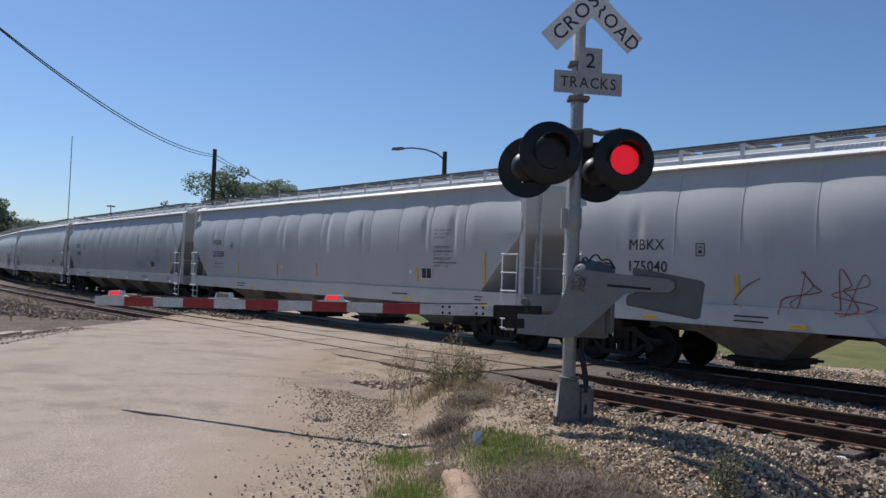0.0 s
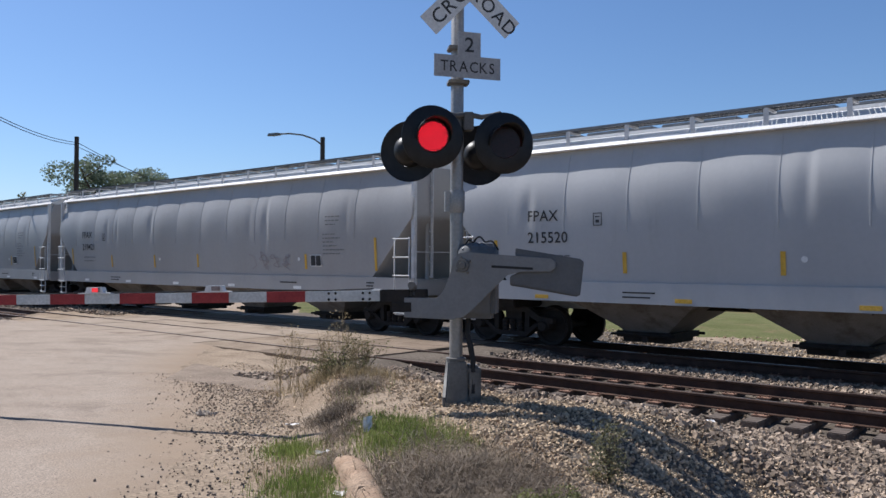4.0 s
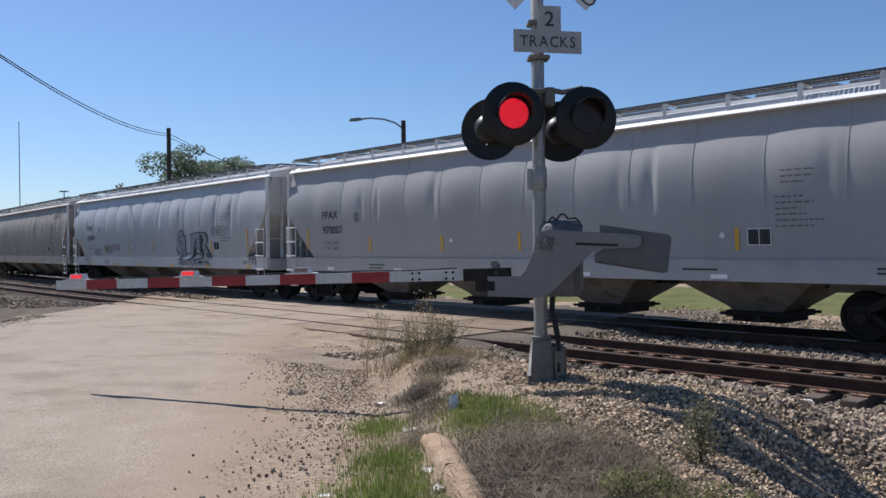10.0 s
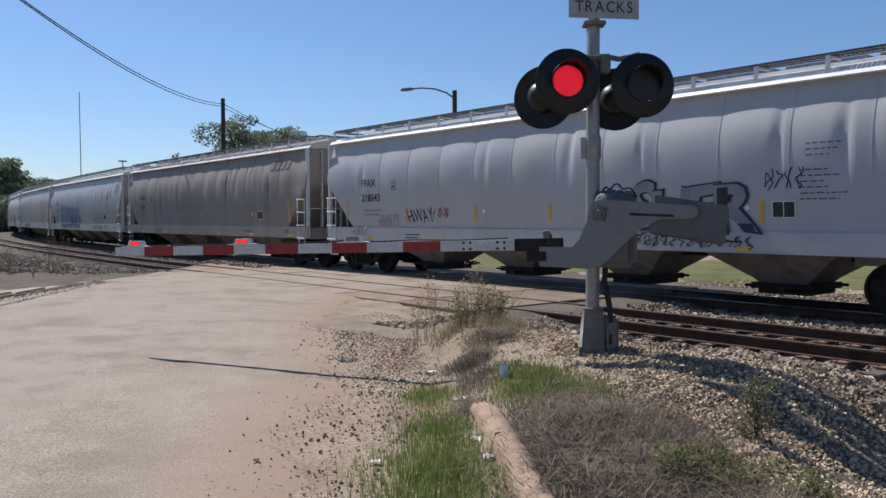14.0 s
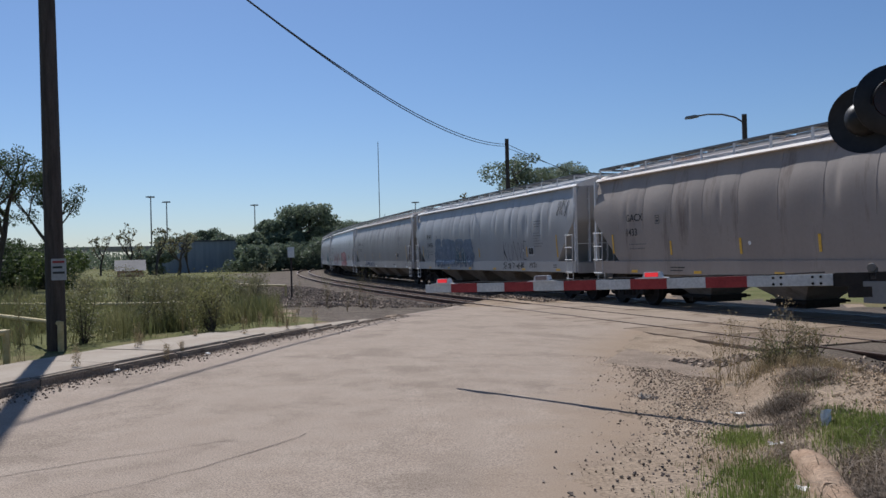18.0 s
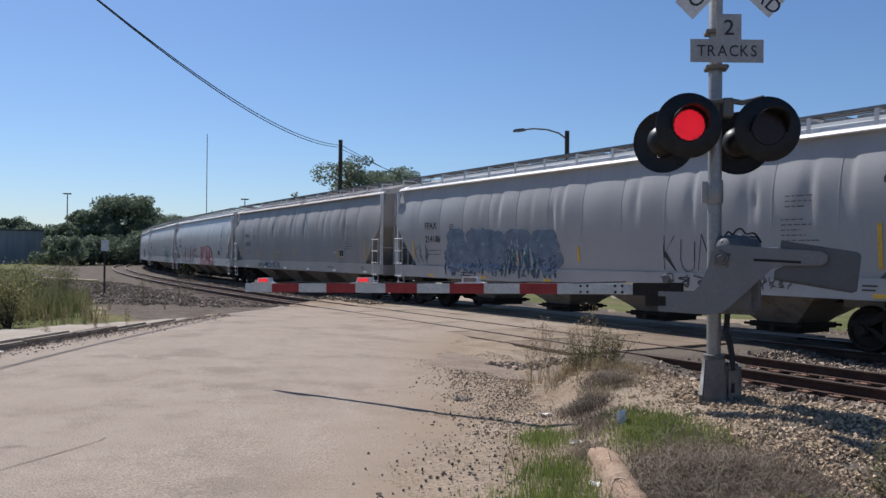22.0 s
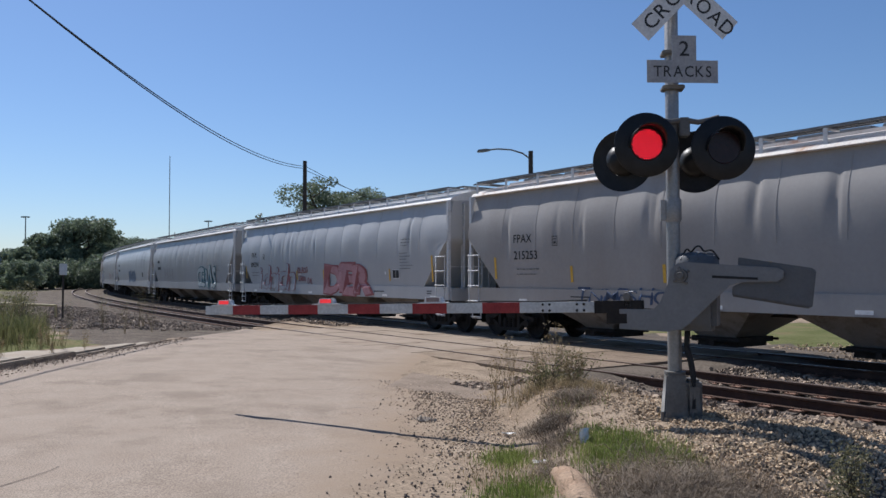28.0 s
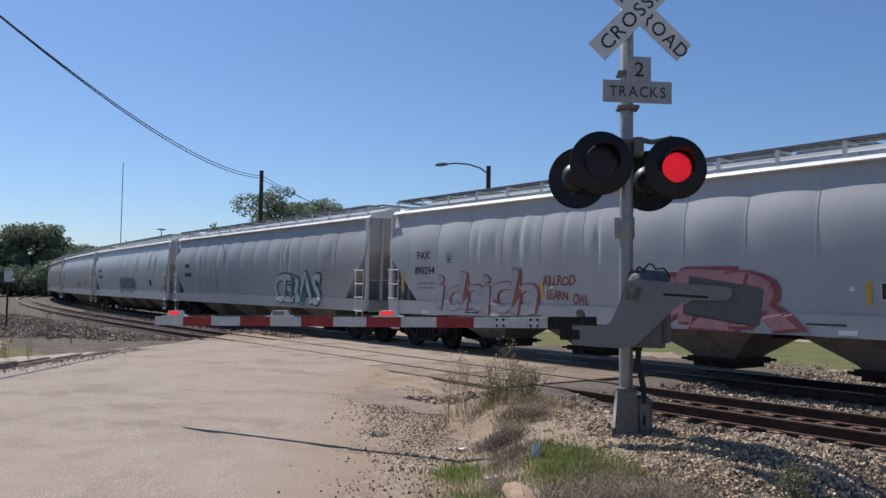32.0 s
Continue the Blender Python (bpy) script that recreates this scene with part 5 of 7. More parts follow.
def build_signal():
    sig = empty("crossing_signal", "grey crossing mast with red flashing lamps and lowered striped gate", "crossing signal")
    bx, by, bz = BASE
    part("mast", Build().lathe([(0.066, 0.0), (0.066, 2.1), (0.064, 2.1), (0.064, 4.42), (0.05, 4.44), (0.0, 4.445)], "z", 24, (bx, by, bz)), MAST, sig, "weathered aluminium mast")
    part("mast_sleeve", Build().lathe([(0.074, 1.86), (0.08, 1.88), (0.08, 2.06), (0.074, 2.08)], "z", 24, (bx, by, bz)).box(bx - 0.12, by - 0.03, bz + 1.87, bx - 0.07, by + 0.03, bz + 2.07), MAST, sig)
    # cast base with its junction box
    b = Build()
    for (h0, r0), (h1, r1) in (((-0.15, 0.125), (0.03, 0.12)), ((0.03, 0.12), (0.40, 0.088))):
        b.add([(bx + sx * r, by + sy * r, bz + h) for h, r in ((h0, r0), (h1, r1)) for sx, sy in ((-1, -1), (1, -1), (1, 1), (-1, 1))], [(0, 1, 5, 4), (1, 2, 6, 5), (2, 3, 7, 6), (3, 0, 4, 7), (4, 5, 6, 7)])
    base = part("base", b, CAST, sig, "cast metal base bolted to the ground", bevel=0.012)
    part("collar", Build().lathe([(0.068, 0.40), (0.10, 0.40), (0.10, 0.425), (0.068, 0.43)], "z", 20, (bx, by, bz)), CAST, base)
    part("junction_box", Build().box(bx + 0.085, by - 0.13, bz - 0.02, bx + 0.235, by + 0.10, bz + 0.36), CAST, sig, "grey junction box", bevel=0.03)
    part("box_lid", Build().box(bx + 0.105, by - 0.145, bz + 0.04, bx + 0.215, by - 0.13, bz + 0.30), CAST, sig, bevel=0.01)
    for sx, sy in ((-1, -1), (1, -1), (-1, 1)):
        part("anchor_bolt", Build().rod((bx + sx * 0.14, by + sy * 0.14, bz - 0.15), (bx + sx * 0.14, by + sy * 0.14, bz + 0.06), 0.016, n=8), CAST, base)
    # crossbuck
    for k, (text, ang, y) in enumerate((("RAILROAD", -42, 0.0), ("CROSSING", 46, -0.014))):
        m = FACE @ Matrix.Translation((0.015, y, 4.39)) @ Matrix.Rotation(radians(-ang), 4, "Y")
        blade = part("crossbuck_blade", Build().box(-0.61, -0.003, -0.114, 0.61, 0.003, 0.114), SIGN_WHITE, sig, "white reflective blade with black letters", bevel=0.002, m=m)
        L = blade
        if k == 0:
            flat_letters(L, "RAIL", 0.135, Matrix.Translation((-0.36, 0, -0.068)), squeeze=0.95)
            flat_letters(L, "ROAD", 0.135, Matrix.Translation((0.35, 0, -0.068)), squeeze=0.95)
        else:
            flat_letters(L, text, 0.135, Matrix.Translation((0, 0, -0.068)), squeeze=1.05, spacing=1.25)
    part("sign_clamp", Build().box(bx - 0.09, by - 0.16, 4.28, bx + 0.09, by + 0.08, 4.33), CAST, sig, bevel=0.01)
    # number board
    m = FACE @ Matrix.Translation((0, 0, 3.585))
    o = [(-0.343, -0.108), (0.343, -0.108), (0.343, 0.108), (0.135, 0.108), (0.135, 0.345), (-0.10, 0.345), (-0.10, 0.108), (-0.343, 0.108)]
    board = part("tracks_board", Build().slab([(x, z) for x, z in o], -0.003, 0.003, Matrix.Rotation(math.pi / 2, 4, "X")), SIGN_GREY, sig, "grey-white board that counts the tracks", bevel=0.001, m=m)
    L = board
    flat_letters(L, "TRACKS", 0.103, Matrix.Translation((0.0, -0.001, -0.05)), squeeze=0.9, spacing=1.25)
    flat_letters(L, "2", 0.14, Matrix.Translation((0.0175, -0.001, 0.15)), squeeze=1.05, bold=0.012)
    for z in (3.46, 3.80):
        part("board_clamp", Build().box(bx - 0.10, by - 0.10, z - 0.02, bx + 0.11, by + 0.07, z + 0.02), CAST, sig, bevel=0.008)
    # crossarm and lamps
    part("crossarm_box", Build().box(bx + 0.05, by - 0.12, 2.98, bx + 0.15, by + 0.02, 3.16).lathe([(0.075, 3.0), (0.085, 3.01), (0.085, 3.13), (0.075, 3.14)], "z", 20, (bx, by, 0)), CAST, sig, bevel=0.01)
    for sd in (-1, 1):
        arm = [FACE @ Vector((0.02 + sd * x, y, z)) for x, y, z in ((0.04, 0.06, 3.13), (0.14, 0.04, 3.11), (0.24, 0.03, 3.13), (0.33, 0.04, 3.16), (0.38, 0.08, 3.10), (0.39, 0.10, 2.95))]
        part("crossarm", Build().tube(arm, 0.026, 10), CAST, sig)
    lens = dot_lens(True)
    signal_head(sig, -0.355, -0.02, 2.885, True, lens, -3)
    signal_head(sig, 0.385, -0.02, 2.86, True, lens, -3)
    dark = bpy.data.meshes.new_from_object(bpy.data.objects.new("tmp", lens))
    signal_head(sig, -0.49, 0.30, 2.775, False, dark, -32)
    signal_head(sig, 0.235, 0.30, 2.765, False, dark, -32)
    # gate machine
    g = Build().box(-0.06, 0.16, 1.13, 0.34, 0.50, 1.72)
    part("gate_machine", g, WEIGHT, sig, "grey gate machine housing", bevel=0.05, m=GATE)
    c = Build().lathe([(0.0, 1.865), (0.10, 1.86), (0.18, 1.835), (0.205, 1.79), (0.21, 1.70), (0.0, 1.70)], "z", 20, (0.15, 0.30, 0))
    part("machine_cap", c, WEIGHT, sig, "low dark domed cap", m=GATE)
    for i in range(7):                     # ribs across the cap
        a = i * math.pi / 7
        d = Vector((math.cos(a), math.sin(a), 0))
        mid = Vector((0.15, 0.30, 0))
        part("cap_rib", Build().tube([mid + d * u + Vector((0, 0, z)) for u, z in ((-0.2, 1.80), (-0.15, 1.852), (0.0, 1.872), (0.15, 1.852), (0.2, 1.80))], 0.010, 6), WEIGHT, sig, m=GATE)
    part("cap_cable", Build().tube(smooth_line([(0.03, 0.24, 1.84), (0.07, 0.24, 1.90), (0.11, 0.24, 1.875), (0.15, 0.24, 1.92), (0.19, 0.24, 1.925), (0.23, 0.24, 1.88), (0.30, 0.24, 1.885), (0.36, 0.26, 1.80)], 4), 0.009), WIRE, sig, m=GATE)
    s = Matrix.Rotation(math.pi / 2, 4, "X")
    plate = [(-0.52, 1.145), (-0.52, 1.335), (-0.20, 1.335), (-0.14, 1.40), (-0.07, 1.56), (-0.04, 1.70), (0.02, 1.765), (0.10, 1.775), (0.50, 1.745), (0.88, 1.72), (0.93, 1.69), (0.93, 1.63), (0.88, 1.595), (0.60, 1.59), (0.48, 1.56), (0.30, 1.38), (0.14, 1.22), (0.06, 1.155), (-0.06, 1.13)]
    pl = part("counterweight_arm", Build().slab(plate, -0.014, 0.014, s), MECH, sig, "flat grey arm that carries the counterweights", bevel=0.004, m=GATE)
    part("slot", Build().slab([(0.33, 1.652), (0.72, 1.632), (0.72, 1.610), (0.33, 1.628)], 0.0145, 0.0165, s), BLACK, pl)
    part("pivot_bolt", Build().lathe([(0.0, -0.05), (0.03, -0.05), (0.035, -0.03), (0.06, -0.03), (0.065, 0.0)], "y", 16, (0.055, -0.01, 1.65)), CAST, pl)
    for x, z in ((0.04, 1.72), (0.12, 1.69), (0.10, 1.58), (0.0, 1.60)):
        part("bolt", Build().lathe([(0.0, -0.028), (0.014, -0.026), (0.016, 0.0)], "y", 8, (x, 0, z)), CAST, pl)
    w = [(0.55, 1.815), (1.155, 1.715), (1.19, 1.69), (1.155, 1.37), (0.50, 1.475), (0.50, 1.55), (0.57, 1.58)]
    part("counterweight", Build().slab(w, -0.075, -0.02, s), WEIGHT, sig, "dark grey counterweight plate", bevel=0.008, m=GATE)
    part("counterweight", Build().slab([(x - 0.03, z - 0.02) for x, z in w], -0.34, -0.285, s), WEIGHT, sig, "dark grey counterweight plate", bevel=0.008, m=GATE)
    # conduit down the back of the mast
    part("conduit", Build().tube([(0.06, 0.30, 1.15), (0.055, 0.26, 0.98), (0.09, 0.24, 0.86), (0.115, 0.24, 0.72), (0.12, 0.22, 0.40)], 0.028), WIRE, sig, m=GATE)
    # the arm
    end = ARM_A + ARM_STEP * 10.95
    tip = ARM_A - ARM_STEP * 1.05
    along = ARM_STEP.normalized()
    arm = part("gate_arm", Build().box(0, -0.02, -0.052, (end - tip).length, 0.02, 0.052), ARM_WHITE, sig, "white gate arm with red stripes and small lamps", bevel=0.004, m=Matrix.Translation(tip) @ along.to_track_quat("X", "Z").to_matrix().to_4x4())
    d = ARM_STEP.length
    for k in range(5):
        x = d * (1.05 + 2 * k)
        part("red_stripe", Build().box(x, -0.0225, -0.0535, x + d, 0.0225, 0.0535), ARM_RED, arm)
    for k, at in enumerate((-0.3, 3.3, 6.62)):
        x = d * (1.05 + at)
        cx = Build().slab([(x - 0.19, 0.054), (x + 0.19, 0.054), (x + 0.185, 0.062), (x + 0.11, 0.068), (x - 0.11, 0.068), (x - 0.185, 0.062)], -0.04, 0.04, Matrix.Rotation(math.pi / 2, 4, "X"))
        cx.slab([(x - 0.105, 0.068), (x + 0.105, 0.068), (x + 0.086, 0.122), (x - 0.086, 0.122)], -0.034, 0.036, Matrix.Rotation(math.pi / 2, 4, "X"))
        lamp = part("gate_lamp", cx, SIGN_WHITE, arm, "small white lamp clipped on the arm")
        # lit front, dull elsewhere; turning this lens stands in for its flashing
        lb = Build().box(-0.074, -0.042, 0.072, 0.074, 0.042, 0.116)
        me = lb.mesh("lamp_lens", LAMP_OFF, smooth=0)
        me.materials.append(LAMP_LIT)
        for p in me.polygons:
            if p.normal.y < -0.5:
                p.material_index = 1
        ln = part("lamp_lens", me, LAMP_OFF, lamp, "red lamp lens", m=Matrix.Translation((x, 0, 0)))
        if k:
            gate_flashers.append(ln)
    part("lamp_cable", Build().tube([(0.3 + i * 0.5, 0, 0.058 + 0.012 * (i % 2)) for i in range(10)], 0.007), WIRE, arm)
    # bracket between arm and machine
    L = (end - tip).length
    br = Build().box(L - 0.02, -0.05, -0.06, L + 0.44, -0.035, 0.06).box(L - 0.02, 0.035, -0.06, L + 0.44, 0.05, 0.06).box(L + 0.10, -0.06, -0.16, L + 0.30, 0.06, -0.06).box(L + 0.12, -0.055, -0.06, L + 0.28, 0.055, 0.06)
    part("arm_bracket", br, UNDER, arm, "dark bracket that holds the arm", bevel=0.004)
    part("bracket_bolt", Build().lathe([(0.0, -0.07), (0.035, -0.07), (0.04, -0.045), (0.0, -0.045)], "y", 12, (L + 0.30, 0, 0.10)).box(L + 0.27, -0.05, 0.0, L + 0.33, 0.05, 0.10), CAST, arm)
    for xx in (L - 0.55, L - 0.48, L - 0.2, L - 0.13):
        for z in (-0.03, 0.03):
            part("bolt", Build().lathe([(0.0, -0.03), (0.012, -0.028), (0.014, -0.02)], "y", 8, (xx, 0, z)), UNDER, arm)
    return sig


signal = build_signal()


def rebase(ob, p):
    """Moves a thing's own origin to its foot, leaving its parts where they are."""
    back = Matrix.Translation(-Vector(p))
    for c in ob.children:
        c.matrix_basis = back @ c.matrix_basis
    ob.location = p


rebase(signal, BASE)


# ---------------------------------------------------------------- poles, wires, distance
def at(az, dist, z=0.0):
    """A place so many degrees to the left of straight ahead, so far from where the camera stands."""
    return Vector((-math.sin(radians(az)) * dist, math.cos(radians(az)) * dist, z))


def sag(a, b, drop, n=24):
    a, b = Vector(a), Vector(b)
    return [a.lerp(b, i / n) - Vector((0, 0, 4 * drop * (i / n) * (1 - i / n))) for i in range(n + 1)]


NEAR_POLE, FAR_POLE, BACK_POLE = Vector((-12.45, 11.65, 0.1)), Vector((-17.8, 59.7, -0.35)), Vector((-8.0, -38.0, 0.0))
NEAR_TOP, FAR_TOP, BACK_TOP = 11.5, 10.55, 10.8


def build_poles():
    p = empty("utility_pole", "dark weathered wooden utility pole beside the pavement", "utility pole", group="utility poles")
    part("pole", Build().rod(NEAR_POLE - Vector((0, 0, 0.5)), NEAR_POLE + Vector((-0.17, 0.05, NEAR_TOP)), 0.175, 0.125, 14), POLE_WOOD, p)
    pl = part("notice_plate", Build().box(0.02, -0.20, 1.28, 0.30, -0.19, 1.68), SIGN_GREY, p, "small white notice on the pole", m=Matrix.Translation(NEAR_POLE) @ Matrix.Rotation(radians(20), 4, "Z"))
    for i, w in enumerate((0.22, 0.18, 0.22)):
        part("notice_bar", Build().box(0.05, -0.206, 1.60 - 0.1 * i, 0.05 + w, -0.201, 1.64 - 0.1 * i), ARM_RED if i == 0 else LETTER, pl)
    q = empty("utility_pole", "far dark wooden utility pole beyond the tracks", "utility pole", group="utility poles")
    part("pole", Build().rod(FAR_POLE - Vector((0, 0, 0.5)), FAR_POLE + Vector((0, 0, FAR_TOP)), 0.2, 0.15, 12), POLE_WOOD, q)
    part("pole_cap", Build().box(-0.12, -0.12, FAR_TOP, 0.12, 0.12, FAR_TOP + 0.18), POLE_WOOD, q, m=Matrix.Translation(FAR_POLE))
    r = empty("utility_pole", "dark wooden utility pole along the road", "utility pole", group="utility poles")
    part("pole", Build().rod(BACK_POLE - Vector((0, 0, 0.5)), BACK_POLE + Vector((0, 0, BACK_TOP)), 0.19, 0.14, 12), POLE_WOOD, r)
    n1, f1, b1 = (a + Vector((0, 0, h)) for a, h in ((NEAR_POLE, NEAR_TOP - 1.75), (FAR_POLE, FAR_TOP - 0.1), (BACK_POLE, BACK_TOP - 0.2)))
    for k, dz in enumerate((0.0, -0.55)):
        off = Vector((0.05 * (1 if k else -1), 0, -0.03 * k))
        far_off = Vector((0, 0, -0.12 - 0.16 * k))
        wire = empty("overhead_wire", "thin black overhead wire sagging between poles", "cable", group="overhead wires")
        part("span", Build().tube(sag(n1 + Vector((-0.14, 0.04, 0)) + off, f1 + far_off, 1.45 + 0.05 * k), 0.021, 6), WIRE, wire)
        part("span", Build().tube(sag(b1 + off, n1 + Vector((-0.14, 0.04, 0)) + off, 1.0), 0.030, 6), WIRE, wire)
    w = empty("overhead_wire", "thin black overhead wire beyond the tracks", "cable", group="overhead wires")
    for k in range(2):
        part("span", Build().tube(sag(f1 + Vector((0, 0, -0.1 - 0.3 * k)), (-6.0 + 3 * k, 82, 5.0), 0.5, 12), 0.022, 5), WIRE, w)
    lamp = empty("street_lamp", "dark pole with a curved arm and a flat street lamp", "street lamp")
    foot = Vector((-0.7, 50.0, -0.45))
    part("pole", Build().rod(foot, foot + Vector((0, 0, 9.75)), 0.17, 0.14, 12), POLE_WOOD, lamp)
    arm = [foot + Vector(v) for v in ((0, 0, 9.25), (-0.5, 0, 9.62), (-1.2, 0, 9.85), (-2.0, 0, 9.92), (-2.7, 0, 9.86))]
    part("arm", Build().tube(arm, 0.05, 8), GALV, lamp)
    part("lamp_head", Build().slab([(-0.5, -0.1), (-0.42, 0.04), (0.1, 0.1), (0.3, 0.06), (0.3, -0.03), (-0.1, -0.1)], -0.16, 0.16, Matrix.Translation(foot + Vector((-2.8, 0, 9.84))) @ Matrix.Rotation(math.pi / 2, 4, "X")), GALV, lamp, bevel=0.02)


build_poles()


def build_high_masts():
    for az, el, dist in ((55.68, 5.15, 300), (52.96, 4.5, 320), (39.83, 4.02, 330), (40.82, 4.36, 310), (34.11, 3.77, 340), (23.04, 3.76, 330), (57.3, 3.2, 520), (62.0, 4.6, 320)):
        m = empty("high_mast_light", "tall thin grey highway lighting mast in the distance", "light mast", group="highway light masts")
        h = dist * math.tan(radians(el)) + 2.1
        f = at(az, dist, -0.45)
        part("pole", Build().rod(f, f + Vector((0, 0, h)), 0.30, 0.18, 8), GALV, m)
        for k in range(5):
            a = k * math.tau / 5
            part("luminaire", Build().box(-0.45, -0.3, -0.2, 0.45, 0.3, 0.2), GALV, m, m=Matrix.Translation(f + Vector((1.1 * math.cos(a), 1.1 * math.sin(a), h - 0.1))))
        part("ring", Build().lathe([(1.1, h - 0.1), (1.15, h), (1.1, h + 0.1), (1.0, h)], "z", 12, tuple(f)), GALV, m)
    a = empty("radio_mast", "very thin tall radio mast in the distance", "radio mast")
    f = at(25.55, 500, -0.45)
    part("lattice", Build().rod(f, f + Vector((0, 0, 72.5)), 0.30, 0.22, 6), GALV, a)
    f2 = at(25.2, 480, -0.45)
    b = empty("radio_mast", "short thin antenna mast in the distance", "radio mast")
    part("lattice", Build().rod(f2, f2 + Vector((0, 0, 27)), 0.3, 0.2, 6), GALV, b)


build_high_masts()

WALL_GREY = mat("shed_metal", (0.22, 0.24, 0.26), (0.29, 0.31, 0.33), scale=0.6, rough=0.6, bump=0.1, stretch=(3, 3, 0.2))
WALL_WHITE = mat("shed_white", (0.55, 0.56, 0.57), (0.64, 0.65, 0.66), scale=0.5, rough=0.6, bump=0.1, stretch=(3, 3, 0.2))
WALL_TAN = mat("tan_render", (0.62, 0.43, 0.20), (0.70, 0.50, 0.25), scale=0.6, rough=0.85, bump=0.1)
WALL_BRICK = mat("far_brick", (0.30, 0.13, 0.08), (0.38, 0.18, 0.11), scale=0.9, rough=0.9, bump=0.2)
DOME = mat("dome_tan", (0.42, 0.28, 0.20), (0.48, 0.33, 0.24), scale=0.1, rough=0.7, bump=0)
ROOF_DARK = mat("dark_roofing", (0.06, 0.06, 0.065), (0.10, 0.10, 0.105), scale=0.6, rough=0.8, bump=0.1)
TOWER = mat("tower_glass", (0.20, 0.30, 0.42), (0.26, 0.37, 0.50), scale=0.05, rough=0.3, bump=0)
TOWER_2 = mat("tower_stone", (0.36, 0.38, 0.42), (0.42, 0.44, 0.48), scale=0.05, rough=0.6, bump=0)
PANE = mat("dark_pane", (0.02, 0.025, 0.03), (0.03, 0.035, 0.04), scale=2, rough=0.15, bump=0)


def building(az0, az1, dist, h, wall, label, roof="flat", deep=12.0, doors=0, windows=0, z=-0.5, category="building"):
    """A box of a building between two bearings, its front square to the camera."""
    a, b = at(az0, dist), at(az1, dist)
    w = (b - a).length
    m = Matrix.Translation((a.x, a.y, z)) @ Matrix.Rotation(math.atan2(b.y - a.y, b.x - a.x), 4, "Z")
    ob = empty("building", label, category, m=m)
    part("wall", Build().box(0, 0, 0, w, deep, h), wall, ob)
    if roof == "gable":
        r = Build()
        r.add([(-0.4, -0.5, h - 0.1), (w + 0.4, -0.5, h - 0.1), (w + 0.4, deep / 2, h + 0.18 * deep), (-0.4, deep / 2, h + 0.18 * deep), (w + 0.4, deep + 0.5, h - 0.1), (-0.4, deep + 0.5, h - 0.1)], [(0, 1, 2, 3), (3, 2, 4, 5), (0, 3, 5), (1, 4, 2), (0, 5, 4, 1)])
        part("roof", r, ROOF_DARK, ob)
    else:
        part("roof", Build().box(-0.2, -0.2, h, w + 0.2, deep + 0.2, h + 0.25), wall if h > 20 else ROOF_DARK, ob)
    for i in range(doors):
        x = w * (i + 0.5) / doors
        part("door", Build().box(x - 1.6, -0.06, 0.1, x + 1.6, 0.0, min(4.0, h * 0.7)), PANE, ob, "dark open loading door")
    for i in range(windows):
        x = w * (i + 0.5) / windows
        part("window", Build().box(x - 0.6, -0.05, h * 0.35, x + 0.6, 0.0, h * 0.35 + 1.4), PANE, ob)
    return ob


def tower(az, dist, w, h, wall, floors):
    f = at(az, dist, -0.5)
    ob = empty("office_tower", "hazy office tower far away in the city", "tower", m=Matrix.Translation(f) @ Matrix.Rotation(radians(az), 4, "Z"))
    part("shaft", Build().box(-w / 2, 0, 0, w / 2, w, h), wall, ob)
    part("roof", Build().box(-w / 2 - 0.4, -0.4, h, w / 2 + 0.4, w + 0.4, h + 2), TOWER_2, ob)
    for i in range(floors):
        z = h * (i + 0.6) / (floors + 0.5)
        part("window_band", Build().box(-w / 2 + 1, -0.3, z, w / 2 - 1, 0.0, z + h / floors * 0.45), PANE if wall is TOWER_2 else TOWER_2, ob)


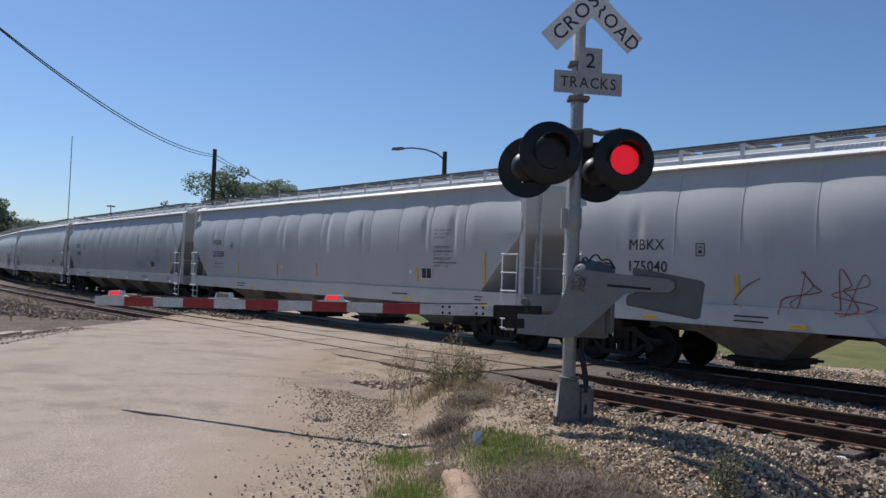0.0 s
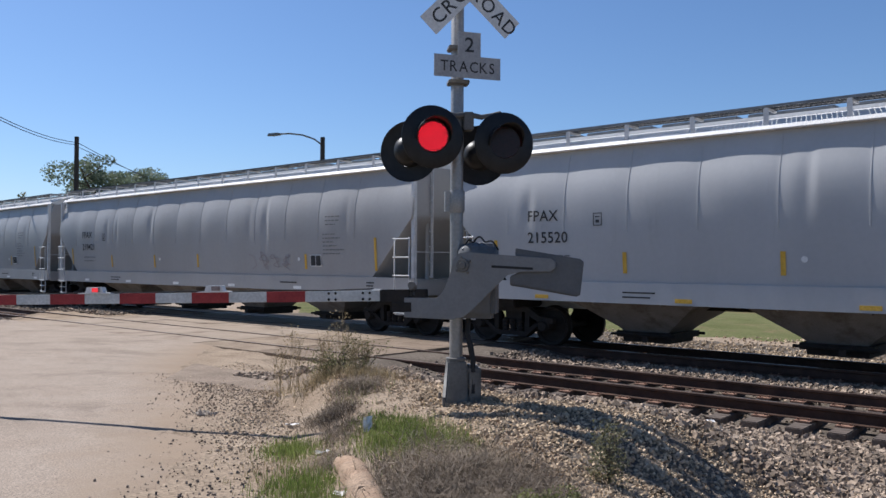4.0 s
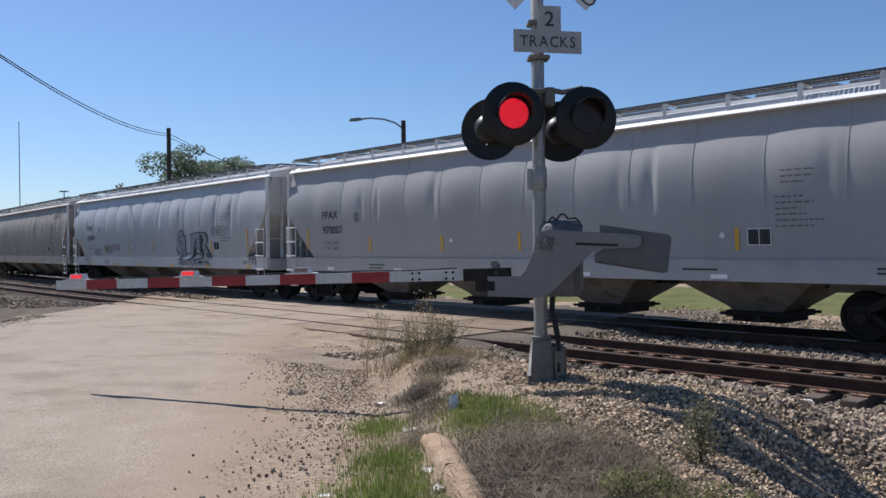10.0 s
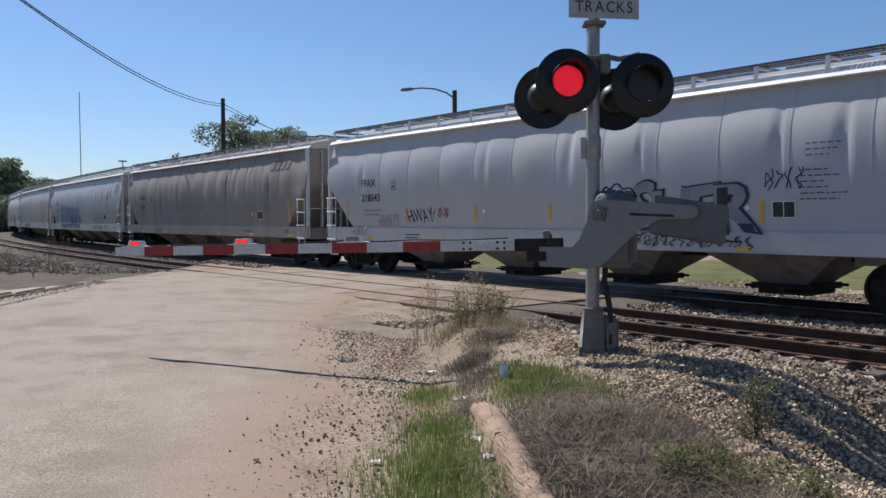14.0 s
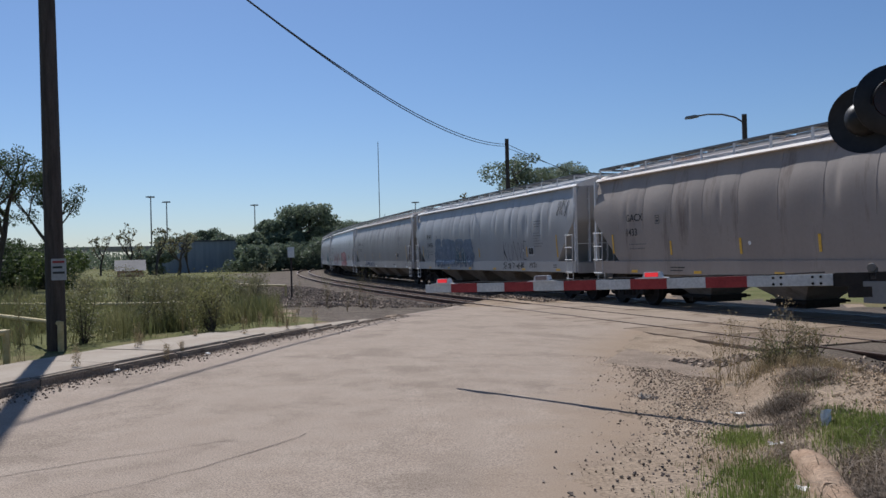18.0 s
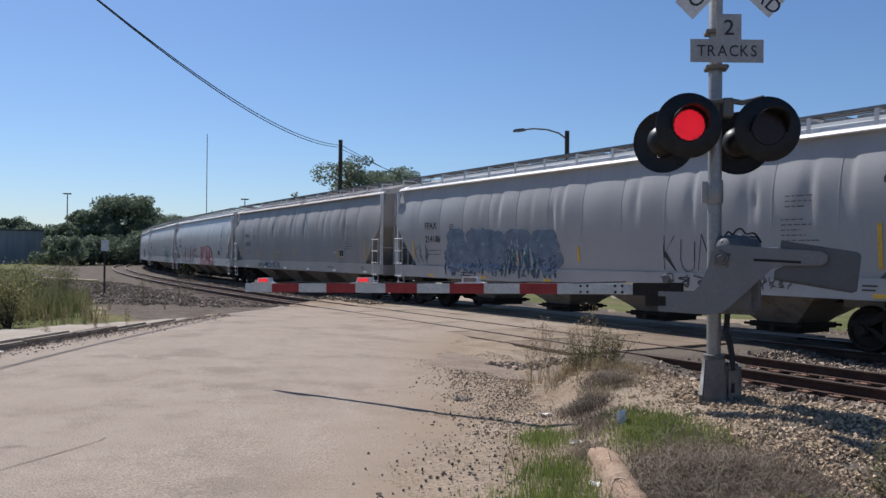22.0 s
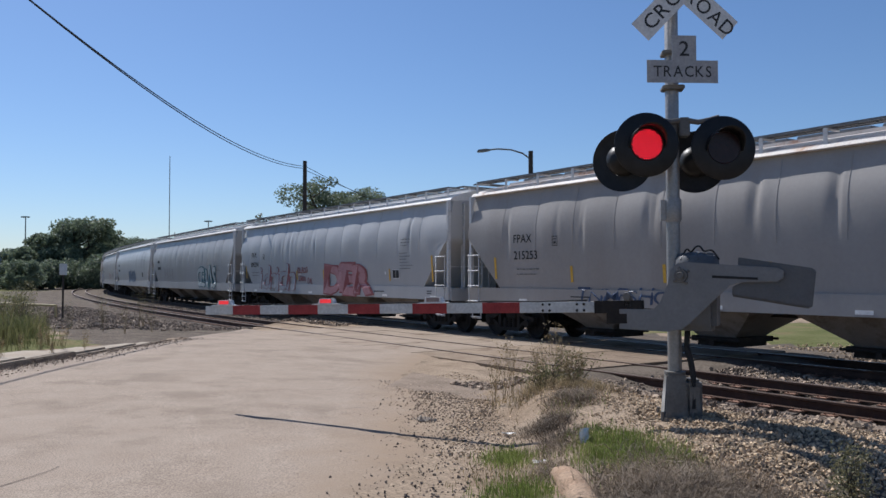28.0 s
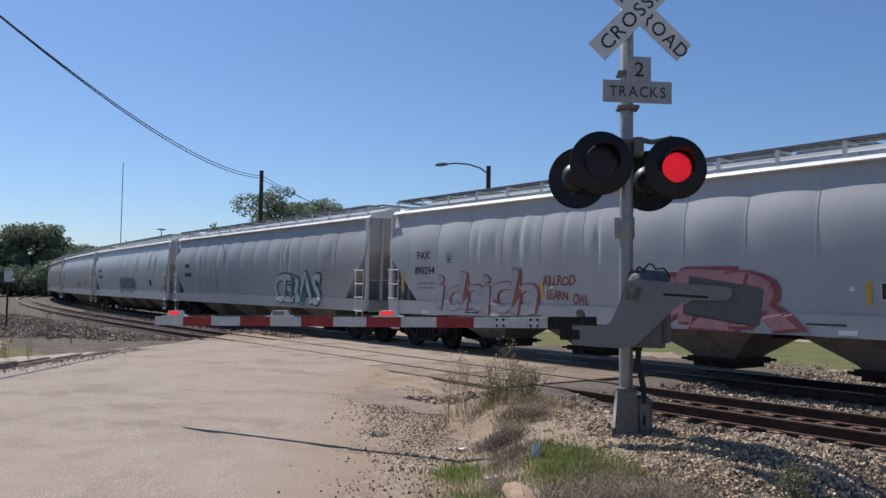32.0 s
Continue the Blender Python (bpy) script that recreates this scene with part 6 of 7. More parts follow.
def build_buildings():
    building(40.2, 35.2, 165, 6.0, WALL_GREY, "long low blue-grey metal shed", doors=0)
    building(43.0, 41.4, 125, 1.2, WALL_BRICK, "small low house with a dark gabled roof", "gable", 8, category="house")
    building(-27.2, -33.0, 78, 5.6, WALL_TAN, "tan rendered warehouse beyond the tracks", windows=0, doors=2)
    building(-32.2, -37.2, 92, 7.2, WALL_WHITE, "white metal shed beyond the tracks", "gable", 14, doors=1)
    building(-37.6, -44.5, 84, 5.2, WALL_BRICK, "reddish brown brick building beyond the tracks", windows=4)
    building(-18.0, -23.5, 140, 6.0, WALL_GREY, "grey metal shed beyond the tracks", doors=2)
    tower(-35.6, 1100, 34, 118, TOWER, 26)
    tower(-39.8, 1000, 52, 92, TOWER, 20)
    tower(-33.8, 1200, 40, 70, TOWER_2, 16)
    # arena dome with its spire
    d = empty("domed_arena", "wide low tan dome of an arena in the distance", "arena")
    f = at(56.0, 620, -0.5)
    part("dome", Build().lathe([(25.5, 0), (25.5, 19.5), (22, 22.5), (16.5, 25.6), (10, 27.6), (4, 28.4), (0, 28.5)], "z", 40, tuple(f)), DOME, d)
    f = at(55.55, 560, -0.5)
    part("spire", Build().rod(f, f + Vector((0, 0, 36.0)), 1.1, 0.15, 6), GALV, d)
    # elevated highway
    hw = empty("elevated_highway", "pale concrete elevated highway in the distance", "bridge")
    a, b = at(66, 420, 5.0), at(33, 420, 5.0)
    m = Matrix.Translation(a) @ Matrix.Rotation(math.atan2(b.y - a.y, b.x - a.x), 4, "Z")
    w = (b - a).length
    part("deck", Build().box(0, 0, 2.2, w, 14, 3.6), WALKWAY, hw, m=m)
    part("parapet", Build().box(0, 0, 3.6, w, 0.4, 4.6), WALKWAY, hw, m=m)
    for i in range(10):
        part("pier", Build().box(w * (i + 0.5) / 10 - 0.9, 5, -5.5, w * (i + 0.5) / 10 + 0.9, 7, 2.2), WALKWAY, hw, m=m)
    # post with a small sign near the curve
    p = empty("trackside_sign", "thin post with a small pale sign beside the track", "sign")
    f = Vector((-18.8, 30.2, gz(-18.8, 30.2)))
    part("post", Build().rod(f, f + Vector((0, 0, 2.15)), 0.04, n=8), POLE_WOOD, p)
    part("plate", Build().box(-0.14, -0.055, 1.75, 0.14, -0.042, 2.2), SIGN_WHITE, p, m=Matrix.Translation(f) @ Matrix.Rotation(radians(32), 4, "Z"))


build_buildings()


# ---------------------------------------------------------------- trees
def leaf_cloud(b, centres, radii, count, size, rng, flat=0.75):
    """Many small leaf quads spread over clumps."""
    c, r = np.asarray(centres), np.asarray(radii)
    pick = rng.choice(len(c), count, p=r ** 2 / (r ** 2).sum())
    d = rng.normal(size=(count, 3))
    d /= np.linalg.norm(d, axis=1)[:, None]
    d[:, 2] *= flat
    p = c[pick] + d * (r[pick] * rng.uniform(0.35, 1.08, count) ** 0.6)[:, None]
    u = rng.normal(size=(count, 3))
    u /= np.linalg.norm(u, axis=1)[:, None]
    w = np.cross(u, rng.normal(size=(count, 3)))
    w /= np.linalg.norm(w, axis=1)[:, None]
    s = size * rng.uniform(0.6, 1.4, count)[:, None]
    quad = np.stack([p - u * s, p + w * s * 0.55, p + u * s, p - w * s * 0.55], 1).reshape(-1, 3)
    k = len(b.v)
    b.v += quad.tolist()
    b.f += (np.arange(count * 4).reshape(-1, 4) + k).tolist()


def tree(x, y, h, spread, leaves, seed, label, leaf=LEAF, size=0.22, bare=0.35, group="", fork=0.3, name="tree", full=False):
    """Trunk, forking limbs and a crown of leaves in clumps at their ends."""
    rng = np.random.default_rng(seed)
    r = random.Random(seed)
    ob = empty(name, label, "shrub" if name == "shrub" else "tree", group)
    base = Vector((x, y, gz(x, y) - 0.15))
    wood, ends = Build(), []

    def limb(a, d, length, rad, depth):
        pts, p, dd = [a], a.copy(), d.copy()
        for i in range(4):
            dd = (dd + Vector((r.uniform(-0.22, 0.22), r.uniform(-0.22, 0.22), r.uniform(-0.02, 0.16)))).normalized()
            p = p + dd * length / 4
            pts.append(p.copy())
        wood.tube(pts, rad, 7 if depth < 2 else 4, rad * 0.55)
        if depth >= 3:
            ends.append(p)
            return
        for k in range(3 if depth else r.randint(3, 5)):
            a2 = pts[r.randint(2, 4)]
            out = Vector((r.uniform(-1, 1), r.uniform(-1, 1), 0)).normalized()
            nd = (dd * 0.5 + out * spread / h * 1.3 + Vector((0, 0, r.uniform(0.1, 0.7)))).normalized()
            limb(a2, nd, length * r.uniform(0.55, 0.8), rad * 0.5, depth + 1)
        ends.append(p)

    limb(base, Vector((r.uniform(-0.08, 0.08), r.uniform(-0.08, 0.08), 1)).normalized(), h * fork, max(0.06, h * 0.024), 0)
    top = max(p.z for p in ends) - base.z
    wide = max(math.hypot(p.x - x, p.y - y) for p in ends)
    kz, kw = h * 0.93 / top, spread * 0.5 / max(0.1, wide) * 0.9
    fit = Matrix.Translation(base) @ Matrix.Diagonal((kw, kw, kz, 1)) @ Matrix.Translation(-base)
    wood.v = [tuple(fit @ Vector(p)) for p in wood.v]
    ends = [fit @ p for p in ends]
    part("trunk", wood, BARK, ob, "dark forking trunk and limbs", smooth=60)
    crown = Build()
    if full:
        for i in range(int(30 + spread * 3)):
            a, d, f = r.uniform(0, math.tau), math.sqrt(r.random()), r.uniform(0.12, 0.95)
            wide_at = spread * 0.5 * (math.sin(math.pi * min(1.0, 0.18 + 0.8 * f)) ** 0.6)
            ends.append(Vector((x + d * wide_at * math.cos(a), y + d * wide_at * math.sin(a), base.z + h * f * 0.93)))
    leaf_cloud(crown, [tuple(p) for p in ends], [spread * r.uniform(0.06, bare) * 0.5 for _ in ends], leaves, size, rng)
    part("crown", crown, leaf, ob, smooth=0)
    rebase(ob, base)
    return ob


def shrub(x, y, h, spread, leaves, seed, label, leaf=LEAF_2, size=0.12, group=""):
    rng = np.random.default_rng(seed)
    r = random.Random(seed)
    ob = empty("shrub", label, "shrub", group)
    z = gz(x, y)
    wood, cs, rs = Build(), [], []
    for i in range(22):
        a, d = r.uniform(0, math.tau), r.uniform(0.1, 0.5) * spread
        p = Vector((x + d * math.cos(a), y + d * math.sin(a), z + h * r.uniform(0.12, 0.85)))
        wood.tube([(x, y, z - 0.05), ((x + p.x) / 2 + r.uniform(-0.1, 0.1) * spread, (y + p.y) / 2, z + (p.z - z) * 0.6), p], min(0.02, 0.007 * spread) + 0.004 * h, 4, 0.003)
        cs.append(tuple(p))
        rs.append(h * r.uniform(0.15, 0.36))
    part("stem", wood, BARK, ob)
    c = Build()
    leaf_cloud(c, cs, rs, leaves, size, rng, 0.9)
    part("foliage", c, leaf, ob, smooth=0)
    rebase(ob, (x, y, z))
    return ob


def build_trees():
    p = at(50.2, 55)
    tree(p.x, p.y, 9.9, 8.6, 7500, 5, "tall open tree with thin dark leaves", LEAF, 0.065, 0.20, fork=0.32)
    p = at(47.0, 58)
    tree(p.x, p.y, 8.8, 7.0, 6500, 8, "open branching tree with sparse leaves", LEAF, 0.065, 0.21, fork=0.3)
    p = at(14.0, 85)
    tree(p.x, p.y, 12.4, 15.5, 30000, 12, "broad tree with thinning leaves beyond the train", LEAF_HAZE, 0.13, 0.20, fork=0.3, full=True)
    p = at(19.3, 92)
    tree(p.x, p.y, 9.6, 7.0, 1200, 14, "half bare tree beyond the train", LEAF_DULL, 0.2, 0.2)
    rows = ((30.9, 165, 13.2, 11), (29.0, 172, 11.0, 9), (32.6, 160, 10.2, 8), (27.6, 190, 11.0, 9), (26.4, 196, 11.2, 9), (34.0, 158, 7.6, 7), (34.9, 175, 7.6, 7), (36.6, 185, 9.0, 8), (38.0, 190, 8.8, 8), (39.6, 180, 7.4, 7), (24.8, 215, 9.5, 9))
    for i, (az, d, h, w) in enumerate(rows):
        p = at(az, d)
        tree(p.x, p.y, h, w * 1.4, 14000, 30 + i, "dark green leafy tree of the wood by the curve", LEAF_HAZE, 0.27, 0.32, "wood by the curve", fork=0.22, full=True)
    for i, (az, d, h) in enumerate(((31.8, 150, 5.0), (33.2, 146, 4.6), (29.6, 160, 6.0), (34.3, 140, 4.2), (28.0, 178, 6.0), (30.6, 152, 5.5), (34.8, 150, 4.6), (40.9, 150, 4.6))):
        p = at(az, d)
        shrub(p.x, p.y, h, h * 1.6, 5000, 60 + i, "dense dark bush at the edge of the wood", LEAF_HAZE, 0.22, "bushes at the wood")
    for i in range(16):
        az = 47.3 + i * 1.4
        d = 62 + (i * 37) % 17
        p = at(az, d)
        shrub(p.x, p.y, 2.5 + (i * 13 % 7) * 0.2, 7.5, 8500, 80 + i, "rounded dark green bush behind the waste ground", LEAF if i % 3 else LEAF_2, 0.10, "bushes behind the waste ground")
    for i, az in enumerate((39.2, 40.6, 42.3, 38.5, 44.0)):
        p = at(az, 120 + 9 * i)
        tree(p.x, p.y, 7.0 + (i % 3), 5.0, 250, 120 + i, "bare grey tree in the distance", LEAF_DULL, 0.2, 0.2, "bare trees in the distance")


build_trees()


def far_woods():
    """The low wooded skyline all round, one mass of leaf clumps."""
    rng = np.random.default_rng(91)
    for name, az0, az1, dist, lo, hi, count, n in (("far_woods", 24, 75, 300, 4.0, 8.0, 60, 30000), ("far_woods", -62, 12, 260, 3.5, 7.0, 70, 30000)):
        cs, rs = [], []
        for i in range(count * 4):
            p = at(az0 + (az1 - az0) * rng.random(), dist * rng.uniform(0.85, 1.35))
            h = rng.uniform(lo, hi)
            cs.append((p.x, p.y, h * rng.uniform(0.15, 0.75)))
            rs.append(h * 0.5)
        b = Build()
        leaf_cloud(b, cs, rs, n, 0.42, rng, 0.8)
        thing(name, b, LEAF_HAZE, "low dark line of distant woods", "trees", kind="stuff", smooth=0)


far_woods()


# ---------------------------------------------------------------- sleepers, stones, plants, litter
def road_top(x, y):
    l, r = road_edges(np.array([y]))
    f = float(np.clip((x - l[0]) / (r[0] - l[0]), 0, 1))
    return float(road_z(np.array([x]), np.array([y]))[0]) + 0.03 * math.sin(math.pi * f)


def build_sleepers():
    tie = Build().box(-0.115, -1.3, -0.17, 0.115, 1.3, 0.0).mesh("tie", TIE, bevel=0.012)
    plate = Build().box(-0.10, -0.19, 0.0, 0.10, 0.19, 0.022)
    for x, y in ((-0.06, -0.13), (0.06, 0.13), (0.06, -0.1), (-0.06, 0.1)):
        plate.box(x - 0.012, y - 0.012, 0.022, x + 0.012, y + 0.012, 0.05)
    plate = plate.mesh("tie_plate", PLATE)
    rng = random.Random(11)
    for tr, c, spans in ((tracks[0], TRACK_1, ((-17, 4.6), (21.4, 62))), (tracks[1], TRACK_2, ((-17, 4.6), (21.4, 40)))):
        for a, b in spans:
            s = a
            while s < b:
                m = line_frame(s, c, RAIL_Z - 0.205 + rng.uniform(-0.008, 0.004)) @ Matrix.Rotation(rng.uniform(-0.03, 0.03), 4, "Z") @ Matrix.Translation((0, rng.uniform(-0.06, 0.06), 0))
                part("tie", tie, TIE, tr, m=m)
                if c == TRACK_1 or s < 4:
                    for sd in (-0.755, 0.755):
                        part("tie_plate", plate, PLATE, tr, m=line_frame(s, c + sd, RAIL_Z - 0.2))
                s += 0.52 + rng.uniform(-0.03, 0.03)


build_sleepers()


def stones(name, material, label, places, sizes, seed, category="gravel"):
    """Crushed stones: angular blocks, each turned and shaped by chance, half sunk into the ground."""
    rng = np.random.default_rng(seed)
    n = len(places)
    cube = np.array([(x, y, z) for z in (-1, 1) for y in (-1, 1) for x in (-1, 1)], float)
    v = cube[None] * rng.uniform(0.45, 1.0, (n, 8, 3)) * rng.uniform(0.6, 1.25, (n, 1, 3))
    q = rng.normal(size=(n, 4))
    q /= np.linalg.norm(q, axis=1)[:, None]
    w, x, y, z = q.T
    R = np.stack([1 - 2 * (y * y + z * z), 2 * (x * y - z * w), 2 * (x * z + y * w), 2 * (x * y + z * w), 1 - 2 * (x * x + z * z), 2 * (y * z - x * w), 2 * (x * z - y * w), 2 * (y * z + x * w), 1 - 2 * (x * x + y * y)], 1).reshape(n, 3, 3)
    v = np.einsum("nij,nkj->nki", R, v) * (np.asarray(sizes)[:, None, None] * 0.5) + np.asarray(places)[:, None, :]
    faces = np.array([(0, 2, 3, 1), (4, 5, 7, 6), (0, 1, 5, 4), (2, 6, 7, 3), (0, 4, 6, 2), (1, 3, 7, 5)])
    b = Build()
    b.v = v.reshape(-1, 3).tolist()
    b.f = (faces[None] + (np.arange(n) * 8)[:, None, None]).reshape(-1, 4).tolist()
    return thing(name, b, material, label, category, kind="stuff", smooth=0)


def line_places(rng, n, s0, s1, q0, q1):
    s, q = rng.uniform(s0, s1, n), rng.uniform(q0, q1, n)
    h = np.array([heading(v) for v in s])
    x = np.interp(s, LINE_S, LINE[:, 0]) + q * np.cos(h)
    y = np.interp(s, LINE_S, LINE[:, 1]) + q * np.sin(h)
    return x, y, s, q


BED_Q = (-2.6, -1.5, -0.75, -0.3, 0.75, 2.2, 2.9, 3.3, 4.95, 6.6, 7.4, 8.8)
BED_H = (-0.54, -0.505, -0.475, -0.44, -0.40, -0.395, -0.37, -0.36, -0.35, -0.36, -0.38, -0.60)


def build_stones():
    rng = np.random.default_rng(21)
    P, S = [], []
    # beside and between the tracks, nearest the camera
    for n, s0, s1, q0, q1, lo, hi in ((34000, -13, 4.4, -4.0, -0.5, 0.028, 0.075), (3500, -15, 4.4, -0.5, 2.1, 0.03, 0.06), (7000, -16, 4.4, 2.3, 3.9, 0.035, 0.08), (3500, -16, 4.4, 6.2, 8.8, 0.04, 0.08), (15000, 21.2, 46, -7.8, -0.6, 0.03, 0.09), (3500, 21.2, 60, 2.3, 4.0, 0.05, 0.10)):
        x, y, s, q = line_places(rng, n, s0, s1, q0, q1)
        z = np.maximum(np.interp(q, BED_Q, BED_H, left=-9), ground_z(x, y))
        size = rng.uniform(lo, hi, n)
        keep = (np.abs(np.abs(q - TRACK_1) - 0.755) > 0.10) & (np.abs(np.abs(q - TRACK_2) - 0.755) > 0.10)
        P.append(np.stack([x, y, z + size * 0.22], 1)[keep])
        S.append(size[keep])
    stones("ballast_stones", STONE, "grey and brown crushed ballast stones", np.concatenate(P), np.concatenate(S), 5)
    x, y, s, q = line_places(rng, 15000, -20, 9, 8.2, 13.5)
    keep = rng.random(len(x)) < np.clip((13.2 - q) / 3.5 + 0.3 * lumps(x, y, 0.9), 0, 1)
    x, y = x[keep], y[keep]
    size = rng.uniform(0.03, 0.075, len(x))
    stones("gravel", STONE_TAN, "tan gravel along the far side of the tracks", np.stack([x, y, ground_z(x, y) + size * 0.2], 1), size, 9)
    # tan gravel over the mound at the mast
    x, y, s, q = line_places(rng, 140000, -8, 7.0, -7.6, -2.6)
    left, right = road_edges(y)
    thick = np.clip((x - 0.45 - 0.25 * lumps(x, y, 1.4, 1.0)) / 0.8, 0, 1) * np.clip((x - 1.25) / 0.4 + np.maximum(0, (y - 6.3) / 0.5), 0, 1)
    keep = (x > right + 0.35 + 0.4 * lumps(x, y, 1.1)) & (rng.random(len(x)) < np.clip(thick + 0.10 + 0.12 * lumps(x, y, 0.8, 3.0), 0.03, 1))
    x, y = x[keep], y[keep]
    size = 0.009 + 0.030 * rng.random(len(x)) ** 1.5
    size = size * np.where(x < 0.9, 0.6, 1.0)
    stones("gravel", STONE_TAN, "tan gravel scattered over the sandy mound", np.stack([x, y, ground_z(x, y) + size * 0.2], 1), size, 6)
    # clods and crumbs along the edge of the road
    y = rng.uniform(3.0, 12.5, 1800)
    x = rng.normal(-0.70, 0.36, 1800) - 0.06 * (y - 5)
    size = 0.006 + 0.020 * rng.random(1800) ** 3
    z = np.array([max(gz(a, b), road_top(a, b) if a < road_edges(np.array([b]))[1][0] else -9) for a, b in zip(x, y)])
    stones("rubble", CRUMB, "dark crumbs of asphalt and clods on the road's sandy edge", np.stack([x, y, z + size * 0.25], 1), size, 7)
    # pebbles over the sandy shoulder
    n = 16000
    y = rng.uniform(3.2, 12.8, n)
    right = road_edges(y)[1]
    x = right - 0.2 + rng.normal(0.35, 0.6, n) + 0.2 * lumps(right, y, 1.7, 2.0)
    keep = (x < 0.9) & (rng.random(n) < 0.25 + 0.3 * lumps(x, y, 1.5, 7.0) + 0.45 * np.clip((y - 8.5) / 1.5, 0, 1))
    x, y = x[keep], y[keep]
    size = 0.004 + 0.018 * rng.random(len(x)) ** 3 + 0.008 * np.clip((y - 8.5) / 1.5, 0, 1) * rng.random(len(x))
    left, right = road_edges(y)
    z = np.where(x < right, np.maximum(ground_z(x, y), road_z(x, y)), ground_z(x, y))
    stones("pebbles", PEBBLE, "brown pebbles and grit strewn over the sandy shoulder", np.stack([x, y, z + size * 0.2], 1), size, 17)
    n = 9000
    x, y = rng.uniform(-1.0, 0.75, n), rng.uniform(7.2, 11.6, n)
    keep = rng.random(n) < 0.55 + 0.4 * lumps(x, y, 1.9, 5.0)
    x, y = x[keep], y[keep]
    size = 0.006 + 0.022 * rng.random(len(x)) ** 2
    stones("grit", STONE_TAN, "tan grit on the slope of the sandy mound", np.stack([x, y, ground_z(x, y) + size * 0.2], 1), size, 19)
    # a small spill of pale rubble
    x, y = rng.normal(-1.32, 0.07, 70), rng.normal(9.15, 0.08, 70)
    size = rng.uniform(0.012, 0.035, 70)
    stones("rubble_spill", WALKWAY, "small spill of pale broken stones at the road's edge", np.stack([x, y, np.maximum(ground_z(x, y), road_z(x, y)) + size * 0.2], 1), size, 18)
    # debris along the left kerb
    y = rng.uniform(-2, 21, 7000)
    x = road_edges(y)[0] + np.abs(rng.normal(0.05, 0.30, 7000))
    size = 0.006 + 0.030 * rng.random(7000) ** 3
    z = np.array([road_top(a, b) for a, b in zip(x, y)])
    stones("kerb_debris", STONE, "gravel and grit gathered along the kerb", np.stack([x, y, z + size * 0.2], 1), size, 8)


build_stones()


def blades(name, material, label, x, y, z, height, seed, width=0.006, lean=0.35, category="grass"):
    """Single grass blades: a bent strip of two quads ending in a point."""
    rng = np.random.default_rng(seed)
    n = len(x)
    a = rng.uniform(0, math.tau, n)
    d = np.stack([np.cos(a), np.sin(a), np.zeros(n)], 1)
    side = np.stack([-np.sin(a), np.cos(a), np.zeros(n)], 1)
    side = side * np.cos(rng.uniform(0, 6.28, n))[:, None] + d * np.sin(rng.uniform(0, 6.28, n))[:, None]
    h = np.asarray(height) * rng.uniform(0.55, 1.25, n)
    b0 = np.stack([x, y, z - 0.01], 1)
    ln = rng.uniform(0.1, 1.0, n)[:, None] * lean
    p1 = b0 + d * (h[:, None] * 0.3 * ln) + np.stack([0 * h, 0 * h, 0.55 * h], 1)
    p2 = b0 + d * (h[:, None] * 1.0 * ln) + np.stack([0 * h, 0 * h, h * (1 - 0.3 * ln[:, 0])], 1)
    w = (width * rng.uniform(0.6, 1.4, n))[:, None] * side
    v = np.stack([b0 - w, b0 + w, p1 + w * 0.8, p1 - w * 0.8, p2], 1).reshape(-1, 3)
    k = (np.arange(n) * 5)[:, None]
    b = Build()
    b.v = v.tolist()
    b.f = (k + np.array([0, 1, 2, 3])).tolist() + (k + np.array([3, 2, 4])).tolist()
    return thing(name, b, material, label, category, kind="stuff", smooth=0)


def tufts(rng, n, x0, x1, y0, y1, clump, spread):
    """Places for blades, gathered in clumps."""
    c = int(n / clump)
    cx, cy = rng.uniform(x0, x1, c), rng.uniform(y0, y1, c)
    x = np.repeat(cx, clump) + rng.normal(0, spread, c * clump)
    y = np.repeat(cy, clump) + rng.normal(0, spread, c * clump)
    return x, y


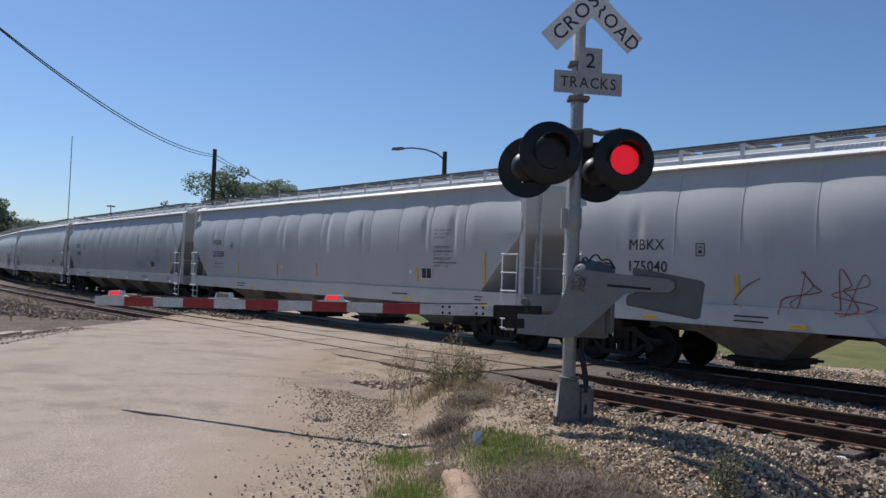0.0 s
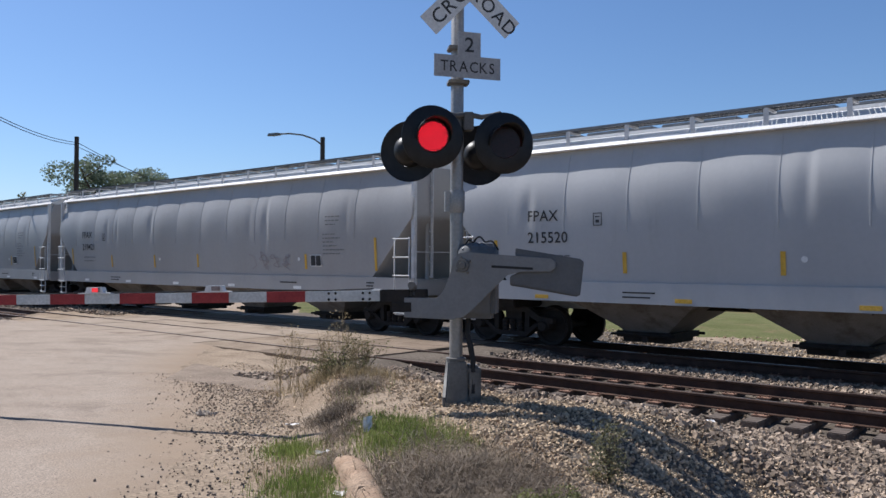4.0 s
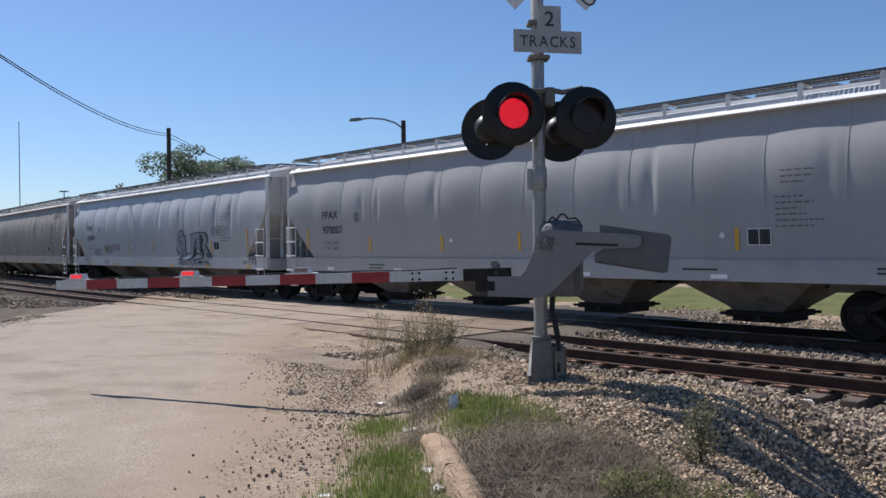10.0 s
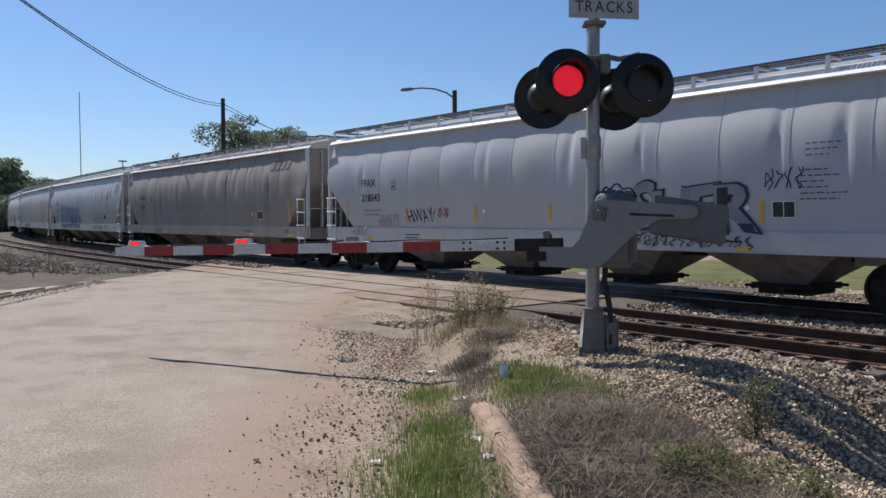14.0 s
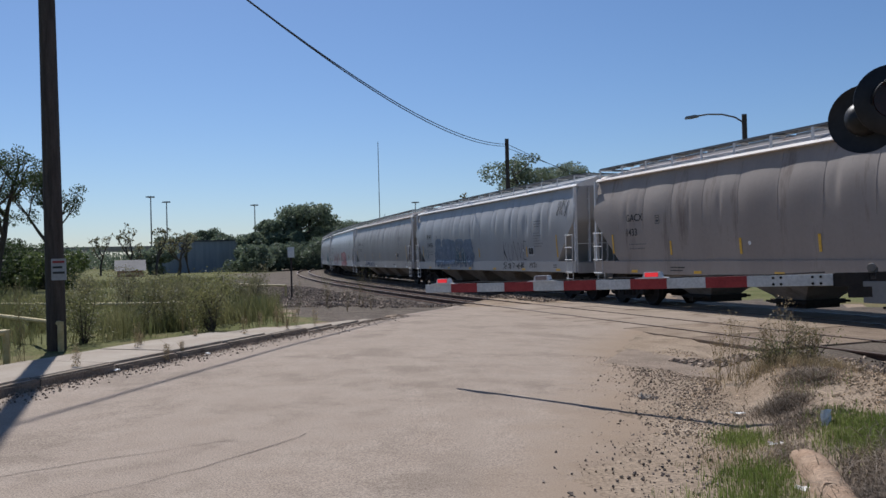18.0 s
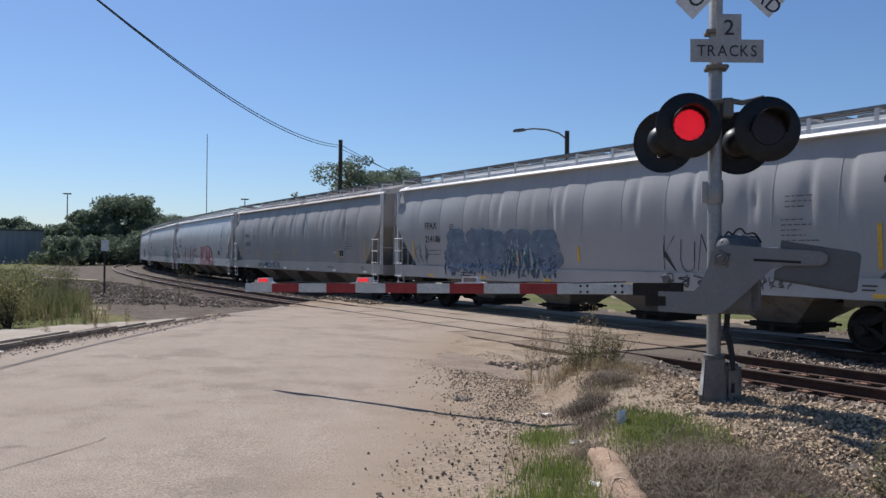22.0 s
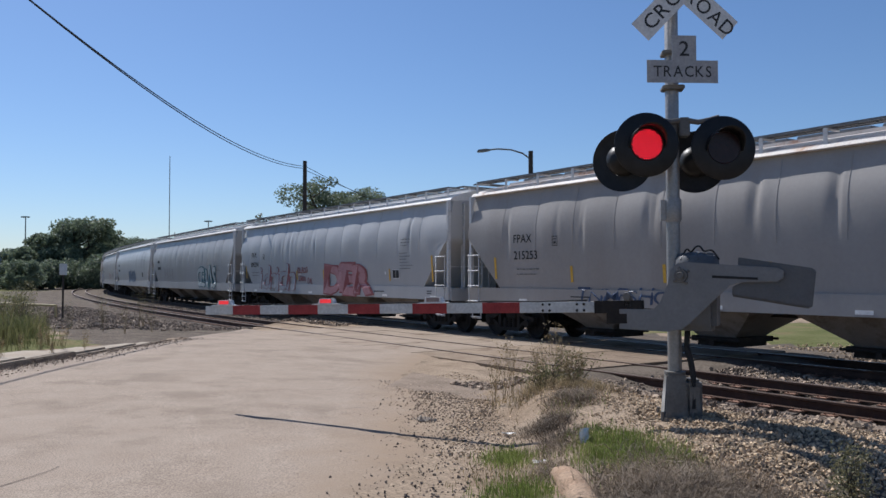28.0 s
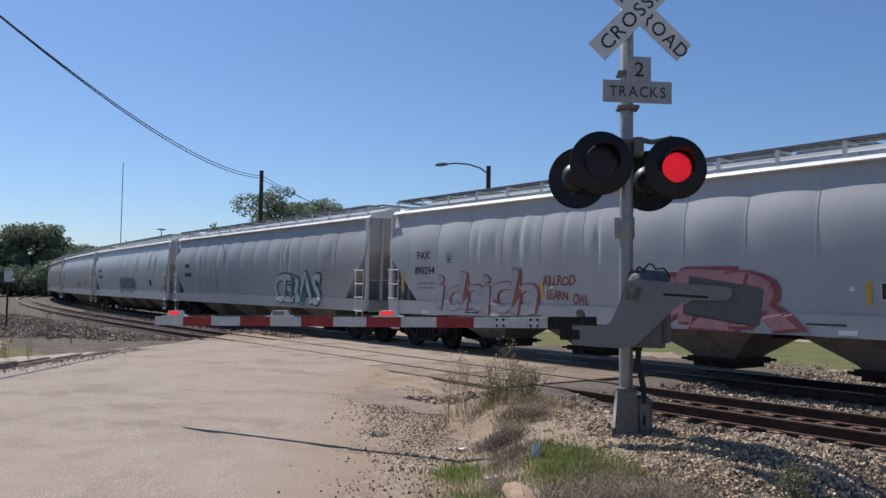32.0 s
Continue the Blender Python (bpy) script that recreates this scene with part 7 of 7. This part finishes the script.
def build_grass():
    rng = np.random.default_rng(31)
    X, Y, H = [], [], []
    for cx, cy, r, n, h in ((-0.28, 7.2, 0.20, 1300, 0.09), (-0.15, 6.1, 0.24, 1500, 0.08), (-0.1, 5.2, 0.34, 2600, 0.10), (-0.12, 4.4, 0.40, 2400, 0.10), (0.62, 6.85, 0.30, 3600, 0.085), (0.9, 6.45, 0.24, 1500, 0.09), (0.45, 7.4, 0.25, 900, 0.06), (0.3, 8.9, 0.25, 300, 0.06), (1.0, 5.1, 0.4, 250, 0.09)):
        X.append(rng.normal(cx, r * 0.62, n))
        Y.append(rng.normal(cy, r, n))
        H.append(np.full(n, h))
    x, y = np.concatenate(X), np.concatenate(Y)
    blades("grass", GRASS, "fresh green grass tufts at the road's edge", x, y, ground_z(x, y), np.concatenate(H), 1, 0.0028)
    X, Y, H = [], [], []
    for cx, cy, r, n, h in ((0.05, 10.4, 0.4, 1300, 0.18), (0.5, 10.0, 0.35, 700, 0.15), (0.7, 6.9, 0.35, 350, 0.09), (-0.2, 6.6, 0.35, 700, 0.08), (0.9, 6.2, 0.3, 800, 0.1)):
        X.append(rng.normal(cx, r * 0.7, n))
        Y.append(rng.normal(cy, r, n))
        H.append(np.full(n, h))
    x, y = np.concatenate(X), np.concatenate(Y)
    blades("dry_grass", GRASS_DRY, "dry straw-coloured grass matted on the mound", x, y, ground_z(x, y), np.concatenate(H), 2, 0.003, 1.3)
    X, Y, H = [], [], []
    for cx, cy, r, n, h in ((0.85, 5.6, 0.40, 5000, 0.2), (0.85, 4.8, 0.45, 5000, 0.2), (1.25, 5.4, 0.32, 2800, 0.18), (0.02, 8.3, 0.20, 2000, 0.11), (0.33, 9.1, 0.22, 1800, 0.10), (0.12, 7.5, 0.22, 1300, 0.08), (0.05, 6.7, 0.16, 900, 0.07), (1.5, 4.2, 0.4, 2500, 0.12)):
        X.append(rng.normal(cx, r * 0.62, n))
        Y.append(rng.normal(cy, r, n))
        H.append(np.full(n, h))
    x, y = np.concatenate(X), np.concatenate(Y)
    blades("dead_grass", THATCH, "dead grey-brown grass lying in a thick mat beside the kerb", x, y, ground_z(x, y), np.concatenate(H), 12, 0.0030, 2.3)
    # waste ground beyond the pavement
    x, y = tufts(rng, 60000, -24, -10.4, 3, 30, 140, 0.28)
    left, _ = road_edges(y)
    s, q = side_of_line(x, y)
    keep = (x < left - 1.65) & (q < -7.4 + 0.8 * lumps(x, y, 1.1)) & (lumps(x, y, 0.75, 6.0) > 0.0)
    x, y = x[keep], y[keep]
    blades("tall_grass", GRASS_TALL, "tall olive and straw-coloured weeds on the waste ground", x, y, ground_z(x, y), np.clip(0.45 + 0.5 * lumps(x, y, 1.3) + 0.3 * (x > -13.0), 0.12, 1.2), 3, 0.006, 0.6)
    x, y = tufts(rng, 60000, -70, -12, -6, 62, 60, 0.8)
    s, q = side_of_line(x, y)
    keep = (q < -7.6) & (x < -12.5) & (lumps(x, y, 0.45, 9.0) > -0.1)
    x, y = x[keep], y[keep]
    blades("weeds", GRASS_TALL, "rough weeds over the waste ground", x, y, ground_z(x, y), np.clip(0.45 + 0.35 * lumps(x, y, 0.5, 2.0), 0.15, 0.9), 4, 0.02, 0.5)


build_grass()


def tall_weed(x, y, h, seed, n=7, material=None):
    """A dry upright weed: thin stems with side twigs and seed heads."""
    r = random.Random(seed)
    ob = empty("weed", "tall dry brown weed beside the road", "weed", group="dry weeds")
    z = gz(x, y)
    rng = np.random.default_rng(seed)
    b = Build()
    for i in range(n):
        a = r.uniform(0, math.tau)
        top = Vector((x + 0.22 * h * r.uniform(0, 1) * math.cos(a), y + 0.22 * h * r.uniform(0, 1) * math.sin(a), z + h * r.uniform(0.6, 1.0)))
        foot = Vector((x + r.uniform(-0.04, 0.04), y + r.uniform(-0.04, 0.04), z - 0.03))
        mid = foot.lerp(top, 0.5) + Vector((r.uniform(-0.03, 0.03), r.uniform(-0.03, 0.03), 0))
        b.tube([foot, mid, top], 0.004, 4, 0.0015)
        for k in range(6):
            p = mid.lerp(top, r.random())
            b.tube([p, p + Vector((r.uniform(-0.08, 0.08), r.uniform(-0.08, 0.08), r.uniform(0.02, 0.10)))], 0.0018, 3, 0.001)
    part("stem", b, GRASS_DRY, ob, kind="stuff")
    c = Build()
    leaf_cloud(c, [(x, y, z + h * f) for f in (0.3, 0.5, 0.7, 0.85)], [h * 0.16] * 4, 160, 0.012, rng)
    part("seed_head", c, material or GRASS_DRY, ob, smooth=0, kind="stuff")
    rebase(ob, (x, y, z))


def build_plants():
    for i, (x, y, h) in enumerate(((-0.50, 10.5, 0.95), (-0.42, 10.7, 0.8), (-0.6, 10.35, 0.6), (0.12, 10.45, 0.85), (0.25, 10.7, 0.6), (-0.05, 10.2, 0.55), (0.3, 10.2, 0.5), (0.0, 10.8, 0.6), (0.45, 10.5, 0.45))):
        tall_weed(x, y, h, 200 + i)
    for i, (x, y, h, w) in enumerate(((2.05, 5.85, 0.48, 0.13), (1.22, 4.62, 0.24, 0.55), (1.85, 4.45, 0.20, 0.5), (0.12, 10.5, 0.50, 0.8), (1.5, 4.7, 0.22, 0.5), (0.4, 10.6, 0.45, 0.6), (0.0, 10.2, 0.3, 0.6))):
        shrub(x, y, h, w, 1500 if i in (0, 1, 2, 4) else 520, 220 + i, "small scrubby weed on the mound", (LEAF_DULL if i == 0 else SCRUB if i in (1, 2, 4) else GRASS_TALL), 0.011 if i < 3 or i == 4 else 0.013, "scrubby weeds on the mound")
    rng = random.Random(15)
    for i in range(46):
        y = rng.uniform(5, 34)
        l = float(road_edges(np.array([y]))[0][0])
        x = l - 2.0 - abs(rng.gauss(0, 6.0))
        if side_of_line(x, y)[1][0] > -6.5:
            continue
        shrub(x, y, rng.uniform(0.7, 1.5), rng.uniform(0.5, 1.1), 1900, 400 + i, "leafy olive weed on the waste ground", (SCRUB, GRASS_TALL, LEAF_DULL)[i % 3], 0.024, "leafy weeds on the waste ground")
    rng = random.Random(5)
    for i in range(26):
        y = rng.uniform(2, 17)
        l = float(road_edges(np.array([y]))[0][0])
        tall_weed(l - rng.uniform(-0.05, 1.6), y, rng.uniform(0.25, 0.6), 300 + i, 5)
    for i in range(22):
        y = rng.uniform(6, 27)
        l = float(road_edges(np.array([y]))[0][0])
        tall_weed(l - rng.uniform(1.9, 5.0), y, rng.uniform(0.8, 1.5), 340 + i, 8, GRASS_TALL)


build_plants()


def build_clutter():
    r = random.Random(9)
    # broken length of kerb in the grass
    k = empty("kerb_stone", "weathered tan length of broken concrete kerb in the grass", "kerb")
    pts = [(0.15, 6.55), (0.22, 6.0), (0.29, 5.4), (0.35, 4.8), (0.41, 4.2), (0.47, 3.5)]
    prof = ((-0.10, -0.15), (-0.09, 0.03), (-0.06, 0.075), (0.0, 0.09), (0.06, 0.082), (0.085, 0.05), (0.095, -0.15))
    line = smooth_line(pts, 9)
    for a, b in ((0, 17), (17, 33), (33, len(line) - 1)):
        rows = []
        for i in range(a, b + 1):
            x, y = line[i]
            y += 0.012 if i == a else -0.012 if i == b else 0.0
            z = float(np.interp(y, (3.5, 4.8, 6.2, 6.55), (0.12, 0.13, 0.13, 0.07)))
            rows.append([(x + u + r.uniform(-0.008, 0.008), y, z + v + r.uniform(-0.007, 0.007)) for u, v in prof])
        bb = Build().grid(rows)
        for e in (rows[0], rows[-1]):
            bb.add(e, [tuple(range(len(e)))])
        part("kerb_length", bb, KERB, k, smooth=60)
    # litter
    for i, (x, y, w, h, up) in enumerate(((0.36, 7.25, 0.085, 0.13, 1), (-0.02, 7.0, 0.13, 0.05, 0), (0.08, 5.75, 0.10, 0.08, 0), (0.22, 5.25, 0.14, 0.09, 0), (3.95, 8.35, 0.30, 0.10, 0), (-0.35, 8.35, 0.14, 0.07, 0), (-0.55, 5.2, 0.08, 0.05, 0), (-9.0, 9.4, 0.14, 0.08, 0), (-8.9, 11.4, 0.12, 0.07, 0), (-8.8, 6.3, 0.1, 0.07, 0))):
        b = Build()
        n = 5
        rows = []
        for a in range(n):
            row = []
            for c in range(n):
                u, v = (a / (n - 1) - 0.5) * w, (c / (n - 1)) * h
                bump = r.uniform(0, 0.025)
                row.append((u, bump, v) if up else (u, v, bump + 0.012))
            rows.append(row)
        b.grid(rows)
        z = max(gz(x, y), road_top(x, y) if x < road_edges(np.array([y]))[1][0] else -9)
        t = thing("litter", b, PAPER, "crumpled piece of white litter on the ground", "litter", "litter", smooth=0)
        t.matrix_world = Matrix.Translation((x, y, z)) @ Matrix.Rotation(r.uniform(-0.5, 0.5), 4, "Z")
    # cracks in the road
    cracks = [((-7.6, 1.2), (-6.2, 3.1), (-5.3, 4.6), (-4.4, 5.9)), ((-5.0, 3.0), (-4.2, 4.6), (-3.9, 6.3)), ((-3.3, 9.6), (-2.6, 9.5), (-2.2, 9.8), (-1.8, 9.6)), ((-5.6, 11.8), (-4.6, 11.6), (-3.9, 12.1), (-3.0, 11.9)), ((-2.9, 12.9), (-2.3, 12.5), (-1.9, 12.7)), ((-8.6, 8.2), (-8.7, 11.0), (-8.9, 14.0), (-9.1, 17.0)), ((-6.4, 14.6), (-5.2, 14.2), (-4.7, 14.5)), ((-3.6, 10.9), (-3.2, 10.2), (-3.4, 9.9))]
    net = empty("road_crack", "thin dark crack in the concrete", "crack", kind="structure")
    for c in cracks:
        b = Build()
        line = smooth_line(c, 8)
        rows = ([], [])
        for i, (x, y) in enumerate(line):
            x0, y0 = line[max(0, i - 1)]
            x1, y1 = line[min(len(line) - 1, i + 1)]
            d = Vector((x1 - x0, y1 - y0)).normalized()
            w = 0.002 + 0.004 * r.random()
            jx, jy = r.uniform(-0.03, 0.03), r.uniform(-0.03, 0.03)
            for row, s in zip(rows, (1, -1)):
                px, py = x + jx - d.y * w * s, y + jy + d.x * w * s
                row.append((px, py, road_top(px, py) + 0.005))
        b.grid(rows)
        part("crack", b, CRUMB, net, smooth=0)
    # worn asphalt beside the crossing
    rows = []
    for i in range(34):
        f = i / 33
        row = []
        for j in range(14):
            g = j / 13
            x = -2.35 + 2.85 * f
            lo, hi = 11.6 - 1.1 * f + 0.22 * math.sin(7 * f) + 0.12 * math.sin(23 * f), 14.6 - 3.15 * f + 0.06 * math.sin(11 * f)
            y = lo + max(0.05, hi - lo) * g
            edge = min(f, 1 - f, g, 1 - g)
            row.append((x, y, max(gz(x, y), road_top(x, y) if x < road_edges(np.array([y]))[1][0] + 0.2 else -9) + (0.012 if edge > 0.01 else -0.02)))
        rows.append(row)
    thing("asphalt_patch", Build().grid(rows), ASPHALT, "worn dark asphalt patch beside the crossing", "asphalt", kind="structure", smooth=80)
    # low pipe barrier on the waste ground
    for run in ([(-19.6, 31.0), (-23.5, 31.6)], [(-12.9, 17.2), (-20.0, 17.6)], [(-20.0, 17.62), (-27.2, 18.1)], [(-12.2, 11.5), (-21.4, 16.2)], [(-11.35, 9.6), (-11.3, 4.6)]):
        f = empty("pipe_barrier", "low faded yellow pipe barrier in the weeds", "barrier", group="pipe barriers")
        (x0, y0), (x1, y1) = run
        z0, z1 = gz(x0, y0), gz(x1, y1)
        part("rail_pipe", Build().tube([(x0, y0, z0 + 0.52), ((x0 + x1) / 2, (y0 + y1) / 2, (z0 + z1) / 2 + 0.5), (x1, y1, z1 + 0.52)], 0.045, 8), YELLOW_PIPE, f)
        for x, y, z in ((x0, y0, z0), (x1, y1, z1)):
            part("post", Build().rod((x, y, z - 0.2), (x, y, z + 0.55), 0.055, n=10), YELLOW_PIPE, f)
    # heap of cut branches
    heap = empty("brush_pile", "large heap of dead grey branches on the waste ground", "brush pile")
    c = at(58.6, 36)
    z = gz(c.x, c.y)
    rr = random.Random(77)
    for i in range(330):
        a, d = rr.uniform(0, math.tau), 5.4 * math.sqrt(rr.random())
        top = 2.5 * max(0.05, 1 - d / 6.0)
        p = Vector((c.x + d * math.cos(a), c.y + d * math.sin(a), z + rr.uniform(0.05, top)))
        v = Vector((rr.uniform(-1, 1), rr.uniform(-1, 1), rr.uniform(-0.35, 0.35))).normalized() * rr.uniform(0.8, 2.2)
        part("branch", Build().tube([p - v / 2, p + Vector((rr.uniform(-0.15, 0.15), rr.uniform(-0.15, 0.15), rr.uniform(-0.1, 0.15))), p + v / 2], rr.uniform(0.012, 0.045), 4, 0.008), BARK, heap)
    m = Build()
    rows = []
    for k in range(8):
        rr_, hh = 4.4 * (1 - k / 7.5), 0.9 * (k / 7) ** 0.7
        rows.append([(c.x + rr_ * math.cos(j * math.tau / 20) * rr.uniform(0.9, 1.1), c.y + rr_ * math.sin(j * math.tau / 20) * rr.uniform(0.9, 1.1), z - 0.1 + hh) for j in range(20)])
        rows[-1].append(rows[-1][0])
    part("heap_core", Build().grid(rows), BARK, heap, smooth=0)
    rebase(heap, (c.x, c.y, z))
    # chain-link fence beyond the tracks
    fence = empty("wire_fence", "low wire fence beyond the tracks", "fence")
    a, b = at(-18, 66), at(-44, 62)
    for i in range(15):
        p = a.lerp(b, i / 14)
        part("post", Build().rod((p.x, p.y, -0.6), (p.x, p.y, 1.0), 0.04, n=6), GALV, fence)
    for z in (0.1, 0.5, 0.95):
        part("rail_wire", Build().tube([(a.x, a.y, z - 0.05), (b.x, b.y, z - 0.05)], 0.02, 5), GALV, fence)


build_clutter()


# ---------------------------------------------------------------- what moves
def motions():
    for k, car in enumerate(cars):
        walk(car, [(0.5 * i, car_pose(k, 0.5 * i)) for i in range(65)])
        for truck in car.children:
            if truck.name.startswith("truck"):
                for wheel in truck.children:
                    if wheel.name.startswith("wheelset"):
                        x = wheel.location.x
                        walk(wheel, [(0.1 * i, Matrix.Translation((x, 0, 0.44)) @ Matrix.Rotation(travel(0.1 * i) / 0.44, 4, "Y")) for i in range(321)])
    # the flashing lamps: an added turn of each lens shows its lit or dark face
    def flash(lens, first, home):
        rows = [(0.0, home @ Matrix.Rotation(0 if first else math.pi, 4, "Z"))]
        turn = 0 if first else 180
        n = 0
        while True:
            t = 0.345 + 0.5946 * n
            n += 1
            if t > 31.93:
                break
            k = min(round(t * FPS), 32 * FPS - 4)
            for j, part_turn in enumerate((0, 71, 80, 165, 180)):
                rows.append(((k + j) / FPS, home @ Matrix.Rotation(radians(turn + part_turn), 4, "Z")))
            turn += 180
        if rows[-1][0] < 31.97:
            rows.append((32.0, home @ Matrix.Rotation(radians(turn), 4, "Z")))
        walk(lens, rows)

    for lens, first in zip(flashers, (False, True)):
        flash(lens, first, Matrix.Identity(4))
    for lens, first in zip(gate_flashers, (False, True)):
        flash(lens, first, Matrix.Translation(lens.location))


motions()
